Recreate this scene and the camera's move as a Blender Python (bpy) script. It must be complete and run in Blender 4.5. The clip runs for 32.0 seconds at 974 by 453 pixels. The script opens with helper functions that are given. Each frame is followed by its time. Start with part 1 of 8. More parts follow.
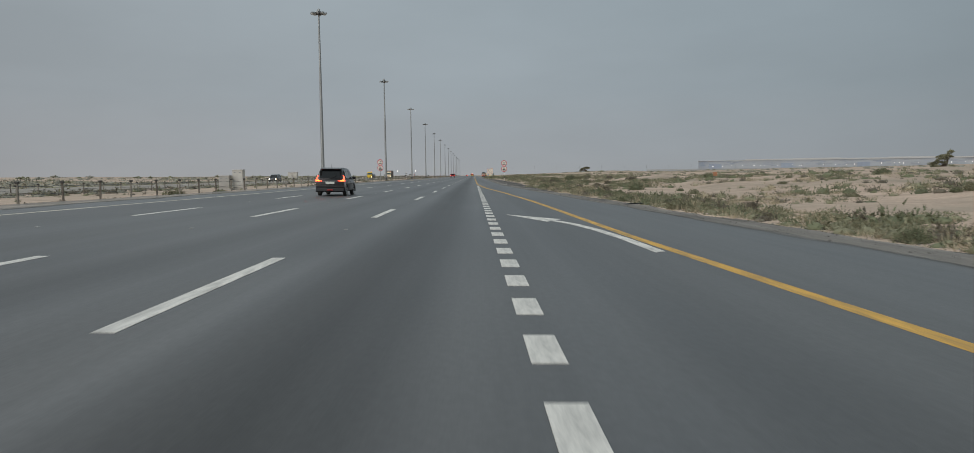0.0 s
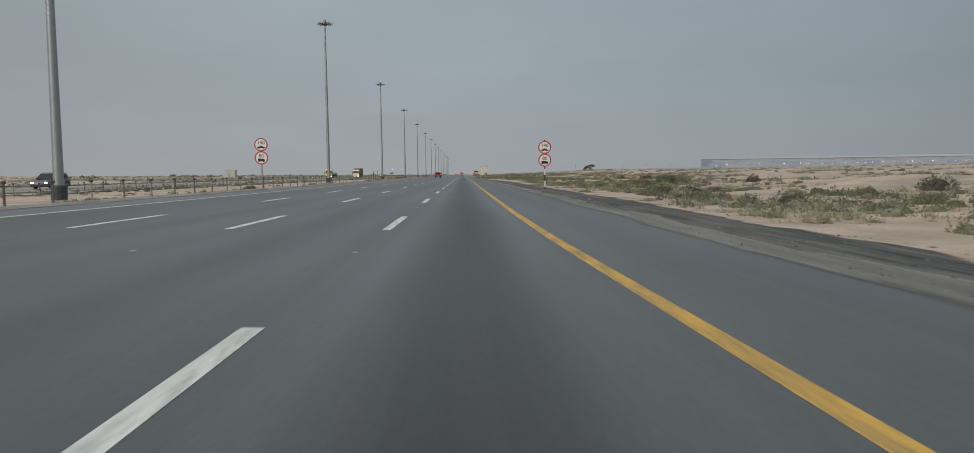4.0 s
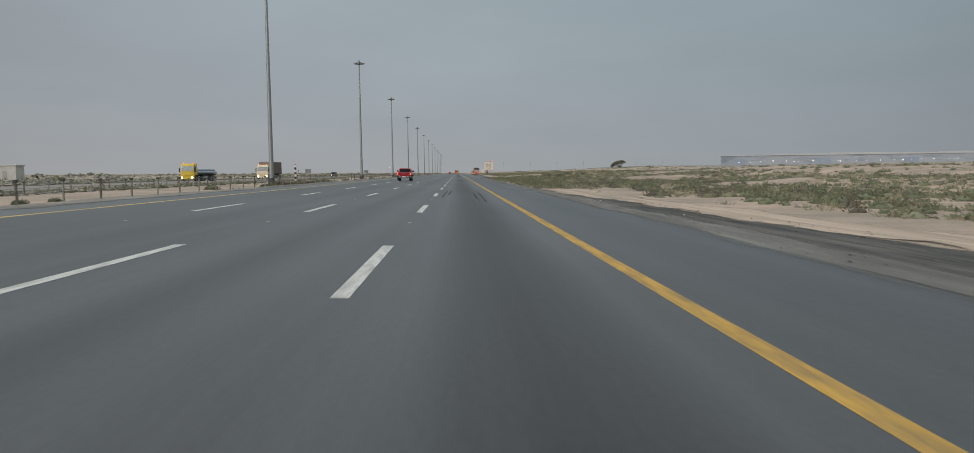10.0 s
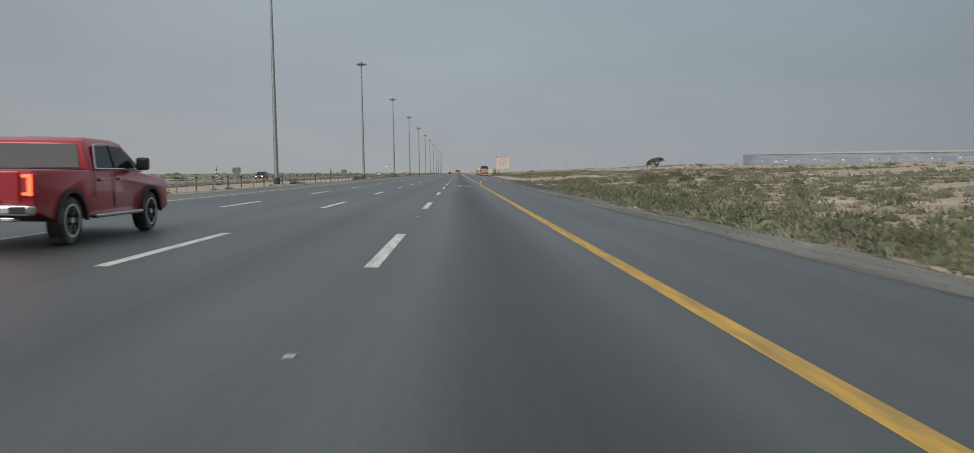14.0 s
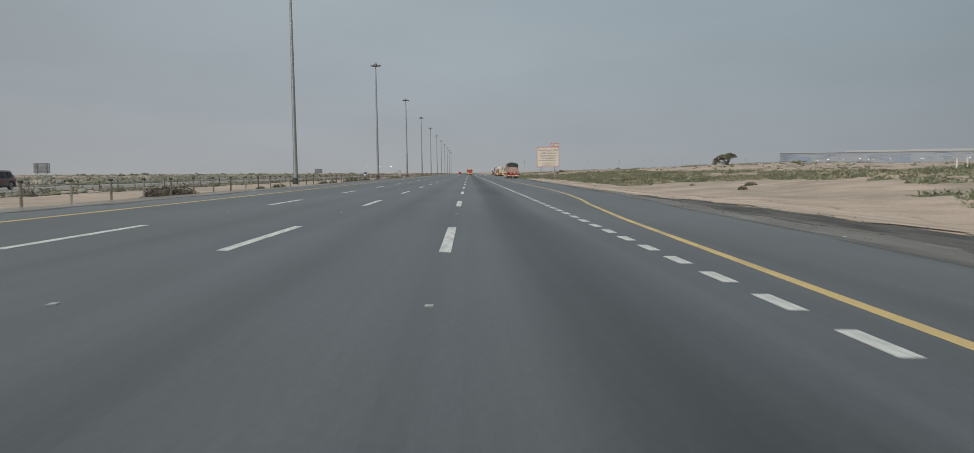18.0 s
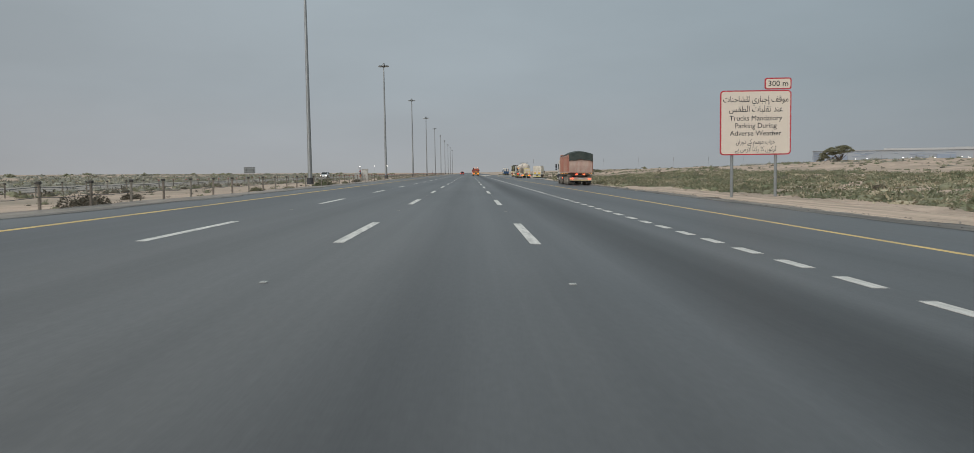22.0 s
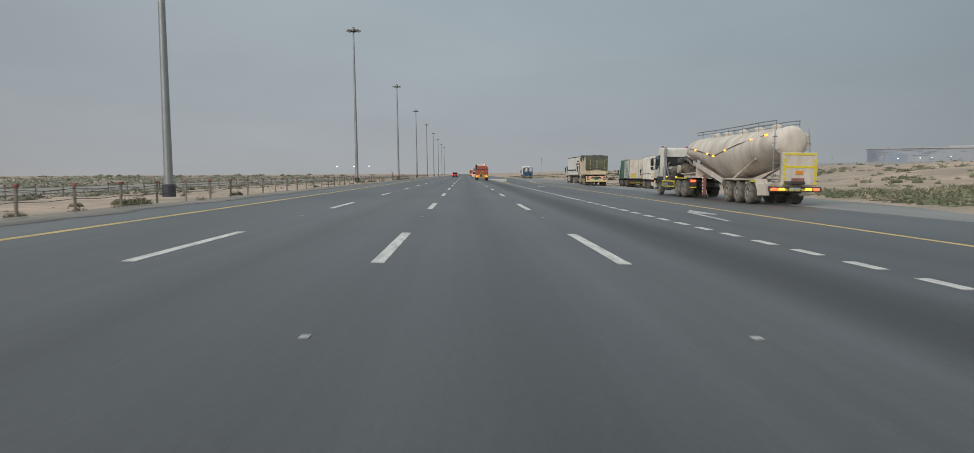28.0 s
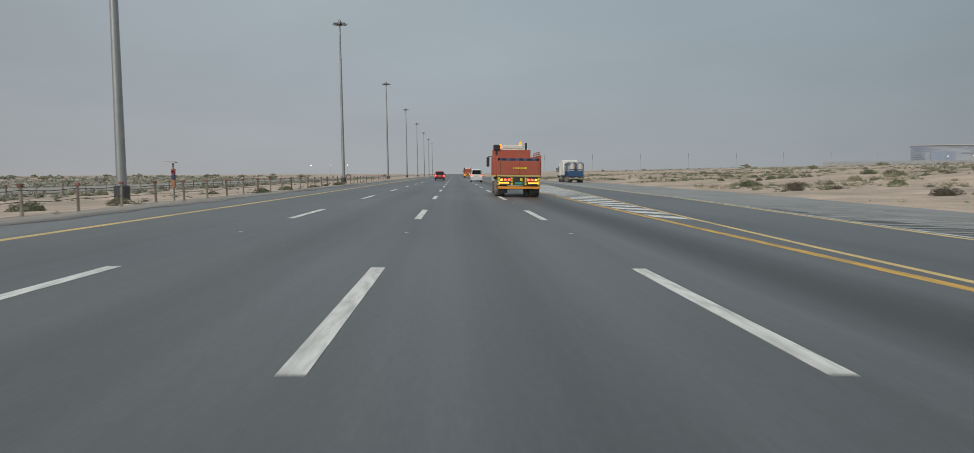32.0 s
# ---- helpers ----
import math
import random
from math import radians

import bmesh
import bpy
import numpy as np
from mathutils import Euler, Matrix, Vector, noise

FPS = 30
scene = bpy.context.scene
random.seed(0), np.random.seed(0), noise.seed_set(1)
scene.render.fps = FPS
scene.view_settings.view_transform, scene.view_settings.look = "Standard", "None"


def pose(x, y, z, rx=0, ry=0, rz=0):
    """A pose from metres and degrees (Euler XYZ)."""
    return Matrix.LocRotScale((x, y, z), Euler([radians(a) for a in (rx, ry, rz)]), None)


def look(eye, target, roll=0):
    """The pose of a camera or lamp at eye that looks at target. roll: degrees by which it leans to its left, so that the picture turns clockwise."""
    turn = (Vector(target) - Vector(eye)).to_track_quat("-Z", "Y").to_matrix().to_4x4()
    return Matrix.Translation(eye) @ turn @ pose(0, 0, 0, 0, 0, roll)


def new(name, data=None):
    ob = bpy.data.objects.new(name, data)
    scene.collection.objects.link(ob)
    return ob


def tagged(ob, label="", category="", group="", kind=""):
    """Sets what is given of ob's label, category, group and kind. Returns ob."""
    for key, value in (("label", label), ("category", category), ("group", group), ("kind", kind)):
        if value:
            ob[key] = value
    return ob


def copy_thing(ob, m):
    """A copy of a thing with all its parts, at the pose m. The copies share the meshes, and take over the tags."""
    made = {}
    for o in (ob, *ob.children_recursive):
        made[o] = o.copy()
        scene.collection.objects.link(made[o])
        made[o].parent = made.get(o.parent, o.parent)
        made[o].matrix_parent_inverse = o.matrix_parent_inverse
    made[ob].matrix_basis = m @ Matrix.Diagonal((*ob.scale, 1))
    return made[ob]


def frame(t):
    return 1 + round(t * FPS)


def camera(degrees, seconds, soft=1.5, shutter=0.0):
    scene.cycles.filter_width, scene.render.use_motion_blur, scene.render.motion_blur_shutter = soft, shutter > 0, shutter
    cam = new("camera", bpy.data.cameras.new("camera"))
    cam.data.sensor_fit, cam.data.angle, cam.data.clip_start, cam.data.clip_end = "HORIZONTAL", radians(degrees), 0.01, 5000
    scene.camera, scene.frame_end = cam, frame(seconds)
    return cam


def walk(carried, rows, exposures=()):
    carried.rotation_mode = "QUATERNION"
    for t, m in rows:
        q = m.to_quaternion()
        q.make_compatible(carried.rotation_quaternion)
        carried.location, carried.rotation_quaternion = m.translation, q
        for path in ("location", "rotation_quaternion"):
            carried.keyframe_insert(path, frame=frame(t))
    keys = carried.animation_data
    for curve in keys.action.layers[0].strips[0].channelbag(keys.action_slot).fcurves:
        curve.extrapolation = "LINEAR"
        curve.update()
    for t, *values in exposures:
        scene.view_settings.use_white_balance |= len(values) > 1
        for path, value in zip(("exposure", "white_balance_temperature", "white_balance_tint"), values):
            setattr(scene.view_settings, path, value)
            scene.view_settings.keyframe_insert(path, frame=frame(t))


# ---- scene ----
cam = camera(62.2, 32.0, soft=0.62, shutter=0.12)

CF = 0.0237          # cross fall of the carriageway, down towards the verge
EYE = 1.32           # height of the lens over the road
ROLL = -0.83


def fall(x):
    return -CF * x


# seconds, x, y, turn to the right and dip in degrees
PATH = [
    (0, 3.053, -12.598, 0.895, 3.652), (1, 2.591, 10.540, 1.011, 3.656), (2, 2.184, 34.299, 1.237, 3.702),
    (3, 1.932, 58.576, 1.513, 3.730), (6, 1.607, 133.595, 1.777, 3.753), (7, 1.458, 159.462, 1.690, 3.778),
    (8, 1.290, 185.391, 1.806, 3.809), (9, 1.208, 211.622, 1.983, 3.878), (10, 1.244, 237.597, 2.078, 3.860),
    (11, 1.222, 264.030, 2.087, 3.909), (12, 1.237, 290.123, 2.124, 3.887), (13, 1.222, 316.682, 2.086, 3.904),
    (14, 1.215, 342.906, 2.003, 3.871), (17, 0.746, 421.968, 1.542, 3.758), (18, 0.407, 448.712, 1.266, 3.849),
    (19, 0.048, 474.968, 1.347, 3.801), (20, -0.272, 501.702, 1.174, 3.837), (21, -0.787, 528.211, 1.175, 3.800),
    (22, -1.200, 555.100, 1.141, 3.853), (23, -1.575, 581.902, 1.377, 3.796), (24, -1.790, 609.210, 1.578, 3.772),
    (25, -1.947, 636.370, 1.770, 3.782), (28, -2.359, 720.177, 1.559, 3.774), (29, -2.560, 748.536, 1.602, 3.778),
    (30, -2.686, 777.198, 1.924, 3.830), (31, -2.626, 806.075, 2.170, 3.834), (32, -2.568, 834.778, 2.227, 3.789)]
walk(cam, [(t, pose(x, y, EYE + fall(x), 90 - dip, 0, -turn) @ pose(0, 0, 0, 0, 0, ROLL))
           for t, x, y, turn, dip in PATH],
     exposures=[(0, -0.06), (8, -0.04), (16, 0.0), (24, 0.05), (32, 0.05)])

# ---- sky and sun: a dull overcast evening ----
world = bpy.data.worlds.new("overcast_sky")
scene.world = world
world.use_nodes = True
nt = world.node_tree
nt.nodes.clear()
w_out = nt.nodes.new("ShaderNodeOutputWorld")
w_bg = nt.nodes.new("ShaderNodeBackground")
w_sky = nt.nodes.new("ShaderNodeTexSky")
w_sky.sky_type = "NISHITA"
w_sky.sun_disc = False
w_sky.sun_elevation, w_sky.sun_rotation = radians(26), radians(217)
w_sky.air_density, w_sky.dust_density = 1.5, 4.0
w_co = nt.nodes.new("ShaderNodeTexCoord")
w_sep = nt.nodes.new("ShaderNodeSeparateXYZ")
nt.links.new(w_co.outputs["Generated"], w_sep.inputs[0])
w_ramp = nt.nodes.new("ShaderNodeValToRGB")
SKY = [(0.0, (0.378, 0.380, 0.394)), (0.03, (0.366, 0.378, 0.402)), (0.10, (0.350, 0.382, 0.416)), (0.22, (0.354, 0.396, 0.432)),
       (0.5, (0.66, 0.72, 0.76)), (1.0, (1.10, 1.18, 1.23))]
for k, (p, c) in enumerate(SKY):
    el = w_ramp.color_ramp.elements[k] if k < 2 else w_ramp.color_ramp.elements.new(p)
    el.position, el.color = p, (*c, 1)
nt.links.new(w_sep.outputs["Z"], w_ramp.inputs[0])
# cloud cover a little lighter towards the west, where the sun stands behind it
w_side = nt.nodes.new("ShaderNodeMapRange")
w_side.inputs[1].default_value, w_side.inputs[2].default_value = -0.55, 0.55
w_side.inputs[3].default_value, w_side.inputs[4].default_value = 0.87, 0.74
w_side.interpolation_type = "LINEAR"
nt.links.new(w_sep.outputs["X"], w_side.inputs[0])
# and lighter along the road, where the cover thins
w_thin = nt.nodes.new("ShaderNodeMapRange")
w_thin.inputs[1].default_value, w_thin.inputs[2].default_value = 0.80, 1.0
w_thin.inputs[3].default_value, w_thin.inputs[4].default_value = 0.95, 1.20
nt.links.new(w_sep.outputs["Y"], w_thin.inputs[0])
w_pair = nt.nodes.new("ShaderNodeMath")
w_pair.operation = "MULTIPLY"
nt.links.new(w_side.outputs[0], w_pair.inputs[0])
nt.links.new(w_thin.outputs[0], w_pair.inputs[1])
w_tint = nt.nodes.new("ShaderNodeMix")
w_tint.data_type = "RGBA"
w_tint.inputs[6].default_value, w_tint.inputs[7].default_value = (0.988, 1.0, 0.992, 1), (0.925, 1.0, 1.022, 1)
w_fac = nt.nodes.new("ShaderNodeMapRange")
w_fac.inputs[1].default_value, w_fac.inputs[2].default_value = -0.5, 0.5
nt.links.new(w_sep.outputs["X"], w_fac.inputs[0])
nt.links.new(w_fac.outputs[0], w_tint.inputs[0])
w_noise = nt.nodes.new("ShaderNodeTexNoise")
w_noise.inputs["Scale"].default_value, w_noise.inputs["Detail"].default_value = 3.5, 5
w_map = nt.nodes.new("ShaderNodeMapping")
w_map.inputs["Scale"].default_value = (1, 1, 3.0)
nt.links.new(w_co.outputs["Generated"], w_map.inputs[0])
nt.links.new(w_map.outputs[0], w_noise.inputs["Vector"])
w_cl = nt.nodes.new("ShaderNodeMapRange")
w_cl.inputs[1].default_value, w_cl.inputs[2].default_value = 0.35, 0.75
w_cl.inputs[3].default_value, w_cl.inputs[4].default_value = 0.955, 1.065
nt.links.new(w_noise.outputs["Fac"], w_cl.inputs[0])
w_m1 = nt.nodes.new("ShaderNodeVectorMath")
w_m1.operation = "MULTIPLY"
nt.links.new(w_ramp.outputs[0], w_m1.inputs[0])
nt.links.new(w_tint.outputs[2], w_m1.inputs[1])
w_m2 = nt.nodes.new("ShaderNodeVectorMath")
w_m2.operation = "SCALE"
nt.links.new(w_m1.outputs[0], w_m2.inputs[0])
w_mul = nt.nodes.new("ShaderNodeMath")
w_mul.operation = "MULTIPLY"
nt.links.new(w_pair.outputs[0], w_mul.inputs[0])
nt.links.new(w_cl.outputs[0], w_mul.inputs[1])
nt.links.new(w_mul.outputs[0], w_m2.inputs["Scale"])
w_mix = nt.nodes.new("ShaderNodeVectorMath")
w_mix.operation = "MULTIPLY_ADD"
w_mix.inputs[1].default_value = (0.003, 0.003, 0.003)
nt.links.new(w_sky.outputs[0], w_mix.inputs[0])
nt.links.new(w_m2.outputs[0], w_mix.inputs[2])
nt.links.new(w_mix.outputs[0], w_bg.inputs[0])
w_bg.inputs[1].default_value = 1.0
nt.links.new(w_bg.outputs[0], w_out.inputs[0])

sun = new("sun", bpy.data.lights.new("sun", "SUN"))
sun.data.energy, sun.data.angle, sun.data.color = 1.5, radians(40), (1.0, 0.97, 0.93)
sun.matrix_world = look((-45, -60, 38), (0, 0, 0))


# ---- materials ----
def node(tree, kind, **kw):
    n = tree.nodes.new(kind)
    for key, value in kw.items():
        n.inputs[key.replace("_", " ")].default_value = value
    return n


def mat(name, col, rough=0.7, metal=0.0, var=0.15, scale=3.0, fine=40.0, bump=0.0, dirt=None, dirt_amt=0.0, dirt_scale=0.8,
        stretch=(1, 1, 1), island=0.0, random_ob=0.0, spec=0.5, coat=0.0, emit=None):
    """A surface with variation at two scales, stains of a second colour, and fine relief."""
    m = bpy.data.materials.new(name)
    m.use_nodes = True
    t = m.node_tree
    b = t.nodes["Principled BSDF"]
    b.inputs["Roughness"].default_value, b.inputs["Metallic"].default_value = rough, metal
    b.inputs["Specular IOR Level"].default_value = spec
    b.inputs["Coat Weight"].default_value = coat
    b.inputs["Coat Roughness"].default_value = 0.08
    co = t.nodes.new("ShaderNodeTexCoord")
    mp = t.nodes.new("ShaderNodeMapping")
    mp.inputs["Scale"].default_value = stretch
    t.links.new(co.outputs["Object"], mp.inputs[0])
    n1 = node(t, "ShaderNodeTexNoise", Scale=scale, Detail=5.0)
    n2 = node(t, "ShaderNodeTexNoise", Scale=fine, Detail=3.0)
    t.links.new(mp.outputs[0], n1.inputs["Vector"])
    t.links.new(mp.outputs[0], n2.inputs["Vector"])
    add = t.nodes.new("ShaderNodeMath")
    add.operation = "MULTIPLY_ADD"
    add.inputs[1].default_value = 0.6
    t.links.new(n1.outputs["Fac"], add.inputs[0])
    sc = t.nodes.new("ShaderNodeMath")
    sc.operation = "MULTIPLY"
    sc.inputs[1].default_value = 0.4
    t.links.new(n2.outputs["Fac"], sc.inputs[0])
    t.links.new(sc.outputs[0], add.inputs[2])
    rg = t.nodes.new("ShaderNodeMapRange")
    rg.inputs[1].default_value, rg.inputs[2].default_value = 0.3, 0.7
    rg.inputs[3].default_value, rg.inputs[4].default_value = 1 - var, 1 + var
    t.links.new(add.outputs[0], rg.inputs[0])
    last = rg.outputs[0]
    if island or random_ob:
        src = t.nodes.new("ShaderNodeNewGeometry").outputs["Random Per Island"] if island else t.nodes.new("ShaderNodeObjectInfo").outputs["Random"]
        r2 = t.nodes.new("ShaderNodeMapRange")
        amt = island or random_ob
        r2.inputs[3].default_value, r2.inputs[4].default_value = 1 - amt, 1 + amt
        t.links.new(src, r2.inputs[0])
        mm = t.nodes.new("ShaderNodeMath")
        mm.operation = "MULTIPLY"
        t.links.new(last, mm.inputs[0])
        t.links.new(r2.outputs[0], mm.inputs[1])
        last = mm.outputs[0]
    vm = t.nodes.new("ShaderNodeVectorMath")
    vm.operation = "SCALE"
    vm.inputs[0].default_value = col
    t.links.new(last, vm.inputs["Scale"])
    colour = vm.outputs[0]
    if dirt:
        n3 = node(t, "ShaderNodeTexNoise", Scale=dirt_scale, Detail=7.0, Roughness=0.65)
        t.links.new(mp.outputs[0], n3.inputs["Vector"])
        r3 = t.nodes.new("ShaderNodeMapRange")
        r3.inputs[1].default_value, r3.inputs[2].default_value = 0.42, 0.68
        r3.inputs[4].default_value = dirt_amt
        t.links.new(n3.outputs["Fac"], r3.inputs[0])
        mx = t.nodes.new("ShaderNodeMix")
        mx.data_type = "RGBA"
        mx.inputs[7].default_value = (*dirt, 1)
        t.links.new(r3.outputs[0], mx.inputs[0])
        t.links.new(colour, mx.inputs[6])
        colour = mx.outputs[2]
    t.links.new(colour, b.inputs["Base Color"])
    if bump:
        bp = t.nodes.new("ShaderNodeBump")
        bp.inputs["Strength"].default_value, bp.inputs["Distance"].default_value = bump, 0.02
        t.links.new(add.outputs[0], bp.inputs["Height"])
        t.links.new(bp.outputs[0], b.inputs["Normal"])
    if emit:
        b.inputs["Emission Color"].default_value = (*emit[:3], 1)
        b.inputs["Emission Strength"].default_value = emit[3]
    return m


def glow(name, col, strength):
    return mat(name, col, rough=0.3, var=0.02, emit=(*col, strength))


def asphalt_material():
    """Dark asphalt: oil-darkened lane middles, polished wheel tracks, dust towards the shoulders, coarse grain and stains."""
    m = mat("asphalt", (0.0505, 0.052, 0.0535), rough=0.50, var=0.17, scale=0.35, fine=45, bump=0.25, dirt=(0.083, 0.078, 0.071), dirt_amt=0.6, dirt_scale=0.12,
            stretch=(1, 0.10, 1), spec=0.72)
    t = m.node_tree
    b = t.nodes["Principled BSDF"]
    src = b.inputs["Base Color"].links[0].from_socket
    geo = t.nodes.new("ShaderNodeTexCoord")
    sep = t.nodes.new("ShaderNodeSeparateXYZ")
    t.links.new(geo.outputs["Object"], sep.inputs[0])

    def math_node(op, a, c):
        n = t.nodes.new("ShaderNodeMath")
        n.operation = op
        for k, v in enumerate((a, c)):
            if isinstance(v, (int, float)):
                n.inputs[k].default_value = v
            else:
                t.links.new(v, n.inputs[k])
        return n.outputs[0]

    def noise_at(sx, sy, detail=4.0, rough=0.55):
        mp = t.nodes.new("ShaderNodeMapping")
        mp.inputs["Scale"].default_value = (sx, sy, 1)
        t.links.new(geo.outputs["Object"], mp.inputs[0])
        n = node(t, "ShaderNodeTexNoise", Scale=1.0, Detail=detail, Roughness=rough)
        t.links.new(mp.outputs[0], n.inputs["Vector"])
        return n.outputs["Fac"]

    def ranged(v, a, c, lo, hi):
        n = t.nodes.new("ShaderNodeMapRange")
        n.interpolation_type = "SMOOTHSTEP"
        for k, q in enumerate((a, c, lo, hi)):
            n.inputs[k + 1].default_value = q
        t.links.new(v, n.inputs[0])
        return n.outputs[0]

    # the lanes wander a little under the traffic
    wander = math_node("MULTIPLY", math_node("SUBTRACT", noise_at(0.02, 0.02), 0.5), 0.7)
    lane = t.nodes.new("ShaderNodeMapRange")
    lane.inputs[1].default_value, lane.inputs[2].default_value, lane.inputs[3].default_value, lane.inputs[4].default_value = -15, 15, 0, 1
    t.links.new(math_node("ADD", sep.outputs["X"], wander), lane.inputs[0])
    across = t.nodes.new("ShaderNodeValToRGB")
    tones = [(-15, 1.30), (-11.6, 1.18), (-10.8, 0.96), (-9.1, 0.94), (-7.3, 1.02), (-6.4, 1.04), (-5.5, 0.90), (-4.5, 1.06), (-3.6, 0.99), (-2.8, 1.08),
             (-1.85, 0.86), (-0.9, 1.10), (0.0, 0.98), (0.75, 1.10), (1.35, 0.68), (1.85, 0.58), (2.4, 0.70), (3.0, 1.07), (3.6, 0.98), (4.3, 1.02),
             (5.2, 0.90), (6.2, 1.02), (7.3, 1.05), (8.5, 1.08), (13.0, 1.06)]
    for k, (x, v) in enumerate(tones):
        p = (x + 15) / 30
        el = across.color_ramp.elements[k] if k < 2 else across.color_ramp.elements.new(p)
        el.position, el.color = p, (v / 2, v / 2, v / 2, 1)
    t.links.new(lane.outputs[0], across.inputs[0])
    bands = math_node("MULTIPLY", across.outputs[0], 2.0)
    # how strongly the bands show changes along the road
    keep = ranged(noise_at(0.12, 0.025), 0.30, 0.62, 0.7, 1.0)
    mixed = math_node("ADD", math_node("MULTIPLY", math_node("SUBTRACT", bands, 1.0), keep), 1.0)
    # long fine streaks, broad pale laps and small oil spots
    streak = ranged(noise_at(2.6, 0.03, 5.0, 0.65), 0.33, 0.70, 0.89, 1.12)
    laps = ranged(noise_at(0.16, 0.05, 3.0), 0.35, 0.68, 0.93, 1.09)
    spots = ranged(noise_at(1.1, 0.8, 2.0), 0.70, 0.80, 1.0, 0.74)
    grit = ranged(noise_at(14.0, 9.0, 2.0), 0.34, 0.68, 0.90, 1.10)
    scale = math_node("MULTIPLY", math_node("MULTIPLY", mixed, streak), math_node("MULTIPLY", laps, math_node("MULTIPLY", spots, grit)))
    last = t.nodes.new("ShaderNodeVectorMath")
    last.operation = "SCALE"
    t.links.new(src, last.inputs[0])
    t.links.new(scale, last.inputs["Scale"])
    t.links.new(last.outputs[0], b.inputs["Base Color"])
    # rubber and oil fill the grain and dull the sheen of the lane middles
    t.links.new(math_node("MULTIPLY", math_node("MULTIPLY", mixed, mixed), math_node("MULTIPLY", laps, 0.74)), b.inputs["Specular IOR Level"])
    return m


def feathered(m, left=0.3, right=0.3, sx=1.0, sy=0.2, ragged=0.9, most=1.0):
    """Lets a loose layer thin out unevenly towards both rims; UV u runs across it, position gives the ragged edge."""
    t = m.node_tree
    out = next(n for n in t.nodes if n.type == "OUTPUT_MATERIAL")
    uv = t.nodes.new("ShaderNodeTexCoord")
    sep = t.nodes.new("ShaderNodeSeparateXYZ")
    t.links.new(uv.outputs["UV"], sep.inputs[0])
    mp = t.nodes.new("ShaderNodeMapping")
    mp.inputs["Scale"].default_value = (sx, sy, 1)
    t.links.new(uv.outputs["Object"], mp.inputs[0])
    n = node(t, "ShaderNodeTexNoise", Scale=1.0, Detail=6.0, Roughness=0.65)
    t.links.new(mp.outputs[0], n.inputs["Vector"])
    parts = []
    for lo, hi in ((0.0, left), (1.0, 1.0 - right)):
        r = t.nodes.new("ShaderNodeMapRange")
        r.inputs[1].default_value, r.inputs[2].default_value = lo, hi
        t.links.new(sep.outputs["X"], r.inputs[0])
        parts.append(r.outputs[0])
    low = t.nodes.new("ShaderNodeMath")
    low.operation = "MINIMUM"
    t.links.new(parts[0], low.inputs[0])
    t.links.new(parts[1], low.inputs[1])
    cut = t.nodes.new("ShaderNodeMath")
    cut.operation = "MULTIPLY_ADD"
    cut.inputs[1].default_value = 1.0 + ragged
    t.links.new(low.outputs[0], cut.inputs[0])
    neg = t.nodes.new("ShaderNodeMath")
    neg.operation = "MULTIPLY"
    neg.inputs[1].default_value = -ragged * 1.5
    t.links.new(n.outputs["Fac"], neg.inputs[0])
    t.links.new(neg.outputs[0], cut.inputs[2])
    soft = t.nodes.new("ShaderNodeMapRange")
    soft.interpolation_type = "SMOOTHSTEP"
    soft.inputs[1].default_value, soft.inputs[2].default_value, soft.inputs[4].default_value = -0.15, 0.35, most
    t.links.new(cut.outputs[0], soft.inputs[0])
    clear_one = t.nodes.new("ShaderNodeBsdfTransparent")
    mix = t.nodes.new("ShaderNodeMixShader")
    t.links.new(soft.outputs[0], mix.inputs[0])
    t.links.new(clear_one.outputs[0], mix.inputs[1])
    t.links.new(t.nodes["Principled BSDF"].outputs[0], mix.inputs[2])
    t.links.new(mix.outputs[0], out.inputs["Surface"])
    return m


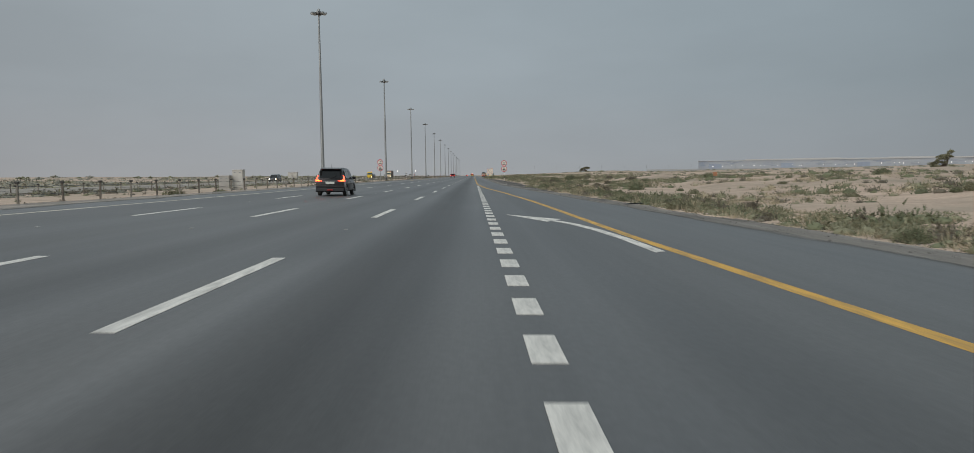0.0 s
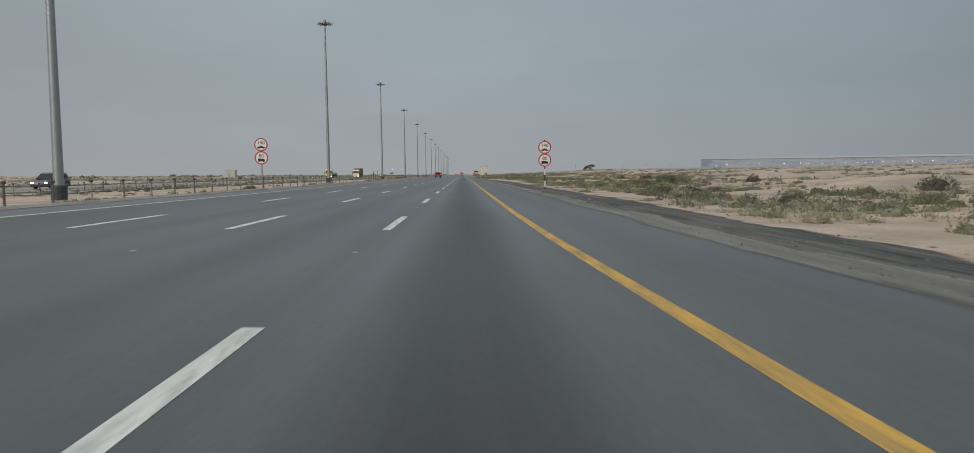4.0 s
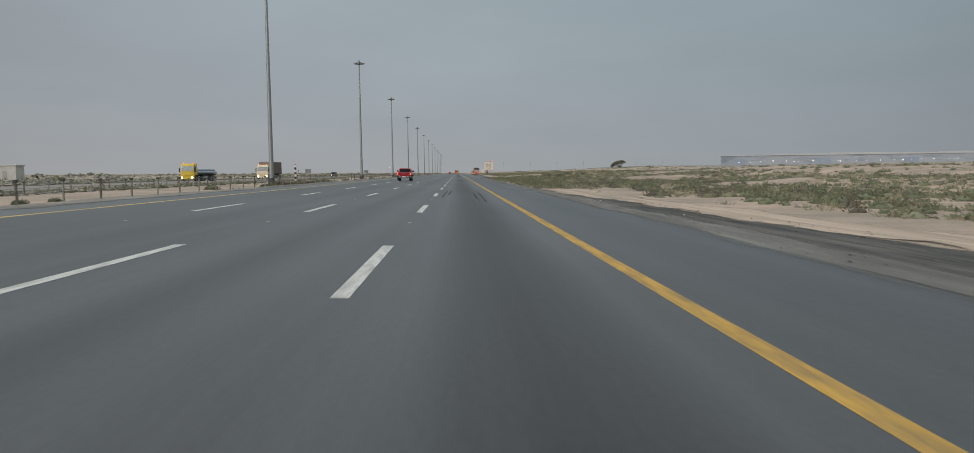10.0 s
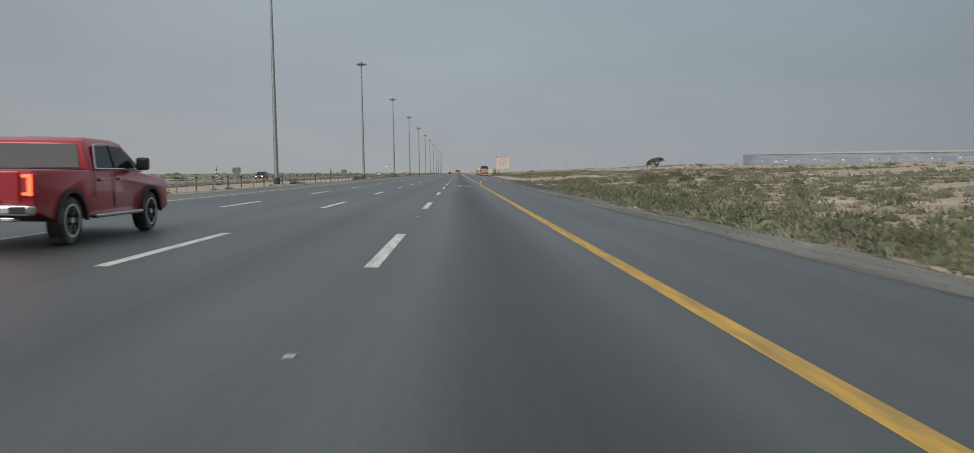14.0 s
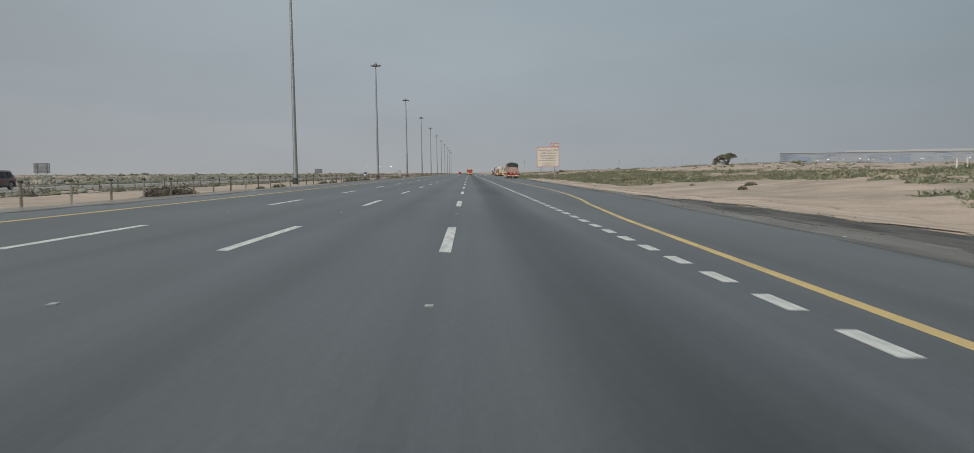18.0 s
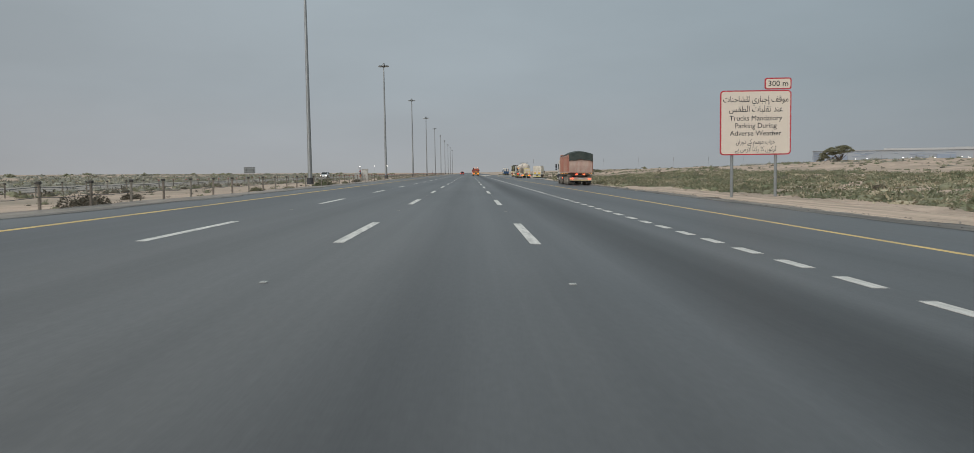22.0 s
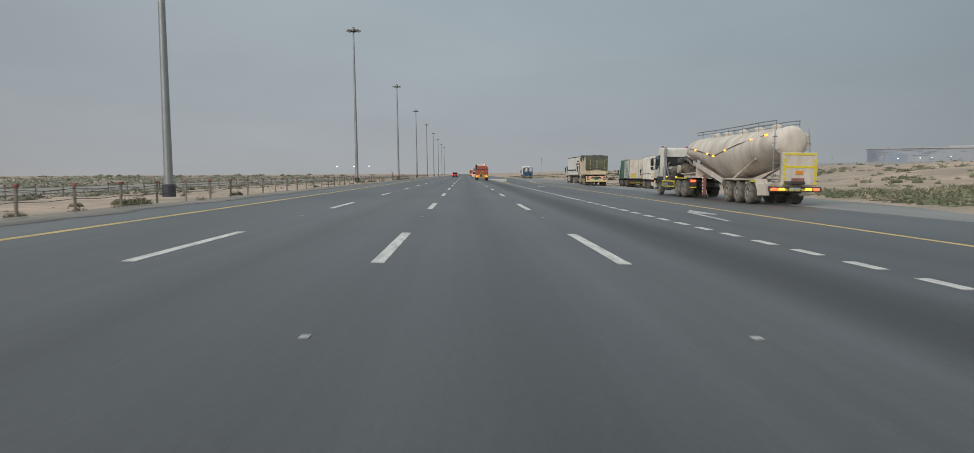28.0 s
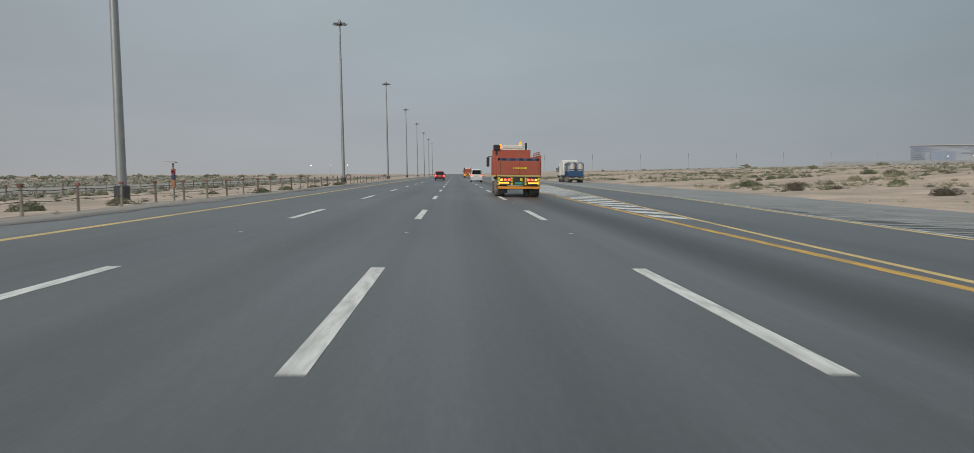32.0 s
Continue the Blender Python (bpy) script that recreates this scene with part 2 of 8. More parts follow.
M = dict(
    asphalt=asphalt_material(),
    layby=mat("worn_paving", (0.215, 0.212, 0.203), rough=0.85, var=0.22, scale=0.5, fine=25, bump=0.3, dirt=(0.26, 0.248, 0.228), dirt_amt=0.6, dirt_scale=0.25, stretch=(1, 0.3, 1)),
    far_road=mat("far_asphalt", (0.25, 0.22, 0.185), rough=0.8, var=0.1, scale=0.3, stretch=(1, 0.1, 1)),
    sand=mat("sand", (0.455, 0.345, 0.268), rough=0.95, var=0.30, scale=0.35, fine=5.0, bump=1.0, dirt=(0.25, 0.215, 0.165), dirt_amt=0.8, dirt_scale=0.09, spec=0.2),
    gravel=feathered(mat("dark_gravel", (0.068, 0.064, 0.060), rough=0.95, var=0.75, scale=3.0, fine=26, bump=1.2, dirt=(0.20, 0.178, 0.152), dirt_amt=0.75, dirt_scale=0.9, stretch=(1.6, 0.16, 1), spec=0.2), 0.25, 0.35, 1.3, 0.16),
    dust=feathered(mat("grey_road_dust", (0.255, 0.235, 0.21), rough=0.95, var=0.3, scale=2.0, fine=20, dirt=(0.14, 0.13, 0.118), dirt_amt=0.8, dirt_scale=0.7, stretch=(1.2, 0.15, 1), spec=0.2), 0.7, 0.3, 1.8, 0.12, 0.9, 0.78),
    pebble=mat("grey_pebbles", (0.13, 0.122, 0.112), rough=0.95, var=0.3, scale=6, island=0.6, spec=0.2),
    faint_white=mat("faint_pale_lines", (0.325, 0.32, 0.31), rough=0.85, var=0.2, scale=1.5, fine=20, dirt=(0.19, 0.188, 0.18), dirt_amt=1.0, dirt_scale=0.8),
    rubber_mark=feathered(mat("tyre_mark_rubber", (0.030, 0.030, 0.031), rough=0.6, var=0.3, scale=2, stretch=(1, 0.3, 1)), 0.5, 0.5, 4.0, 0.35, 1.0, 0.55),
    chassis_dusty=mat("dust_coated_chassis", (0.25, 0.21, 0.17), rough=0.9, var=0.25, scale=3, dirt=(0.10, 0.085, 0.07), dirt_amt=0.7, dirt_scale=1.5),
    # olive leaves made paler, so distance haze sits in the colour
    leaf_hazed=mat("haze_paled_olive_scrub", (0.255, 0.245, 0.20), rough=0.9, var=0.25, scale=0.5, island=0.3, spec=0.1),
    berm=feathered(mat("sand_track", (0.515, 0.395, 0.305), rough=0.95, var=0.3, scale=0.9, fine=8, bump=0.8, dirt=(0.28, 0.225, 0.175), dirt_amt=0.8, dirt_scale=0.6, stretch=(2.2, 0.09, 1), spec=0.2), 0.25, 0.45, 0.9, 0.2),
    white_line=mat("white_road_paint", (0.64, 0.61, 0.56), rough=0.75, var=0.14, scale=3.0, fine=30, bump=0.15, dirt=(0.30, 0.29, 0.27), dirt_amt=0.75, dirt_scale=2.2, stretch=(3, 0.5, 1)),
    worn_white=mat("worn_white_road_paint", (0.50, 0.49, 0.46), rough=0.8, var=0.15, scale=2.0, fine=30, dirt=(0.17, 0.17, 0.165), dirt_amt=0.9, dirt_scale=2.2),
    yellow_line=mat("yellow_road_paint", (0.56, 0.315, 0.055), rough=0.75, var=0.22, scale=3.0, fine=30, dirt=(0.20, 0.145, 0.075), dirt_amt=0.75, dirt_scale=2.2, stretch=(3, 0.35, 1)),
    cream_line=mat("cream_white_road_paint", (0.52, 0.48, 0.40), rough=0.75, var=0.12, scale=1.0, fine=30, dirt=(0.22, 0.20, 0.17), dirt_amt=0.6, dirt_scale=0.5),
    pale_yellow_line=mat("pale_yellow_road_paint", (0.60, 0.42, 0.16), rough=0.75, var=0.12, scale=1.0, fine=30, dirt=(0.25, 0.20, 0.13), dirt_amt=0.6, dirt_scale=0.5),
    pale_post=mat("pale_weathered_post", (0.25, 0.225, 0.19), rough=0.9, var=0.3, scale=3, random_ob=0.2),
    steel=mat("galvanised_steel", (0.30, 0.31, 0.31), rough=0.5, metal=0.6, var=0.12, scale=2, fine=25),
    dark_steel=mat("dark_steel", (0.06, 0.06, 0.065), rough=0.6, metal=0.3, var=0.2, scale=3),
    concrete=mat("concrete", (0.36, 0.34, 0.31), rough=0.9, var=0.18, scale=2.5, fine=30, bump=0.4),
    rust_post=mat("weathered_post", (0.165, 0.140, 0.115), rough=0.9, var=0.3, scale=3, random_ob=0.35),
    faded_cap=mat("faded_red_clamp", (0.24, 0.10, 0.085), rough=0.8, var=0.25, random_ob=0.4),
    dark_cap=mat("dark_rope_clamp", (0.06, 0.055, 0.05), rough=0.8, var=0.2),
    rubber=mat("tyre_rubber", (0.028, 0.027, 0.026), rough=0.9, var=0.3, scale=6, dirt=(0.19, 0.17, 0.14), dirt_amt=0.8, dirt_scale=3),
    rim_cream=mat("cream_rim", (0.50, 0.41, 0.28), rough=0.75, var=0.2, scale=5),
    pink_dust=mat("dusty_pale_red_paint", (0.47, 0.30, 0.245), rough=0.85, var=0.18, scale=1.3, dirt=(0.52, 0.44, 0.37), dirt_amt=0.8, dirt_scale=1.4, stretch=(1, 1, 0.3)),
    rubber_dusty=mat("dusty_tyre_rubber", (0.105, 0.095, 0.080), rough=0.92, var=0.3, scale=6, dirt=(0.30, 0.26, 0.21), dirt_amt=0.9, dirt_scale=2.4),
    rim_beige=mat("dust_coated_rim", (0.45, 0.385, 0.31), rough=0.85, var=0.2, scale=5),
    greasy=mat("greasy_machine_metal", (0.085, 0.07, 0.055), rough=0.65, metal=0.2, var=0.4, scale=4, dirt=(0.30, 0.25, 0.19), dirt_amt=0.8, dirt_scale=2.2),
    white_dusty=mat("dusty_white_cab_paint", (0.70, 0.665, 0.59), rough=0.55, var=0.08, scale=1.5, dirt=(0.46, 0.40, 0.32), dirt_amt=0.55, dirt_scale=1.1, coat=0.15),
    reflect_dull=mat("worn_yellow_tape", (0.48, 0.39, 0.14), rough=0.7, var=0.25, scale=9),
    stripe_grey=mat("faded_grey_stripe", (0.24, 0.23, 0.22), rough=0.6, var=0.15),
    rim_dirty=mat("dusty_rim", (0.30, 0.27, 0.23), rough=0.75, metal=0.2, var=0.25, scale=5),
    alloy=mat("alloy_rim", (0.60, 0.60, 0.61), rough=0.4, metal=0.35, var=0.1),
    glass=mat("dark_glass", (0.009, 0.011, 0.012), rough=0.10, var=0.05, spec=0.3),
    cab_glass=mat("cab_glass", (0.03, 0.055, 0.055), rough=0.08, var=0.1, spec=0.7),
    white_paint=mat("white_truck_paint", (0.76, 0.74, 0.69), rough=0.45, var=0.08, scale=1.5, dirt=(0.36, 0.31, 0.24), dirt_amt=0.55, dirt_scale=0.9, coat=0.3),
    box_white=mat("white_trailer_panel", (0.80, 0.765, 0.69), rough=0.55, var=0.06, scale=0.8, dirt=(0.45, 0.40, 0.32), dirt_amt=0.5, dirt_scale=0.5),
    door_white=mat("dirty_cream_white_door", (0.76, 0.69, 0.58), rough=0.65, var=0.12, scale=1.2, dirt=(0.38, 0.31, 0.23), dirt_amt=0.75, dirt_scale=1.2, stretch=(1, 1, 0.35)),
    curtain=mat("white_tarpaulin", (0.78, 0.74, 0.66), rough=0.7, var=0.08, scale=0.8, bump=0.3, dirt=(0.40, 0.36, 0.30), dirt_amt=0.5, dirt_scale=0.5),
    tank=mat("dusty_white_tank", (0.70, 0.615, 0.525), rough=0.6, var=0.12, scale=0.7, dirt=(0.42, 0.335, 0.255), dirt_amt=0.85, dirt_scale=1.0, stretch=(1, 1, 0.35)),
    cream=mat("cream_paint", (0.78, 0.64, 0.44), rough=0.6, var=0.12, scale=1.2, dirt=(0.50, 0.38, 0.24), dirt_amt=0.6, dirt_scale=0.9),
    rustred=mat("dusty_red_tipper", (0.40, 0.175, 0.125), rough=0.8, var=0.15, scale=1.0, fine=20, dirt=(0.45, 0.33, 0.27), dirt_amt=0.75, dirt_scale=0.7, stretch=(1, 1, 0.4)),
    orange_red=mat("orange_red_body", (0.40, 0.085, 0.045), rough=0.6, var=0.12, scale=1.0, dirt=(0.30, 0.12, 0.08), dirt_amt=0.5, dirt_scale=0.8),
    orange=mat("orange_cab_paint", (0.55, 0.20, 0.055), rough=0.5, var=0.08, dirt=(0.36, 0.2, 0.1), dirt_amt=0.4, coat=0.2),
    green=mat("green_trailer_paint", (0.045, 0.16, 0.095), rough=0.6, var=0.12, dirt=(0.2, 0.22, 0.17), dirt_amt=0.3),
    navy=mat("navy_paint", (0.03, 0.05, 0.10), rough=0.5, var=0.1),
    blue=mat("blue_frame_paint", (0.028, 0.075, 0.16), rough=0.5, var=0.15),
    stripe_blue=mat("dark_blue_stripe", (0.025, 0.06, 0.10), rough=0.6, var=0.1),
    stripe_black=mat("black_stripe", (0.035, 0.035, 0.045), rough=0.6, var=0.2),
    stripe_red=mat("red_stripe", (0.45, 0.08, 0.10), rough=0.6, var=0.2),
    tarp=mat("dark_green_tarpaulin", (0.032, 0.042, 0.038), rough=0.9, var=0.3, scale=2.5, fine=18, bump=1.0, dirt=(0.09, 0.095, 0.08), dirt_amt=0.6, dirt_scale=1.1),
    tarp_grey=mat("dusty_grey_tarpaulin", (0.12, 0.115, 0.085), rough=0.9, var=0.25, scale=2, bump=0.8, dirt=(0.05, 0.06, 0.05), dirt_amt=0.7, dirt_scale=1.5),
    chassis=mat("chassis_black", (0.045, 0.042, 0.04), rough=0.8, var=0.3, scale=3, dirt=(0.16, 0.13, 0.10), dirt_amt=0.6, dirt_scale=1.5),
    chassis_red=mat("chassis_red_oxide", (0.28, 0.11, 0.085), rough=0.8, var=0.2, scale=2, dirt=(0.3, 0.22, 0.17), dirt_amt=0.6),
    plastic=mat("black_plastic", (0.022, 0.022, 0.024), rough=0.6, var=0.2),
    car_grey=mat("dark_grey_car_paint", (0.014, 0.012, 0.013), rough=0.4, metal=0.2, var=0.06, coat=0.4),
    car_red=mat("bright_red_car_paint", (0.36, 0.014, 0.026), rough=0.32, metal=0.3, var=0.06, coat=0.7),
    car_maroon=mat("dark_maroon_car_paint", (0.06, 0.012, 0.014), rough=0.35, metal=0.2, var=0.06, coat=0.6),
    car_white=mat("white_car_paint", (0.62, 0.62, 0.61), rough=0.35, var=0.05, coat=0.6),
    car_black=mat("black_car_paint", (0.025, 0.025, 0.028), rough=0.35, var=0.05, coat=0.6),
    chrome=mat("chrome", (0.6, 0.6, 0.6), rough=0.2, metal=1.0, var=0.05),
    yellow_paint=mat("yellow_cab_paint", (0.62, 0.42, 0.04), rough=0.45, var=0.08, coat=0.3),
    reflect_yellow=mat("yellow_reflective_tape", (0.75, 0.60, 0.03), rough=0.5, var=0.12, scale=8),
    reflect_orange=mat("orange_plate", (0.75, 0.28, 0.03), rough=0.5, var=0.1),
    plate=mat("number_plate", (0.55, 0.56, 0.52), rough=0.5, var=0.1),
    plate_green=mat("green_number_plate", (0.05, 0.35, 0.20), rough=0.5, var=0.1),
    sign_white=mat("white_sign_sheet", (0.74, 0.68, 0.62), rough=0.5, var=0.04),
    sign_cream=mat("cream_sign_sheet", (0.76, 0.66, 0.56), rough=0.5, var=0.04),
    sign_red=mat("red_sign_sheet", (0.50, 0.035, 0.05), rough=0.5, var=0.06),
    black=mat("black_sign_ink", (0.018, 0.018, 0.02), rough=0.6, var=0.1),
    grey_dark_ink=mat("dark_faded_sign_ink", (0.10, 0.09, 0.085), rough=0.6, var=0.1),
    cabinet=mat("dusty_white_cabinet", (0.50, 0.485, 0.45), rough=0.6, var=0.08, dirt=(0.34, 0.30, 0.24), dirt_amt=0.5),
    cabinet_grey=mat("dusty_grey_cabinet", (0.36, 0.345, 0.32), rough=0.6, var=0.1, dirt=(0.28, 0.25, 0.2), dirt_amt=0.5),
    sign_back=mat("grey_sign_back", (0.20, 0.21, 0.21), rough=0.6, metal=0.3, var=0.1),
    container=mat("grey_brown_container", (0.20, 0.16, 0.14), rough=0.75, var=0.15, dirt=(0.27, 0.22, 0.18), dirt_amt=0.5),
    pipe=mat("pale_blue_pipe", (0.36, 0.40, 0.44), rough=0.5, var=0.12),
    leaf=mat("olive_shrub_leaves", (0.192, 0.186, 0.120), rough=0.85, var=0.3, scale=0.5, island=0.3, spec=0.2),
    leaf_green=mat("green_shrub_leaves", (0.148, 0.158, 0.096), rough=0.85, var=0.3, scale=0.5, island=0.3, spec=0.2),
    leaf_dry=mat("dry_shrub_stalks", (0.345, 0.298, 0.208), rough=0.9, var=0.25, scale=0.5, island=0.25, spec=0.2),
    leaf_dark=mat("dark_brown_shrub_twigs", (0.135, 0.118, 0.090), rough=0.9, var=0.3, scale=0.5, island=0.3, spec=0.2),
    bark=mat("grey_brown_bark", (0.12, 0.095, 0.07), rough=0.95, var=0.3, scale=5, bump=0.6),
    # warehouse walls and fence: aerial haze mixed into the base colours
    wall_grey=mat("haze_paled_grey_cladding", (0.395, 0.418, 0.452), rough=0.7, var=0.06, scale=0.05),
    wall_blue=mat("haze_paled_blue_panel", (0.31, 0.355, 0.435), rough=0.6, var=0.12, scale=0.1),
    wall_mid=mat("haze_paled_grey_panel", (0.30, 0.335, 0.385), rough=0.6, var=0.1, scale=0.1),
    fence_pale=mat("haze_paled_yard_fence", (0.36, 0.365, 0.37), rough=0.8, var=0.2, scale=0.4),
    # far poles lightened to imitate haze
    far_pole=mat("haze_paled_far_pole", (0.26, 0.27, 0.28), rough=0.8, var=0.1),
    roof_pale=mat("pale_roof_sheet", (0.50, 0.50, 0.50), rough=0.7, var=0.05),
    tail=glow("red_tail_lamp", (1.0, 0.075, 0.03), 3.8),
    amber=glow("amber_lamp", (1.0, 0.42, 0.05), 1.8),
    beacon=glow("amber_beacon", (1.0, 0.22, 0.02), 1.5),
    head=glow("headlamp", (1.0, 0.86, 0.62), 6.0),
    yard=glow("yard_lamp", (1.0, 0.93, 0.82), 5.0),
    lens_red=mat("red_lamp_lens", (0.35, 0.02, 0.02), rough=0.3, var=0.1),
    lens_amber=mat("amber_lamp_lens", (0.6, 0.25, 0.02), rough=0.3, var=0.1),
    lamp_glass=mat("lamp_glass", (0.45, 0.46, 0.46), rough=0.3, var=0.05),
    crate_orange=mat("rusty_orange_paint", (0.38, 0.17, 0.09), rough=0.8, var=0.2),
    litter=mat("pale_litter", (0.55, 0.54, 0.52), rough=0.8, var=0.1),
    stone=mat("pale_stone", (0.42, 0.36, 0.30), rough=0.9, var=0.2, scale=6),
)


# ---- building helpers ----
def link(name, mesh, parent=None, m=None):
    ob = new(name, mesh)
    if parent:
        ob.parent = parent
    if m is not None:
        ob.matrix_basis = m
    return ob


def to_mesh(name, bm, material, smooth=False):
    me = bpy.data.meshes.new(name)
    bm.normal_update()
    bm.to_mesh(me)
    bm.free()
    me.materials.append(material)
    if smooth:
        me.polygons.foreach_set("use_smooth", [True] * len(me.polygons))
        me.set_sharp_from_angle(angle=radians(40))
    return me


def part(name, bm, material, parent, label="", smooth=False):
    ob = link(name, to_mesh(name, bm, material, smooth), parent)
    return tagged(ob, label) if label else ob


def thing(name, m, label, category, group="", kind=""):
    ob = new(name)
    ob.empty_display_size = 0.2
    ob.matrix_basis = m
    return tagged(ob, label, category, group, kind)


def bx(bm, x0, x1, y0, y1, z0, z1, bevel=0.0):
    r = bmesh.ops.create_cube(bm, size=1.0, matrix=Matrix.LocRotScale(((x0 + x1) / 2, (y0 + y1) / 2, (z0 + z1) / 2), None, (x1 - x0, y1 - y0, z1 - z0)))
    if bevel:
        es = {e for v in r["verts"] for e in v.link_edges}
        bmesh.ops.bevel(bm, geom=list(es), offset=bevel, segments=2, profile=0.5, affect="EDGES")
    return bm


def box(name, x0, x1, y0, y1, z0, z1, material, parent, bevel=0.015, label=""):
    return part(name, bx(bmesh.new(), x0, x1, y0, y1, z0, z1, bevel), M[material], parent, label)


def prism(poly, x0, x1, bevel=0.0, inset=0.0):
    """A solid from a side outline of (y, z) points, from x0 to x1; inset narrows the upper points."""
    bm = bmesh.new()
    top, low = max(p[1] for p in poly), min(p[1] for p in poly)
    mid = (x0 + x1) / 2
    rows = []
    for x in (x0, x1):
        row = []
        for y, z in poly:
            k = 1 - inset * max(0.0, (z - low) / (top - low) - 0.45) / 0.55
            row.append(bm.verts.new((mid + (x - mid) * k, y, z)))
        rows.append(row)
    n = len(poly)
    bm.faces.new(rows[0])
    bm.faces.new(rows[1][::-1])
    for i in range(n):
        bm.faces.new((rows[0][i], rows[1][i], rows[1][(i + 1) % n], rows[0][(i + 1) % n]))
    bmesh.ops.recalc_face_normals(bm, faces=bm.faces)
    if bevel:
        bmesh.ops.bevel(bm, geom=list(bm.edges), offset=bevel, segments=2, profile=0.5, affect="EDGES", clamp_overlap=True)
    return bm


def lathe(profile, axis="X", segs=24):
    """A turned solid: profile of (along, radius)."""
    bm = bmesh.new()
    rings = []
    for a, r in profile:
        ring = []
        for k in range(segs):
            c, s = math.cos(2 * math.pi * k / segs) * r, math.sin(2 * math.pi * k / segs) * r
            ring.append(bm.verts.new({"X": (a, c, s), "Y": (c, a, s), "Z": (c, s, a)}[axis]))
        rings.append(ring)
    for r0, r1 in zip(rings, rings[1:]):
        for k in range(segs):
            bm.faces.new((r0[k], r0[(k + 1) % segs], r1[(k + 1) % segs], r1[k]))
    for ring in (rings[0], rings[-1]):
        bm.faces.new(ring)
    bmesh.ops.recalc_face_normals(bm, faces=bm.faces)
    return bm


def upright(pts, y0, y1):
    """A slab from an outline of (x, z) points, from y0 to y1."""
    bm = bmesh.new()
    f = [bm.verts.new((x, y0, z)) for x, z in pts]
    b = [bm.verts.new((x, y1, z)) for x, z in pts]
    bm.faces.new(f)
    bm.faces.new(b[::-1])
    for i in range(len(pts)):
        bm.faces.new((f[i], f[(i + 1) % len(pts)], b[(i + 1) % len(pts)], b[i]))
    bmesh.ops.recalc_face_normals(bm, faces=bm.faces)
    return bm


def moved(bm, x=0, y=0, z=0, m=None):
    bmesh.ops.transform(bm, matrix=m or Matrix.Translation((x, y, z)), verts=bm.verts)
    return bm


def tube(points, r, segs=6):
    """A round bar along points."""
    bm = bmesh.new()
    pts = [Vector(p) for p in points]
    rings = []
    for i, p in enumerate(pts):
        d = (pts[min(i + 1, len(pts) - 1)] - pts[max(i - 1, 0)]).normalized()
        q = d.to_track_quat("Z", "Y")
        rr = r[i] if isinstance(r, (list, tuple)) else r
        rings.append([bm.verts.new(p + q @ Vector((math.cos(2 * math.pi * k / segs) * rr, math.sin(2 * math.pi * k / segs) * rr, 0))) for k in range(segs)])
    for r0, r1 in zip(rings, rings[1:]):
        for k in range(segs):
            bm.faces.new((r0[k], r0[(k + 1) % segs], r1[(k + 1) % segs], r1[k]))
    bm.faces.new(rings[0][::-1])
    bm.faces.new(rings[-1])
    return bm


def join(a, b):
    me = bpy.data.meshes.new("tmp")
    b.to_mesh(me)
    b.free()
    a.from_mesh(me)
    bpy.data.meshes.remove(me)
    return a


def writing(name, text, size, material, parent, x, z, y, align="CENTER", width=0.0):
    """Words in the built-in font, standing upright and facing the traffic, 6 mm proud of the sheet."""
    cu = bpy.data.curves.new(name, "FONT")
    cu.body, cu.size, cu.align_x, cu.align_y, cu.extrude = text, size, align, "CENTER", 0.002
    cu.resolution_u = 3
    tmp = new(name, cu)
    bpy.context.view_layer.update()
    me = bpy.data.meshes.new_from_object(tmp)
    me.materials.clear()
    me.materials.append(M[material])
    bpy.data.objects.remove(tmp)
    ob = link(name, me, parent, pose(x, y, z, 90, 0, 0))
    if width:
        xs = [v.co.x for v in me.vertices]
        if xs:
            k = width / max(1e-6, max(xs) - min(xs))
            ob.matrix_basis = pose(x, y, z, 90, 0, 0) @ Matrix.Diagonal((k, 1, 1, 1))
    return ob


# ---- the lie of the land ----
def smooth(a, b, v):
    k = np.clip((v - a) / (b - a), 0, 1)
    return k * k * (3 - 2 * k)


EDGE_Y = [-200, 0, 60, 100, 440, 461, 500, 575, 650, 740, 800, 873, 900, 1000, 1100, 1800]
EDGE_X = [12, 11, 8.6, 7.3, 7.3, 8.4, 10.3, 11.4, 12.6, 13.2, 12.6, 10.5, 11.3, 13.4, 12.9, 12.9]
LAY_Y = [700, 740, 780, 800, 873, 900, 960, 1020]
LAY_X = [13.0, 15.5, 20.5, 22.5, 18.0, 19.8, 21.5, 14.0]


def edge(y):
    return np.interp(y, EDGE_Y, EDGE_X)


def layby(y):
    return np.maximum(edge(y), np.interp(y, LAY_Y, LAY_X, left=0, right=0))


def dip(x, y):
    """The lorry park lies a little below the road beyond the paved strip."""
    lo = np.interp(y, [832, 838], [16.1, 17.25])
    return 0.42 * smooth(lo, lo + 0.9, x) * smooth(60, 45, x) * smooth(775, 798, y) * smooth(875, 848, y)


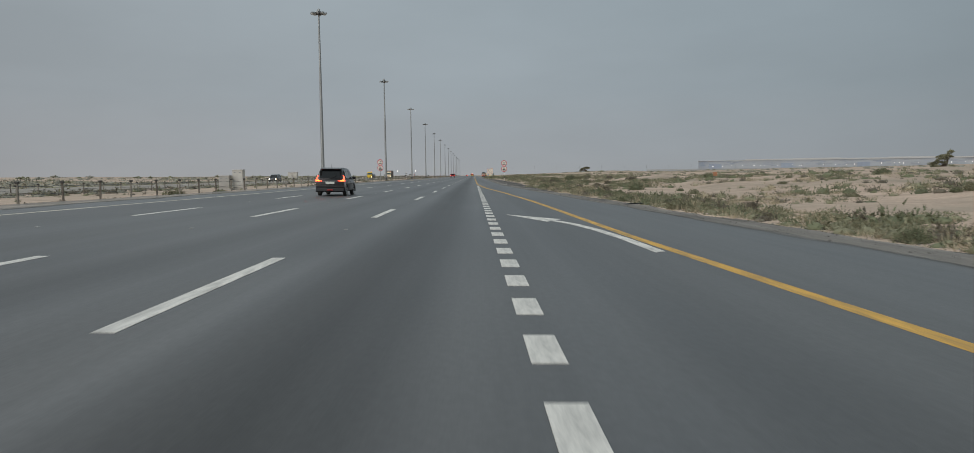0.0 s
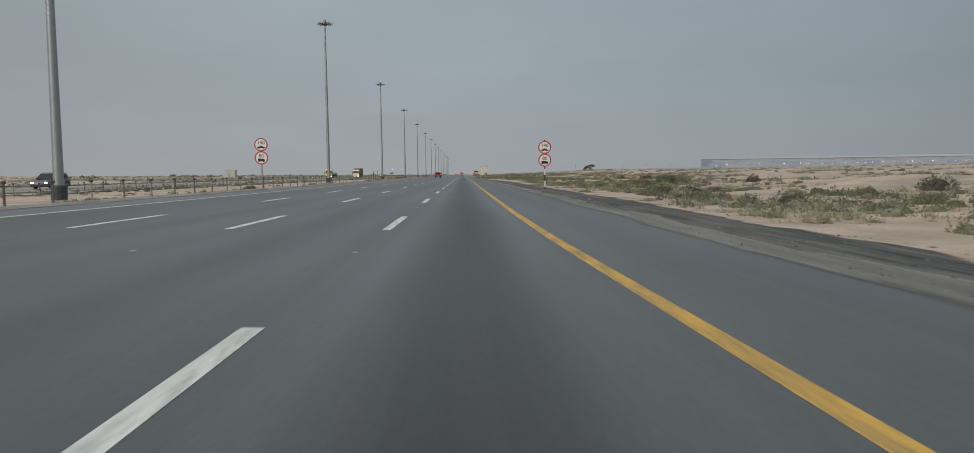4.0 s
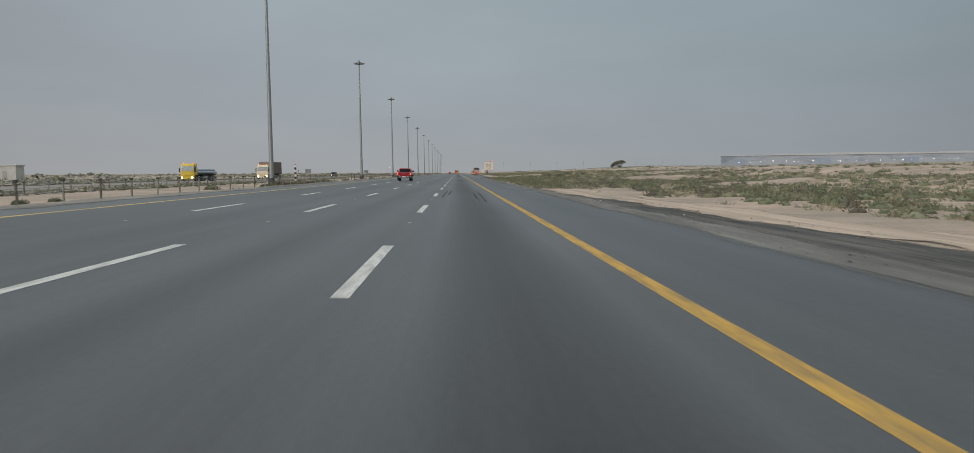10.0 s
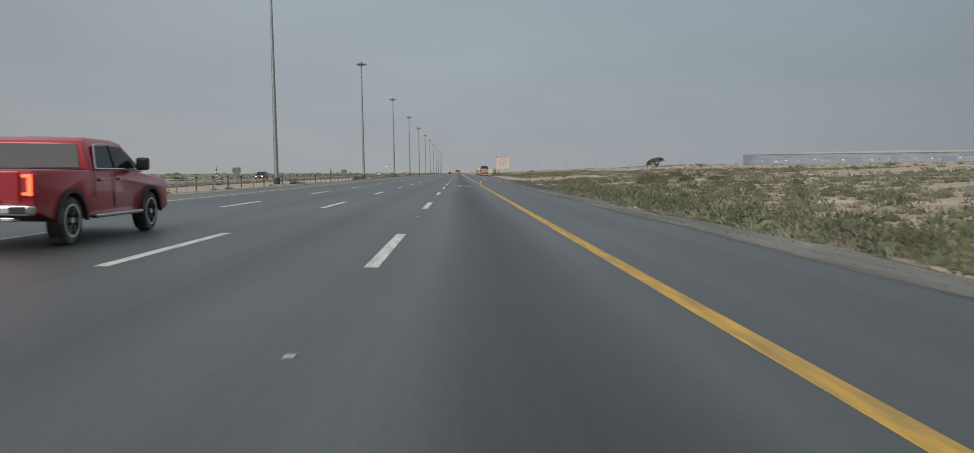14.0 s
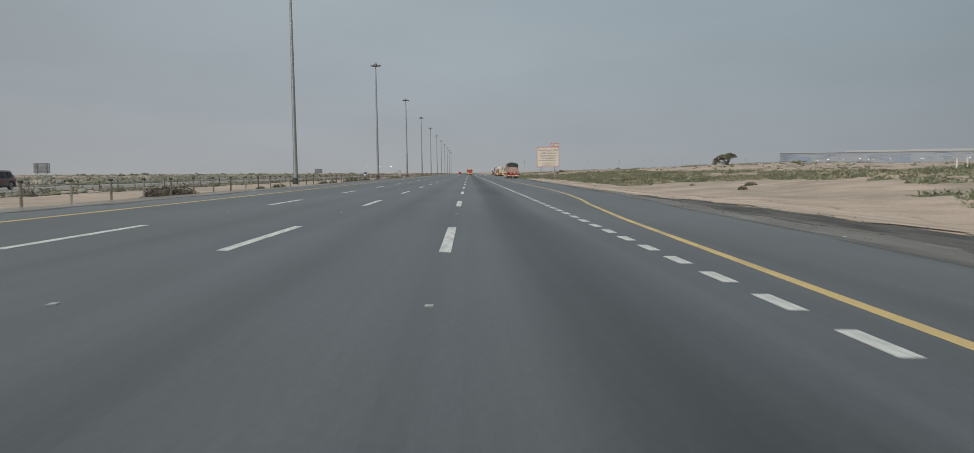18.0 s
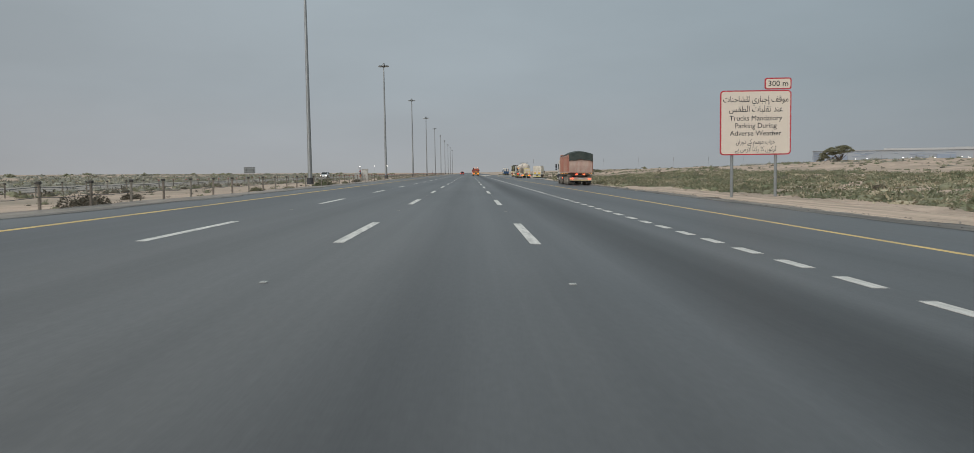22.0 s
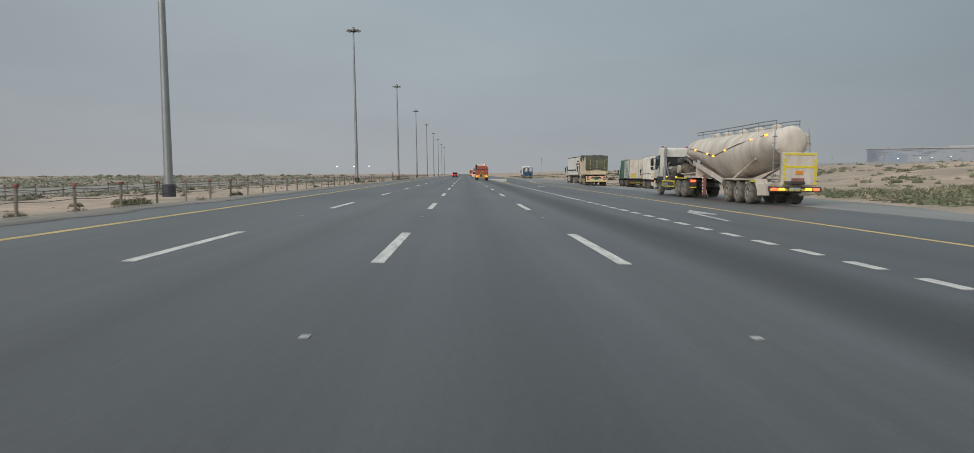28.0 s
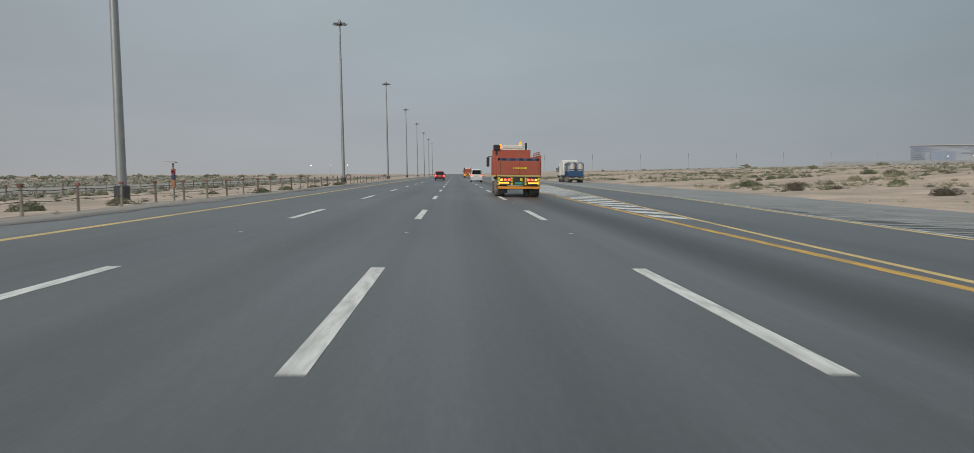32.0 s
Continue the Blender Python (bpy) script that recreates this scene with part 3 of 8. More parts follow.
def land(x, y):
    """Height of the desert floor."""
    x, y = np.asarray(x, float), np.asarray(y, float)
    park = layby(y)
    near = fall(np.clip(x, -15.5, np.maximum(14, park + 1))) - 0.05 - 0.10 * smooth(park + 1.6, park - 0.3, x) * (x > 0)
    right = np.interp(x, [12, 20, 32, 60, 120, 200, 330, 470, 1200, 5000], [0, 0.02, 0.2, 0.55, 1.25, 1.9, 2.7, 4.8, 8.4, 9.0])
    left = np.interp(-x, [14, 15.3, 18, 26, 34, 37, 54, 60, 110, 220, 400, 1000, 5000], [0, -0.10, -0.28, -0.42, -0.30, -0.05, -0.05, -0.12, 0.3, 1.6, 4.2, 10.0, 38])
    k = smooth(17, 45, x)
    roll = (np.sin(x * 0.071 + y * 0.031) * np.sin(y * 0.043 + 1.3) * 0.55 + np.sin(x * 0.17 - y * 0.09 + 2) * np.sin(x * 0.05 + y * 0.12) * 0.30
            + np.sin(x * 0.02 + y * 0.013 + 0.6) * 0.5) * k * smooth(6000, 300, x)
    kl = smooth(58, 90, -x)
    roll_l = (np.sin(x * 0.05 + y * 0.06) * np.sin(y * 0.021 + 0.4) * 0.5 + np.sin(x * 0.13 + y * 0.11) * 0.2) * kl
    hummock = 0.10 * np.sin(x * 0.6 + y * 0.37) * np.sin(y * 0.51 - x * 0.2) * smooth(13, 18, x) * smooth(park + 0.5, park + 5, x)
    # mounds along the early stretch and the bank by the track
    mounds = 2.5 * np.exp(-(((x - 122) / 50) ** 2 + ((y - 805) / 70) ** 2)) + 0.6 * np.exp(-(((x - 62) / 26) ** 2 + ((y - 75) / 30) ** 2)) + 0.6 * np.exp(-(((x - 48) / 16) ** 2 + ((y - 520) / 26) ** 2)) \
        + 0.8 * np.exp(-(((x - 60) / 22) ** 2 + ((y - 905) / 30) ** 2)) + 0.4 * np.exp(-(((x - 44) / 14) ** 2 + ((y - 700) / 60) ** 2))
    return near + np.where(x > 0, right, left) + roll + roll_l + hummock + mounds - dip(x, y)


def sheet(name, xs, ys, zfun, material, label, category, lift=0.0, kind="structure", parent=None):
    xs, ys = np.asarray(xs, float), np.asarray(ys, float)
    X, Y = np.meshgrid(xs, ys)
    Z = zfun(X, Y) + lift
    v = np.stack([X.ravel(), Y.ravel(), Z.ravel()], 1)
    nx, ny = len(xs), len(ys)
    i = np.arange((ny - 1) * (nx - 1))
    a = i // (nx - 1) * nx + i % (nx - 1)
    me = bpy.data.meshes.new(name)
    me.from_pydata(v.tolist(), [], np.stack([a, a + 1, a + nx + 1, a + nx], 1).tolist())
    me.polygons.foreach_set("use_smooth", [True] * len(me.polygons))
    me.materials.append(M[material])
    return tagged(link(name, me, parent), label, category, kind=kind)


gx = np.concatenate([[-5000, -3000, -1800, -1000, -600, -400, -280, -200, -150, -120], np.arange(-100, -52, 4), [-52, -46, -40, -37, -34, -30, -25, -20, -17, -15],
                     [-13.5, -5, 0, 5, 7], np.arange(8, 40, 1.0), np.arange(40, 130, 2.5), [135, 145, 160, 180, 200, 230, 270, 330, 400, 500, 700, 1000, 1500, 2400, 3500, 5000]])
gy = np.concatenate([[-5000, -3000, -1500, -800, -400, -200, -120], np.arange(-80, 1150, 2.5), [1160, 1180, 1210, 1260, 1330, 1420, 1550, 1700, 2000, 2500, 3300, 5000]])
sheet("ground", gx, gy, land, "sand", "pale sandy desert floor with low dunes", "ground")


def ribbon(name, left, right, ys, material, label, category, lift=0.0, cols=6, kind="structure", zfun=None, parent=None, thick=0.0):
    """A strip along the road between two lines x = left(y) and x = right(y), with a turned-down rim."""
    ys = np.asarray(ys, float)
    L, R = np.asarray(left(ys), float), np.asarray(right(ys), float)
    t = np.linspace(0, 1, cols + 1)
    X = L[:, None] * (1 - t) + R[:, None] * t
    Y = np.repeat(ys[:, None], cols + 1, 1)
    Z = (zfun(X, Y) if zfun else fall(X)) + lift
    if thick:
        X = np.concatenate([X[:, :1] - 0.02, X, X[:, -1:] + 0.02], 1)
        Y = np.concatenate([Y[:, :1], Y, Y[:, -1:]], 1)
        Z = np.concatenate([Z[:, :1] - thick, Z, Z[:, -1:] - thick], 1)
    nx, ny = X.shape[1], X.shape[0]
    i = np.arange((ny - 1) * (nx - 1))
    a = i // (nx - 1) * nx + i % (nx - 1)
    me = bpy.data.meshes.new(name)
    me.from_pydata(np.stack([X.ravel(), Y.ravel(), Z.ravel()], 1).tolist(), [], np.stack([a, a + 1, a + nx + 1, a + nx], 1).tolist())
    me.materials.append(M[material])
    U = np.tile(np.concatenate([[0], t, [1]]) if thick else t, ny)
    idx = np.empty(len(me.loops), np.int32)
    me.loops.foreach_get("vertex_index", idx)
    me.uv_layers.new(name="strip").data.foreach_set("uv", np.stack([U[idx], Y.ravel()[idx] * 0.1], 1).astype(np.float32).ravel())
    ob = link(name, me, parent)
    return tagged(ob, label, category, kind=kind) if label else ob


ROAD_Y = np.concatenate([[-300, -150, -60], np.arange(-40, 1130, 10), [1150, 1250, 1400, 1600, 2000, 2600]])
wob = lambda a, f: (lambda y: a * (np.sin(y * f) + 0.6 * np.sin(y * f * 2.7 + 1) + 0.4 * np.sin(y * f * 6.1 + 2)))
ribbon("road", lambda y: -13.6 + 0 * y, edge, ROAD_Y, "asphalt", "dark grey asphalt motorway with four lanes", "road", cols=10, thick=0.10)
LAYY = np.arange(700, 1021, 5.0)
ribbon("pavement", lambda y: edge(y) - 0.3, lambda y: layby(y) + wob(0.25, 0.3)(y), LAYY, "layby", "worn pale paving of the truck lay-by", "pavement", lift=0.006, cols=16, thick=0.08, zfun=lambda X, Y: fall(X) - dip(X, Y))
gravel_w = lambda y: 0.9 + 2.9 * smooth(40, 130, y) * smooth(310, 235, y) + 2.8 * smooth(380, 420, y) * smooth(512, 470, y) + wob(0.22, 0.21)(y)


def settle(inner, outer, up):
    """Heights that leave the asphalt at its own level and come down onto the sand."""
    def z(X, Y):
        k = smooth(0.3, 1.0, (X - inner(Y)) / (outer(Y) - inner(Y)))
        return (fall(X) + 0.007) * (1 - k) + (land(X, Y) + up) * k
    return z


g_in, g_out = (lambda y: edge(y) - 0.10 + wob(0.12, 0.4)(y)), (lambda y: edge(y) + gravel_w(y) + 0.35 + wob(0.12, 1.1)(y))
ribbon("verge_gravel", g_in, g_out, np.arange(-60, 700, 1.0), "gravel", "dark gravel verge beside the asphalt edge", "verge", cols=10, zfun=settle(g_in, g_out, 0.008))
ribbon("verge_dust", lambda y: edge(y) - 1.1, lambda y: edge(y) + 0.95 + wob(0.2, 0.3)(y), np.arange(-60, 735, 1.5), "dust", "grey dust drifted over the asphalt edge", "verge", lift=0.013, cols=6)
ribbon("verge_sand", lambda y: edge(y) + gravel_w(y) - 0.5 + wob(0.22, 0.9)(y), lambda y: edge(y) + gravel_w(y) + 4.4 + 1.8 * np.sin(y * 0.021) + wob(0.5, 0.13)(y),
       np.arange(188, 735, 1.0), "berm", "smooth pale sand track along the verge", "verge", lift=0.022, cols=8, zfun=lambda X, Y: land(X, Y) + 0.015 * np.sin(X * 4 + Y * 0.3))
ribbon("verge_left", lambda y: -15.6 + wob(0.15, 0.2)(y), lambda y: -12.7 + wob(0.16, 0.5)(y), np.arange(-60, 1150, 1.5), "dust", "grey dust drifted over the shoulder edge along the median", "verge", lift=0.014, cols=5)
ribbon("road_opposite", lambda y: -54.5 + 0 * y, lambda y: -36.0 + 0 * y, ROAD_Y, "far_road", "grey asphalt of the opposite carriageway", "road", cols=4,
       zfun=lambda X, Y: land(X, Y) + 0.09, thick=0.06)


# ---- road markings ----
def flat(name, pts, material, parent, lift=0.006):
    bm = bmesh.new()
    lo = [bm.verts.new((x, y, fall(x) + lift - 0.006)) for x, y in pts]
    hi = [bm.verts.new((x, y, fall(x) + lift)) for x, y in pts]
    bm.faces.new(hi)
    n = len(pts)
    for i in range(n):
        bm.faces.new((lo[i], lo[(i + 1) % n], hi[(i + 1) % n], hi[i]))
    bmesh.ops.recalc_face_normals(bm, faces=bm.faces)
    return part(name, bm, M[material], parent)


def dashes(name, x, y0, y1, period, length, width, material, label, shift=0.0):
    top = thing(name, pose(x, shift, fall(x)), label, "road marking", kind="structure")
    bm = bx(bmesh.new(), -width / 2, width / 2, -length, 0, -0.002, 0.006)
    for v in bm.verts:
        v.co.z += fall(v.co.x)
    me = to_mesh("dash", bm, M[material])
    k = math.ceil(y0 / period)
    stud = None
    if period > 10:
        stud = to_mesh("road_stud", bx(bmesh.new(), -0.042, 0.042, -0.045, 0.045, -0.002, 0.013, 0.004), M["worn_white"])
    while k * period < y1:
        link("dash", me, top, pose(0, k * period, 0))
        if stud and k * period < 1000:
            link("road_stud", stud, top, pose(0, k * period + 6.6, 0))
        k += 1
    return top


for lx, words in ((0.0, "white dashed line between the slow lanes"), (-3.655, "white dashed line between the middle lanes"), (-7.27, "white dashed line beside the fast lane")):
    dashes("lane_line", lx, -50, 1700, 18.0, 6.0, 0.20, "white_line", words)
S1 = dashes("merge_line", 3.57, -40, 86.5, 2.0, 1.0, 0.26, "white_line", "short white dashes along the merging lane")
S2 = dashes("exit_line", 3.62, 445, 821, 2.0374, 1.03, 0.20, "white_line", "short white dashes along the exit lane", 1.14)

YEL_Y = [-60, -12, -3, 5, 20, 30, 40, 47, 65, 71, 79, 100, 112, 425, 437, 454, 472, 484, 489, 500, 513, 568, 650, 736, 794, 823, 840, 852, 862, 872, 882, 960, 1100]
YEL_X = [7.22, 7.17, 6.82, 6.52, 6.27, 6.07, 5.67, 5.47, 4.58, 4.31, 4.11, 3.66, 3.56, 3.56, 3.75, 4.3, 4.95, 5.65, 6.1, 6.7, 7.05, 7.23, 7.38, 7.5, 7.95, 8.3, 8.4, 8.55, 9.25, 10.0, 10.6, 12.4, 12.7]


def line(name, xs, ys, width, material, label, y0=None, y1=None):
    f = lambda y: np.interp(y, ys, xs)
    pts = np.arange(ys[0] if y0 is None else y0, (ys[-1] if y1 is None else y1) + 0.05, 2.0)
    return ribbon(name, lambda y: f(y) - width / 2, lambda y: f(y) + width / 2, pts, material, label, "road marking", lift=0.007, cols=1, thick=0.005)


for ya, yb in ((-60, 70.0), (71.2, 219.2), (220.6, 440.6)):
    line("edge_line", YEL_X, YEL_Y, 0.19, "yellow_line", "solid yellow line along the shoulder", ya, yb)
line("edge_line", YEL_X, YEL_Y, 0.14, "pale_yellow_line", "thin worn pale yellow line along the exit lane", 440.61, 1100)
line("edge_line_median", [-11.03, -11.03], [-60, 160], 0.18, "cream_line", "solid cream-white line along the median shoulder")
line("edge_line_median", [-11.03, -11.03], [160.01, 1700], 0.19, "pale_yellow_line", "solid pale yellow line along the median shoulder")
line("gore_line", [3.55, 3.55, 3.5, 3.5], [822, 860, 900, 1700], 0.19, "yellow_line", "solid yellow line beside the slow lane")
GY, GX = [822, 844, 850, 861, 868, 882, 905, 940, 980], [3.68, 3.98, 4.2, 4.8, 5.2, 6.0, 7.4, 9.0, 9.6]
line("gore_line_exit", GX, GY, 0.12, "pale_yellow_line", "second yellow line that splits off to the exit")
hatch = thing("gore_hatching", pose(0, 0, 0), "white slanted bars painted in the gore", "road marking", kind="structure")
gyv = 860.0
while gyv < 935:
    xr = np.interp(gyv, GY, GX) - 0.18
    flat("bar", [(3.75, gyv + 0.2), (xr, gyv - 1.2), (xr, gyv + 0.3), (3.75, gyv + 1.7)], "white_line", hatch)
    gyv += 3.0
lay = thing("layby_hatching", pose(0, 0, 0), "faded white lines across the lay-by paving", "road marking", kind="structure")
for k in range(58):
    y0 = 836 + k * 0.62
    xl = float(np.interp(y0, YEL_Y, YEL_X)) + 0.35
    w = 0.17 + 0.05 * math.sin(k * 2.1)
    xr = xl + 4.6 + 1.2 * math.sin(k * 0.7) + 0.5 * math.sin(k * 2.9)
    flat("bar", [(xl, y0), (xr, y0 + 1.1), (xr, y0 + 1.1 + w), (xl, y0 + w)], "faint_white", lay, 0.015)
line("layby_line", [8.75, 8.9, 9.55, 10.3, 11.1, 12.8], [838, 853, 862, 872, 884, 960], 0.12, "worn_white", "worn pale line beside the lay-by")
for name, xs, ys in (("tyre_mark", [2.25, 2.27, 2.30], [274, 283, 293]), ("tyre_mark", [2.56, 2.60, 2.66], [274, 282, 292]), ("tyre_mark", [0.46, 0.48, 0.56], [280, 286, 296]), ("tyre_mark", [0.72, 0.75, 0.87], [284, 287, 297])):
    line(name, xs, ys, 0.15, "rubber_mark", "dark tyre marks left by braking on the asphalt")


def arrow(name, outlines, label, material="white_line"):
    top = thing(name, pose(0, 0, 0), label, "road marking", kind="structure")
    for k, pts in enumerate(outlines):
        flat("arrow_head" if k == 0 else "arrow_shaft", pts, material, top)
    return top


# merge arrow: a bent shaft and a long head to the left
ax = [(6.32, 1.5), (6.25, 4.5), (6.05, 7.5), (5.75, 9.8), (5.35, 11.3)]
arrow("merge_arrow", [[(4.15, 14.6), (5.7, 12.0), (5.15, 10.6)], [(x - 0.11, y - 0.1) for x, y in ax] + [(x + 0.11, y + 0.1) for x, y in ax[::-1]]],
      "long white merge arrow bending towards the lane")
arrow("turn_arrow", [[(2.55, 419.5), (2.0, 422.0), (2.2, 417.7)], [(1.38, 418.9), (2.1, 419.3), (2.05, 420.4), (1.38, 420.0)], [(1.30, 417.2), (1.40, 417.2), (1.44, 424.2), (1.32, 424.2)],
                     [(1.34, 424.4), (1.15, 423.6), (1.75, 423.4)]], "worn white arrow for straight on and right", "worn_white")
for yy in (744.0, 803.5, 837.4):
    arrow("exit_arrow", [[(6.25, yy + 6.8), (5.55, yy + 4.7), (5.75, yy + 4.5), (6.2, yy + 3.4), (6.35, yy + 3.7)], [(5.28, yy - 0.6), (5.42, yy - 0.6), (5.78, yy + 4.6), (5.62, yy + 4.8)]], "worn white arrow in the exit lane", "worn_white")

# ---- lamp masts, fences and signs ----
def mast():
    top = thing("lamp_mast", pose(-24.3, 0, 0.45), "tall tapered grey steel light mast with a ring of lamps", "lamp mast", "masts in the median")
    prof = [(0, 0.36), (1.2, 0.33), (12, 0.27), (24, 0.20), (31.3, 0.14)]
    part("pole", lathe(prof, "Z", 14), M["steel"], top, smooth=True)
    part("base_flange", lathe([(-0.25, 0.62), (0.0, 0.62), (0.05, 0.58)], "Z", 14), M["concrete"], top)
    part("base_sleeve", lathe([(0.0, 0.50), (0.95, 0.50), (1.0, 0.46)], "Z", 14), M["dark_steel"], top, "black protective sleeve")
    part("carriage", lathe([(30.9, 0.5), (31.1, 0.62), (31.35, 0.62), (31.5, 0.45)], "Z", 16), M["dark_steel"], top)
    part("cap", lathe([(31.5, 0.30), (31.9, 0.26), (32.05, 0.05)], "Z", 10), M["steel"], top)
    for k in range(8):
        a = 2 * math.pi * k / 8
        bm = bx(bmesh.new(), 0.75, 1.5, -0.22, 0.22, 31.0, 31.28, 0.05)
        join(bm, bx(bmesh.new(), 0.45, 0.8, -0.05, 0.05, 31.1, 31.2))
        lamp = part("floodlight", moved(bm, m=pose(0, 0, 0, 0, 0, math.degrees(a))), M["steel"], top)
        part("lens", moved(bx(bmesh.new(), 0.8, 1.45, -0.18, 0.18, 30.97, 30.995), m=pose(0, 0, 0, 0, 0, math.degrees(a))), M["lamp_glass"], lamp)
    return top


MAST = mast()
MAST.matrix_basis = pose(-24.7, 29.6, -0.10)
for k in range(1, 16):
    copy_thing(MAST, pose(-24.7, 29.6 + 107.48 * k, -0.10))


def fence(name, x, y0, y1, step, label, hgt):
    """Posts with two wire ropes."""
    top = thing(name, pose(x, 0, 0), label, "fence")
    bm = bx(bmesh.new(), -0.042, 0.042, -0.042, 0.042, -0.25, hgt, 0.012)
    me = to_mesh("post", bm, M["rust_post"])
    pale = to_mesh("post", bx(bmesh.new(), -0.042, 0.042, -0.042, 0.042, -0.25, hgt - 0.03, 0.015), M["pale_post"])
    cap = to_mesh("rope_clamp", bx(bmesh.new(), -0.075, 0.075, -0.075, 0.075, hgt - 0.05, hgt + 0.05, 0.018), M["dark_cap"])
    red_cap = cap.copy()
    red_cap.materials[0] = M["faded_cap"]
    n = int((y1 - y0) / step)
    rnd = random.Random(3)
    for k in range(n):
        y = y0 + k * step
        z = float(land(x, y))
        p = link("post", me if (k * 7) % 5 < 3 else pale, top, pose(0, y, z, rnd.uniform(-2.5, 2.5), rnd.uniform(-2.5, 2.5), rnd.uniform(-10, 10)))
        link("rope_clamp", cap if y < 640 else red_cap, p)
    for h in (0.52, 0.86):
        pts = []
        for k in range(n):
            y = y0 + k * step
            pts += [(0, y, float(land(x, y)) + hgt * h), (0, y + step / 2, float(land(x, y + step / 2)) + hgt * h - 0.05)]
        part("wire_rope", tube(pts, 0.010, 4), M["dark_steel"], top)
    return top


fence("median_fence", -15.4, -30, 1000, 3.6, "weathered short posts with wire ropes along the median", 1.0)
fence("median_fence", -33.6, -20, 1040, 4.0, "weathered posts with wire ropes along the far carriageway", 1.0)


def speed_sign(x, y, z, striped, label):
    top = thing("speed_sign", pose(x, y, z), label, "road sign", "speed limit signs")
    if striped:
        for k in range(9):
            z0 = -0.3 + k * 0.55
            part("pole", lathe([(z0, 0.055), (min(z0 + 0.55, 4.62), 0.055)], "Z", 10), M["black" if k % 2 == 0 else "sign_white"], top, "black pole band" if k % 2 == 0 else "white pole band")
    else:
        part("pole", lathe([(-0.4, 0.055), (4.5, 0.055)], "Z", 10), M["steel"], top)
    for k, (num, zc) in enumerate((("140", 3.92), ("80", 2.72))):
        ring = part("sign_disc", moved(lathe([(-0.075, 0.60), (-0.06, 0.61), (-0.045, 0.60)], "Y", 40), z=zc), M["sign_red"], top, "round sign with a red rim")
        part("sign_face", moved(lathe([(-0.082, 0.505), (-0.0755, 0.505)], "Y", 40), z=zc), M["sign_white"], ring, "white sign face")
        writing("number", num, 0.47, "black", ring, 0, zc + 0.17, -0.088)
        if num == "140":
            prof = [(-0.34, -0.30), (-0.34, -0.22), (-0.22, -0.20), (-0.10, -0.11), (0.10, -0.11), (0.20, -0.20), (0.34, -0.22), (0.34, -0.30)]
        else:
            prof = [(-0.32, -0.32), (-0.32, -0.06), (0.10, -0.06), (0.12, -0.10), (0.24, -0.10), (0.32, -0.22), (0.32, -0.32)]
        bm = bmesh.new()
        bm.faces.new([bm.verts.new((px, -0.0865, zc + pz)) for px, pz in prof])
        for wx in (-0.2, 0.2):
            join(bm, moved(lathe([(-0.0885, 0.062), (-0.0845, 0.062)], "Y", 14), x=wx, z=zc - 0.32))
        part("symbol", bm, M["black"], ring, "black car symbol" if num == "140" else "black lorry symbol")
        part("bracket", bx(bmesh.new(), -0.09, 0.09, -0.05, 0.06, zc - 0.04, zc + 0.04), M["steel"], ring)
    return top


speed_sign(9.54, 159.0, -0.25, True, "two round speed limit signs on a black and white pole")
speed_sign(-16.5, 157.7, 0.30, False, "two round speed limit signs on a grey pole")


def plate(bm, x0, x1, z0, z1, y, r, depth=0.02):
    """An upright rounded board."""
    pts = []
    for cx, cz, a0 in ((x1 - r, z1 - r, 0), (x0 + r, z1 - r, 90), (x0 + r, z0 + r, 180), (x1 - r, z0 + r, 270)):
        for k in range(6):
            a = radians(a0 + 90 * k / 5)
            pts.append((cx + r * math.cos(a), cz + r * math.sin(a)))
    f = [bm.verts.new((px, y, pz)) for px, pz in pts]
    b = [bm.verts.new((px, y + depth, pz)) for px, pz in pts]
    bm.faces.new(f)
    bm.faces.new(b[::-1])
    for i in range(len(pts)):
        bm.faces.new((f[i], f[(i + 1) % len(pts)], b[(i + 1) % len(pts)], b[i]))
    bmesh.ops.recalc_face_normals(bm, faces=bm.faces)
    return bm


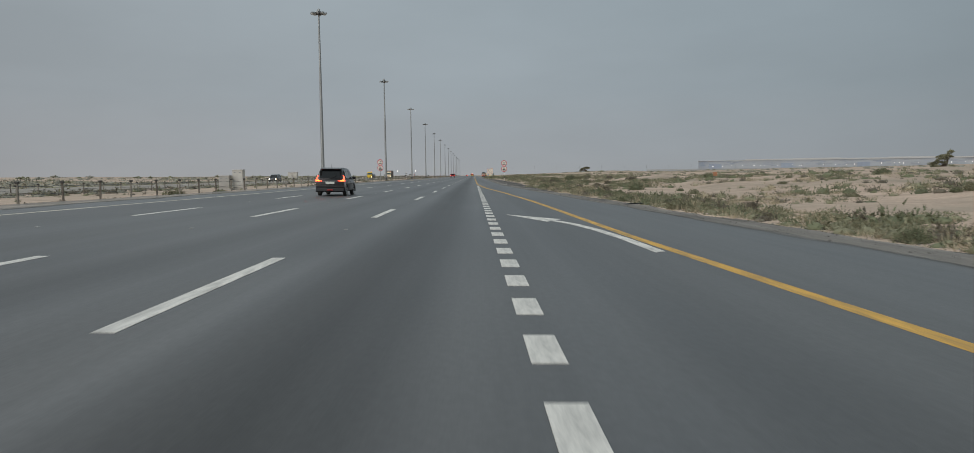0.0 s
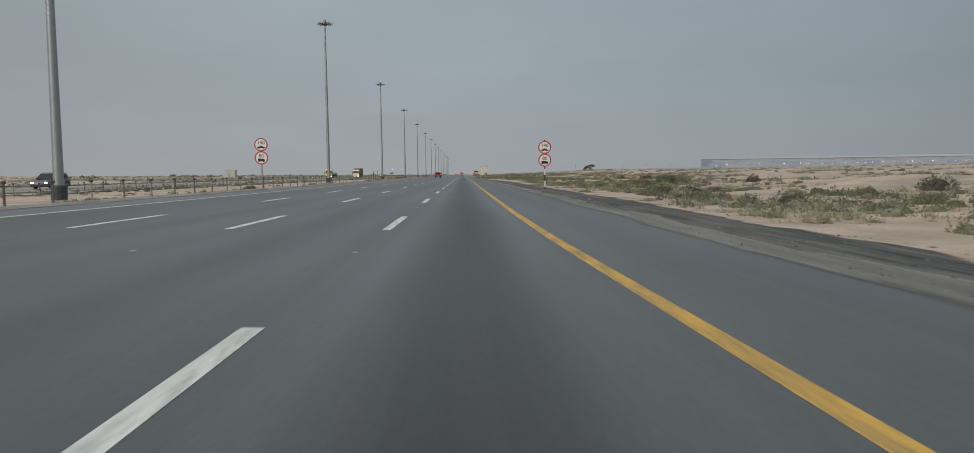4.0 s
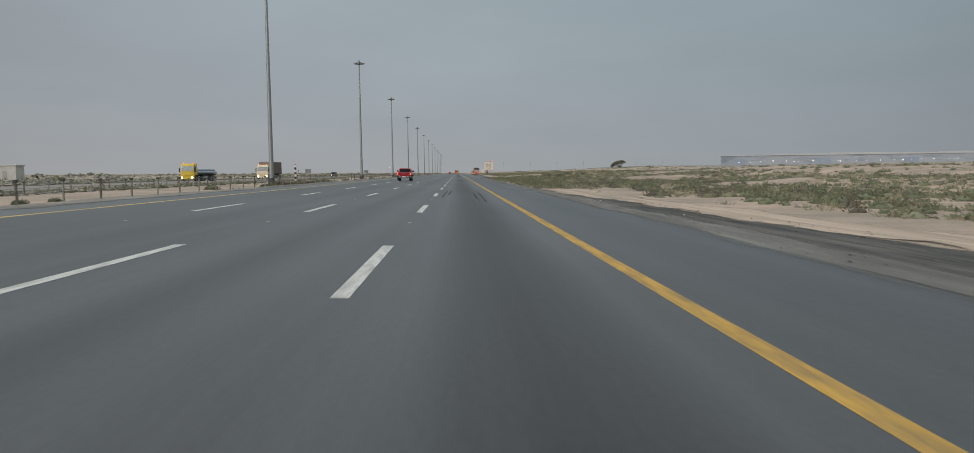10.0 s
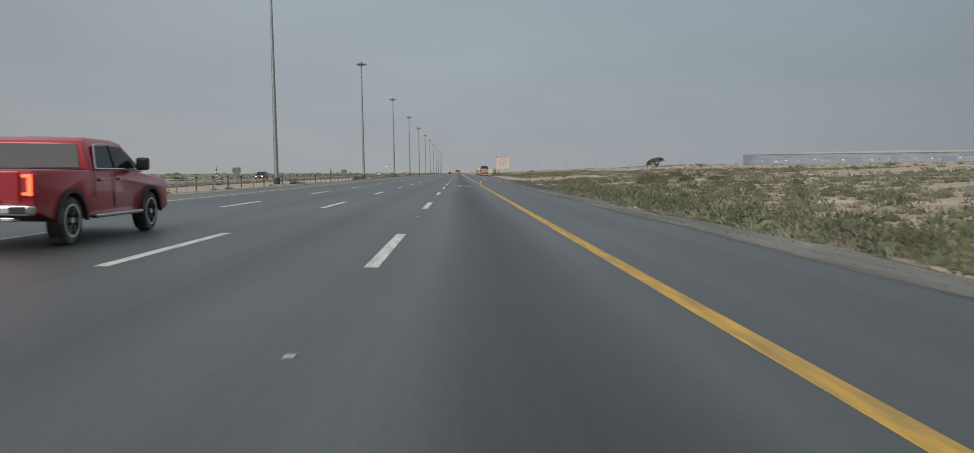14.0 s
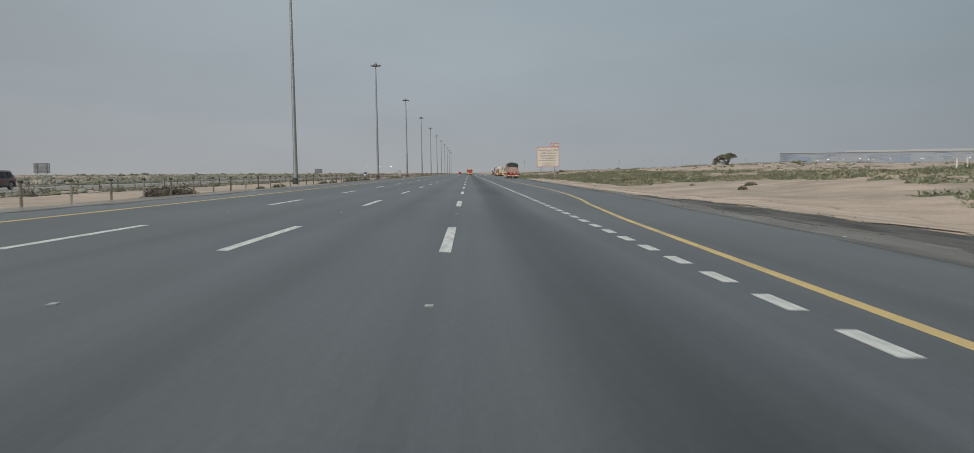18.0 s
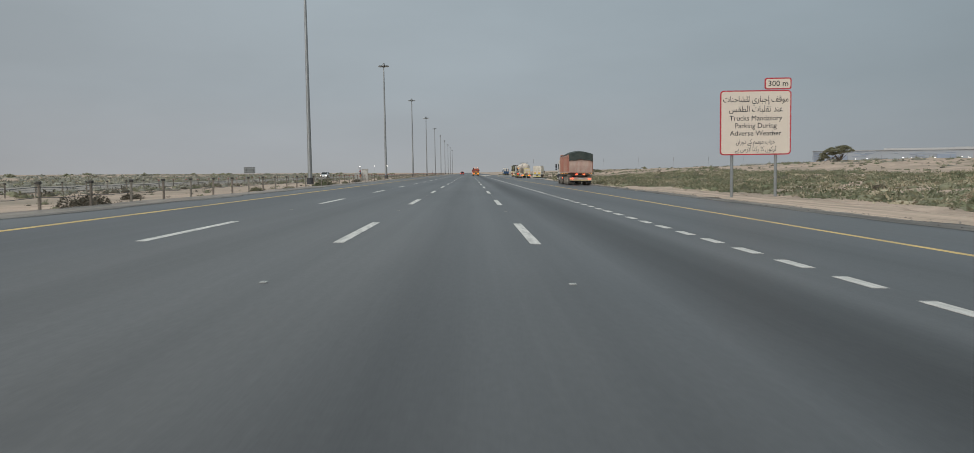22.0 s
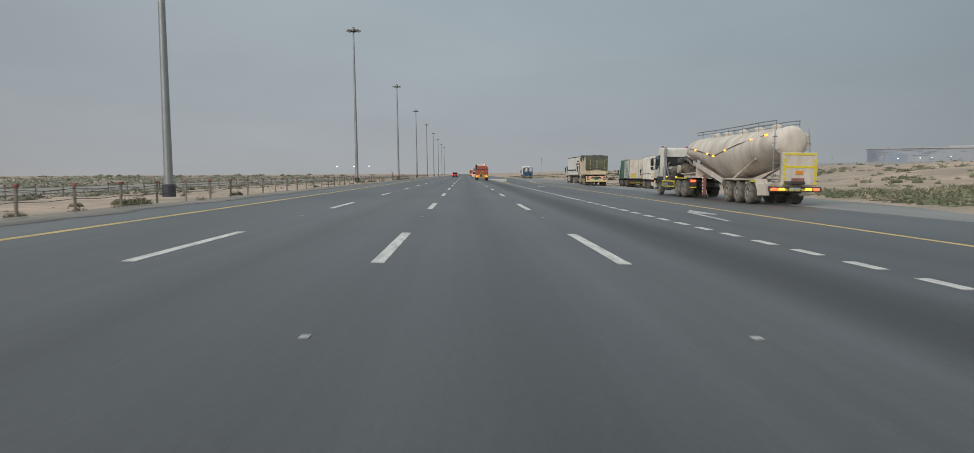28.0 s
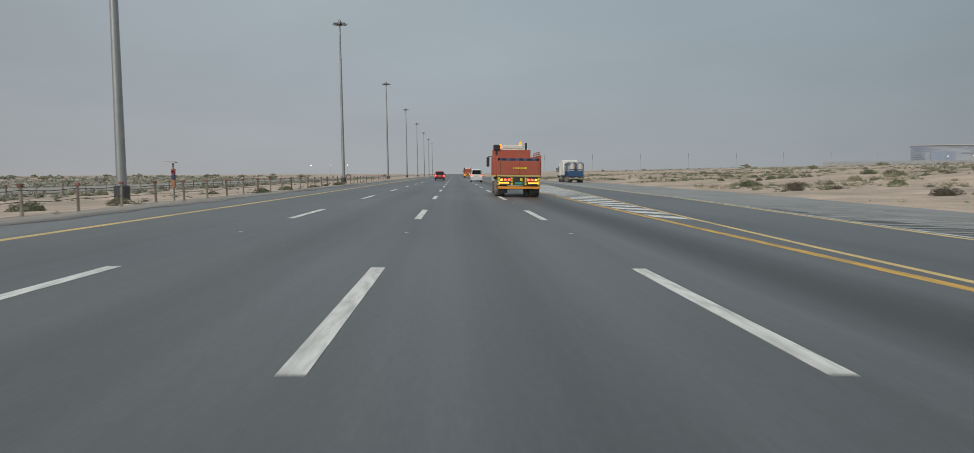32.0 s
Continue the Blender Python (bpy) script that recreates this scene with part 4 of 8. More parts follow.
def parking_sign():
    top = thing("parking_sign", pose(15.6, 602.5, -0.35), "large cream sign board about parking for lorries on two steel posts", "road sign")
    for px in (-1.35, 1.25):
        part("post", lathe([(-0.5, 0.09), (6.2, 0.09)], "Z", 12), M["steel"], top)
        top.children[-1].matrix_basis = pose(px, 0.1, 0)
    x0, x1, z0, z1 = -2.1, 2.1, 2.48, 6.25
    main = part("board", plate(bmesh.new(), x0, x1, z0, z1, -0.06, 0.22, 0.05), M["sign_red"], top, "red-edged board")
    part("board_face", plate(bmesh.new(), x0 + 0.07, x1 - 0.07, z0 + 0.07, z1 - 0.07, -0.066, 0.17, 0.005), M["sign_cream"], main, "cream sign face")
    small = part("distance_board", plate(bmesh.new(), 0.52, 2.1, 6.29, 6.97, -0.06, 0.14, 0.05), M["sign_red"], top, "red-edged small board")
    part("board_face", plate(bmesh.new(), 0.59, 2.03, 6.36, 6.90, -0.066, 0.10, 0.005), M["sign_cream"], small, "cream sign face")
    writing("words", "300 m", 0.46, "black", small, 1.31, 6.62, -0.072, width=1.15)
    for text, zc, w in (("Trucks Mandatory", 4.62, 3.1), ("Parking During", 4.18, 2.45), ("Adverse Weather", 3.74, 3.05)):
        writing("words", text, 0.42, "black", main, 0, zc, -0.072, width=w)
    for text, zc, w, s in ((AR_ONE, 5.72, 3.85, 0.5), (AR_TWO, 5.15, 3.15, 0.5)):
        writing("words", text, s, "black", main, 0, zc, -0.072, width=w)
    for text, zc, w, s in ((UR_ONE, 3.25, 2.3, 0.4), (UR_TWO, 2.82, 2.45, 0.4)):
        writing("words", text, s, "grey_dark_ink", main, 0, zc, -0.072, width=w)
    return top


# two lines of Arabic in joined letter forms, in visual order
AR_ONE = "\ufe95\ufe8e\ufee8\ufea3\ufe8e\ufeb8\ufee0\ufedf \ufef1\u0631\ufe8e\ufe92\ufe9f\u0625 \ufed2\ufed7\ufeee\ufee3"
AR_TWO = "\ufeb2\ufed8\ufec4\ufedf\u0627 \u062a\ufe8e\ufe92\ufee0\ufed8\ufe97 \u062f\ufee8\ufecb"
# two lines of Urdu in the same way
UR_ONE = "\u0646\u0627\u0631\u0648\u062f \ufbaf\ufb90 \ufee2\ufeb3\ufeee\ufee3 \ufe8f\u0627\ufeae\ufea7"
UR_TWO = "\ufbaf\ufba8 \ufbfd\ufee3\u0632\ufefb \ufe8e\ufee8\ufb90\u0631 \ufe8e\ufb90 \u06ba\ufeee\ufb90\ufeae\ufb68"
parking_sign()


def camera_post(x, y, label):
    """A roadside measuring post with a flat solar panel."""
    z = float(land(x, y))
    top = thing("speed_camera", pose(x, y, z), label, "speed camera", "speed cameras in the median")
    part("pole", lathe([(-0.3, 0.04), (1.92, 0.04)], "Z", 10), M["pale_post"], top)
    part("housing", bx(bmesh.new(), -0.085, 0.085, -0.1, 0.1, 0.72, 1.10, 0.02), M["crate_orange"], top, "orange lower housing")
    part("collar", bx(bmesh.new(), -0.08, 0.08, -0.09, 0.09, 1.11, 1.36, 0.02), M["navy"], top, "dark blue middle housing")
    part("camera_head", bx(bmesh.new(), -0.08, 0.08, -0.1, 0.1, 1.37, 1.62, 0.02), M["lens_red"], top, "dull red camera head")
    part("lens", moved(lathe([(-0.13, 0.045), (-0.10, 0.045)], "Y", 16), z=1.50), M["glass"], top)
    panel = part("solar_panel", bx(bmesh.new(), -0.42, 0.14, -0.22, 0.22, 1.90, 1.95), M["cabinet"], top, "pale panel frame")
    part("cells", bx(bmesh.new(), -0.40, 0.12, -0.20, 0.20, 1.951, 1.965), M["dark_steel"], panel, "flat dark solar cells")
    return top


def radar_tower(x, y, label):
    z = float(land(x, y))
    top = thing("radar_tower", pose(x, y, z), label, "speed camera", "speed cameras in the median")
    for k in range(7):
        part("band", lathe([(k * 0.47, 0.20), (k * 0.47 + 0.465, 0.20)], "Z", 16), M["black" if k % 2 else "sign_white"], top, "black band" if k % 2 else "white band")
    part("cap", lathe([(3.29, 0.22), (3.42, 0.12)], "Z", 16), M["dark_steel"], top)
    return top


def kiosk(x, y, label, k=1.0):
    z = float(land(x, y))
    top = thing("service_cabinet", pose(x, y, z), label, "cabinet")
    h = 2.35 * k
    part("plinth", bx(bmesh.new(), -0.75, 0.75, -0.6, 0.6, -0.1, 0.25), M["concrete"], top)
    part("body", bx(bmesh.new(), -0.62, 0.62, -0.5, 0.5, 0.25, h, 0.04), M["cabinet" if k == 1 else "cabinet_grey"], top)
    part("roof", bx(bmesh.new(), -0.68, 0.68, -0.56, 0.56, h, h + 0.08, 0.02), M["roof_pale"], top)
    for s in (-1, 1):
        d = part("door", bx(bmesh.new(), 0.02 if s > 0 else -0.58, 0.58 if s > 0 else -0.02, -0.52, -0.501, 0.32, h - 0.1, 0.006), M["cabinet" if k == 1 else "cabinet_grey"], top)
        part("vent", bx(bmesh.new(), 0.2 if s > 0 else -0.42, 0.42 if s > 0 else -0.2, -0.527, -0.521, h - 0.35, h - 0.25), M["steel"], d)
    return top


def back_sign(x, y, w, h, z1, label):
    z = float(land(x, y))
    top = thing("direction_sign", pose(x, y, z), label, "road sign", "sign backs beside the far carriageway")
    part("board", plate(bmesh.new(), -w / 2, w / 2, z1 - h, z1, 0, 0.1, 0.06), M["sign_back"], top, "bare grey back of a board")
    for s in (-1, 1):
        part("post", moved(lathe([(-0.3, 0.06), (z1 - 0.1, 0.06)], "Z", 8), x=s * w * 0.3, y=-0.07), M["steel"], top)
    for k in range(2):
        part("rail", bx(bmesh.new(), -w / 2 + 0.1, w / 2 - 0.1, -0.06, 0.0, z1 - h * (0.3 + 0.4 * k), z1 - h * (0.3 + 0.4 * k) + 0.08), M["steel"], top)
    return top


# ---- vehicles: local y runs forward from the rear, x to the right, z up from the tyres' foot ----
WHEELS = {}


def wheel(parent, x, y, r, w, rim="rim_dirty", side=-1):
    """A tyre with its rim; side -1 shows its face to the left."""
    key = (r, w, rim)
    if key not in WHEELS:
        h = w / 2
        tyre = to_mesh("wheel", lathe([(-h, r * 0.62), (-h, r * 0.86), (-h * 0.86, r * 0.965), (-h * 0.6, r), (h * 0.6, r), (h * 0.86, r * 0.965), (h, r * 0.86), (h, r * 0.62)], "X", 28), M["rubber" if rim == "alloy" else "rubber_dusty"], True)
        if rim == "alloy":
            bm = lathe([(-h * 0.55, r * 0.70), (-h * 1.01, r * 0.70), (-h * 1.01, r * 0.62), (-h * 0.7, r * 0.59)], "X", 28)
            for k in range(6):
                join(bm, moved(prism([(-r * 0.06, r * 0.08), (-r * 0.13, r * 0.63), (r * 0.13, r * 0.63), (r * 0.06, r * 0.08)], -h * 1.0, -h * 0.8), m=pose(0, 0, 0, 60 * k, 0, 0)))
            join(bm, lathe([(-h * 1.03, r * 0.13), (-h * 0.6, r * 0.16)], "X", 14))
        else:
            bm = lathe([(h * 0.2, r * 0.1), (-h * 0.15, r * 0.60), (-h * 1.02, r * 0.63), (-h * 1.02, r * 0.58), (-h * 0.88, r * 0.54), (-h * 0.82, r * 0.30), (-h * 1.0, r * 0.22), (-h * 1.04, r * 0.16), (-h * 1.04, r * 0.02)], "X", 24)
            for k in range(8):
                a = 2 * math.pi * k / 8
                join(bm, moved(bx(bmesh.new(), -h * 0.92, -h * 0.7, -0.02, 0.02, -0.02, 0.02), y=math.cos(a) * r * 0.38, z=math.sin(a) * r * 0.38))
        WHEELS[key] = tyre, to_mesh("rim", bm, M[rim], True)
    tyre, rm = WHEELS[key]
    m = pose(x, y, r) if side < 0 else pose(x, y, r, 0, 0, 180)
    ob = link("wheel", tyre, parent, m)
    link("rim", rm, ob)
    return ob


def axle(parent, y, r=0.52, half=1.08, dual=True, rim="rim_dirty"):
    w = 0.55 if dual else 0.30
    for s in (-1, 1):
        wheel(parent, s * (half - (0.0 if not dual else 0.08)), y, r, w, rim, s)
    part("axle", moved(lathe([(-half + 0.1, 0.09), (half - 0.1, 0.09)], "X", 8), y=y, z=r), M["chassis"], parent)


def lamp(parent, x, y, z, w, h, material, label="", d=0.05):
    return box("tail_lamp" if "tail" in material or "red" in material else "marker_lamp", x - w / 2, x + w / 2, y - d, y, z - h / 2, z + h / 2, material, parent, 0.012, label)


def tractor(top, yf, paint, roof=3.35, length=6.3, axles=2, glassm="cab_glass", sleeper=True, beacons="", tape=False, skirt="", fairing=False, stack=False):
    """A cab-over tractor unit whose front stands at yf."""
    cl = 2.25 if sleeper else 1.75
    yb = yf - cl
    out = [(yf - 0.10, 0.85), (yf, 1.15), (yf - 0.02, 1.95), (yf - 0.30, roof - 0.42), (yf - 0.55, roof - 0.08), (yf - 1.0, roof), (yb + 0.1, roof), (yb, roof - 0.1), (yb, 1.05), (yf - 1.55, 1.0), (yf - 1.35, 0.85)]
    cab = part("cab", prism(out, -1.22, 1.22, 0.05, 0.06), M[paint], top, smooth=True)
    for s in (-1, 1):
        x = s * 1.205
        zt = roof - 0.55
        g = [(yf - 0.16, 1.80), (yf - 0.16 - 0.20 * (zt - 1.8), zt), (yf - 1.16, zt + 0.03), (yf - 1.16, 1.92), (yf - 0.62, 1.72)]
        part("side_window", prism(g, x - 0.025, x + 0.025), M[glassm], cab, "dark cab side window")
        part("window_frame", prism([(yf - 1.17, 1.90), (yf - 1.17, zt + 0.03), (yf - 1.22, zt + 0.03), (yf - 1.22, 1.90)], x - 0.02, x + 0.022), M["plastic"], cab)
        part("door_seam", prism([(yf - 1.34, 1.22), (yf - 1.34, zt + 0.05), (yf - 1.355, zt + 0.05), (yf - 1.355, 1.22)], x - 0.012, x + 0.019), M["plastic"], cab)
        box("indicator_lamp", s * 1.20 - 0.05, s * 1.20 + 0.05, yf - 0.32, yf - 0.08, 0.92, 1.04, "amber" if not sleeper else "lens_amber", top, 0.02, "amber corner indicator")
        box("door_handle", x - 0.04, x + 0.04, yf - 1.34, yf - 1.16, 1.50, 1.56, "plastic", cab, 0.01)
        for k in range(2):
            box("step", x - 0.09, x + 0.05, yf - 1.20, yf - 0.55, 0.45 + k * 0.3, 0.52 + k * 0.3, "chassis", top, 0.01)
        mx = s * 1.42
        mir = box("mirror", mx - 0.10, mx + 0.10, yf - 0.22, yf - 0.02, 1.98, 2.46, "plastic", top, 0.04, "black wing mirror")
        box("wide_mirror", mx - 0.09, mx + 0.09, yf - 0.20, yf - 0.02, 1.70, 1.93, "plastic", mir, 0.04)
        part("mirror_arm", tube([(s * 1.18, yf - 0.30, 2.50), (mx, yf - 0.1, 2.48)], 0.025), M["plastic"], mir)
        part("mirror_arm", tube([(s * 1.18, yf - 0.16, 1.72), (mx, yf - 0.1, 1.74)], 0.022), M["plastic"], mir)
        part("mudguard", prism([(yf - 0.75, 1.02), (yf - 0.95, 1.14), (yf - 1.75, 1.14), (yf - 1.98, 0.95), (yf - 1.98, 0.88), (yf - 1.72, 1.06), (yf - 0.98, 1.06), (yf - 0.80, 0.95)], s * 1.22 - 0.18 - 0.05, s * 1.22 + 0.0), M["plastic"], top)
    part("windscreen", prism([(yf - 0.02, 1.92), (yf + 0.015, 1.94), (yf - 0.26, roof - 0.46), (yf - 0.30, roof - 0.48)], -1.08, 1.08), M[glassm], cab, "large raked windscreen")
    box("bumper", -1.24, 1.24, yf - 0.5, yf + 0.06, 0.38, 0.86, paint, top, 0.06)
    part("rear_window", bx(bmesh.new(), -0.8, 0.8, yb - 0.012, yb + 0.02, 1.95, 2.6), M["plastic"], cab, "dark panel on the back of the cab")
    box("chassis", -0.45, 0.45, yf - length, yf - 0.4, 0.62, 0.98, "chassis", top, 0.02)
    wheel(top, -1.06, yf - 1.38, 0.52, 0.30, "rim_dirty", -1)
    wheel(top, 1.06, yf - 1.38, 0.52, 0.30, "rim_dirty", 1)
    ya = yf - length + (0.85 if axles == 1 else 2.1)
    for k in range(axles):
        axle(top, ya - k * 1.32, 0.52, 1.10)
    for s in (-1, 1):
        part("mudguard", prism([(ya + 0.62, 0.9), (ya + 0.45, 1.13), (ya - 0.45 - 1.32 * (axles - 1), 1.13), (ya - 0.7 - 1.32 * (axles - 1), 0.85), (ya - 0.66 - 1.32 * (axles - 1), 0.85), (ya - 0.43 - 1.32 * (axles - 1), 1.08), (ya + 0.43, 1.08), (ya + 0.58, 0.9)],
                               s * 1.2 - 0.3 * (s > 0) * 2, s * 1.2 + 0.6 * (s < 0)), M["chassis"], top)
        tank = part("fuel_tank", moved(lathe([(yf - 3.6, 0.28), (yf - 3.55, 0.31), (yf - 2.45, 0.31), (yf - 2.4, 0.28)], "Y", 16), x=s * 0.95, z=0.70), M["steel"], top, "grey steel fuel tank", True)
        if tape:
            y_a, y_b = ya + 0.85, yf - 2.2
            pan = box("side_box", s * 1.08 - 0.14, s * 1.08 + 0.14, y_a, y_b, 0.55, 1.0, "chassis", top, 0.03, "dark side box")
            for z in (0.58, 0.92):
                box("side_strip", s * 1.235 - 0.008, s * 1.235 + 0.008, y_a, y_b, z, z + 0.07, "reflect_yellow" if tape is True else tape, pan, 0.0, "pale strip along the side box")
            for y in (y_a, y_b - 0.14) if tape is True else ():
                for k in range(3):
                    box("reflective_tape", s * 1.235 - 0.008, s * 1.235 + 0.008, y, y + 0.14, 0.67 + k * 0.085, 0.73 + k * 0.085, "reflect_yellow", pan, 0.0, "yellow reflective block")
        if skirt:
            y_a, y_b = ya + 0.72, yf - 2.08
            sk = box("side_skirt", s * 1.19 - 0.04, s * 1.19 + 0.04, y_a, y_b, 0.32, 0.98, paint, top, 0.03)
            if skirt == "taped":
                for z in (0.45, 0.80):
                    box("reflective_tape", s * 1.24 - 0.008, s * 1.24 + 0.008, y_a + 0.1, y_b - 0.1, z, z + 0.07, "reflect_yellow", sk, 0.0, "yellow reflective strip")
                box("reflective_tape", s * 1.10 - 0.12, s * 1.10 + 0.12, ya - 1.5, ya - 1.45, 0.55, 0.72, "reflect_yellow", top, 0.0, "yellow plate behind the wheel")
            else:
                box("skirt_mark", s * 1.24 - 0.008, s * 1.24 + 0.008, y_a + 0.5, y_b - 0.5, 0.62, 0.67, "stripe_red", sk, 0.0)
    part("fifth_wheel", lathe([(0.98, 0.45), (1.10, 0.45)], "Z", 16), M["chassis"], top)
    top.children[-1].matrix_basis = pose(0, ya - 0.6 * (axles - 1), 0.05)
    if beacons:
        for s in (-1, 1):
            part("beacon", moved(lathe([(0, 0.10), (0.04, 0.10), (0.05, 0.085), (0.13, 0.08), (0.15, 0.04)], "Z", 12), x=s * 0.85, y=yf - 0.75, z=roof - 0.02), M[beacons], top, "warning beacon on the cab roof")
    if fairing:
        part("roof_fairing", prism([(yf - 0.45, roof - 0.12), (yf - 0.75, roof + 0.28), (yf - 1.35, roof + 0.46), (yb + 0.05, roof + 0.48), (yb + 0.05, roof - 0.05)], -1.15, 1.15, 0.06, 0.08), M[paint], cab, smooth=True)
        for s in (-1, 1):
            box("side_deflector", s * 1.19 - 0.03, s * 1.19 + 0.03, yb - 0.45, yb + 0.02, 1.1, roof - 0.1, paint, cab, 0.02)
    part("wheel_arch", prism([(yf - 0.62, 0.80), (yf - 0.72, 1.05), (yf - 1.0, 1.24), (yf - 1.75, 1.24), (yf - 2.0, 1.05), (yf - 2.05, 0.8), (yf - 1.98, 0.8), (yf - 1.88, 1.02), (yf - 1.7, 1.13), (yf - 1.05, 1.13), (yf - 0.85, 1.02), (yf - 0.74, 0.8)], -1.245, 1.245, 0.0), M["plastic"], top, "black wheel arch")
    if not sleeper:
        part("air_box", bx(bmesh.new(), 0.45, 1.05, yb - 0.5, yb - 0.08, 1.1, 2.3, 0.05), M["plastic"], top)
        part("back_frame", bx(bmesh.new(), -1.05, -0.1, yb - 0.14, yb - 0.02, 1.15, 1.75, 0.03), M["greasy"], top, "greasy plate on the back of the cab")
        part("air_filter", moved(lathe([(1.15, 0.2), (1.2, 0.24), (1.8, 0.24), (1.86, 0.16), (1.95, 0.10)], "Z", 16), x=-0.35, y=yb - 0.40), M["greasy"], top, smooth=True)
        part("intake_pipe", tube([(-0.95, yb - 0.12, 1.0), (-0.95, yb - 0.14, 1.7), (-0.62, yb - 0.2, 2.25)], 0.06, 8), M["greasy"], top)
        for k, (dx, dz) in enumerate(((-0.75, 1.1), (0.1, 1.25), (0.35, 1.0), (-0.2, 1.02))):
            part("engine_part", bx(bmesh.new(), dx - 0.22, dx + 0.2, yb - 0.75 - 0.1 * k, yb - 0.15, dz - 0.15, dz + 0.22 + 0.1 * (k % 2), 0.04), M["greasy"], top)
        for k in range(3):
            part("air_line", tube([(-0.1 + 0.14 * k, yb - 0.1, 1.9), (-0.3 + 0.2 * k, yb - 0.5, 1.55), (-0.2 + 0.14 * k, yb - 1.1, 1.15)], 0.022, 6), M["plastic"], top)
        if stack:
            part("exhaust_stack", moved(lathe([(0.95, 0.11), (1.9, 0.11), (1.92, 0.075), (roof - 0.02, 0.075), (roof + 0.06, 0.07)], "Z", 14), x=-1.0, y=yb - 0.28), M["steel"], top, smooth=True)
            part("stack_brace", tube([(-1.0, yb - 0.28, 2.3), (-0.9, yb - 1.0, 1.2)], 0.03, 6), M["steel"], top)
    return cab


def rear_guard(top, y, paint, tape, plate_mat="plate", z0=0.50, z1=0.86, lamps="tail"):
    bar = box("rear_bumper", -1.22, 1.22, y - 0.06, y + 0.06, z0, z1, paint, top, 0.02)
    for k in range(8):
        box("reflective_tape", -1.15 + k * 0.29, -1.15 + k * 0.29 + 0.22, y - 0.068, y - 0.060, z0 + 0.04, z0 + 0.14, tape, bar, 0.0, "yellow reflective strip")
    box("number_plate", -0.26, 0.26, y - 0.075, y - 0.06, z1 - 0.16, z1 - 0.04, plate_mat, bar, 0.0)
    for s in (-1, 1):
        lamp(bar, s * 0.98, y - 0.06, z1 - 0.12, 0.28, 0.11, lamps)
    return bar


def frame_rails(top, y0, y1, z0, z1, material):
    for s in (-1, 1):
        box("chassis_rail", s * 0.5 - 0.08, s * 0.5 + 0.08, y0, y1, z0, z1, material, top, 0.01)
    for k in range(6):
        y = y0 + 0.4 + (y1 - y0 - 0.8) * k / 5
        box("cross_member", -1.15, 1.15, y - 0.05, y + 0.05, z1 - 0.12, z1 - 0.01, material, top, 0.01)


def heap(x0, x1, y0, y1, z, rise, sag, seed, drop=0.0, nx=16, ny=40):
    """A tarpaulin over a load: humped along its middle, scalloped at the rims."""
    rnd = random.Random(seed)
    bm = bmesh.new()
    rows = []
    ph = rnd.uniform(0, 6)
    for j in range(ny + 1):
        v = j / ny
        y = y0 + (y1 - y0) * v
        row = []
        for i in range(nx + 1):
            u = i / nx
            hump = math.sin(math.pi * u) ** 0.8 * rise * (0.25 + 0.85 * math.sin(math.pi * min(1, v * 1.15 + 0.08)) ** 0.7 + 0.10 * math.sin(v * 9 + ph))
            edge_dip = -sag * abs(math.sin(v * math.pi * 3.5)) ** 1.2 * (abs(2 * u - 1) ** 8) - drop * (abs(2 * u - 1) ** 14)
            row.append(bm.verts.new((x0 + (x1 - x0) * u, y, z + hump + edge_dip + noise.noise((u * 3, v * 8, seed)) * 0.05)))
        rows.append(row)
    for a, b in zip(rows, rows[1:]):
        for i in range(nx):
            bm.faces.new((a[i], a[i + 1], b[i + 1], b[i]))
    rim = bmesh.ops.extrude_face_region(bm, geom=list(bm.faces))
    for v in [g for g in rim["geom"] if isinstance(g, bmesh.types.BMVert)]:
        v.co.z -= 0.03
    bmesh.ops.recalc_face_normals(bm, faces=bm.faces)
    return bm


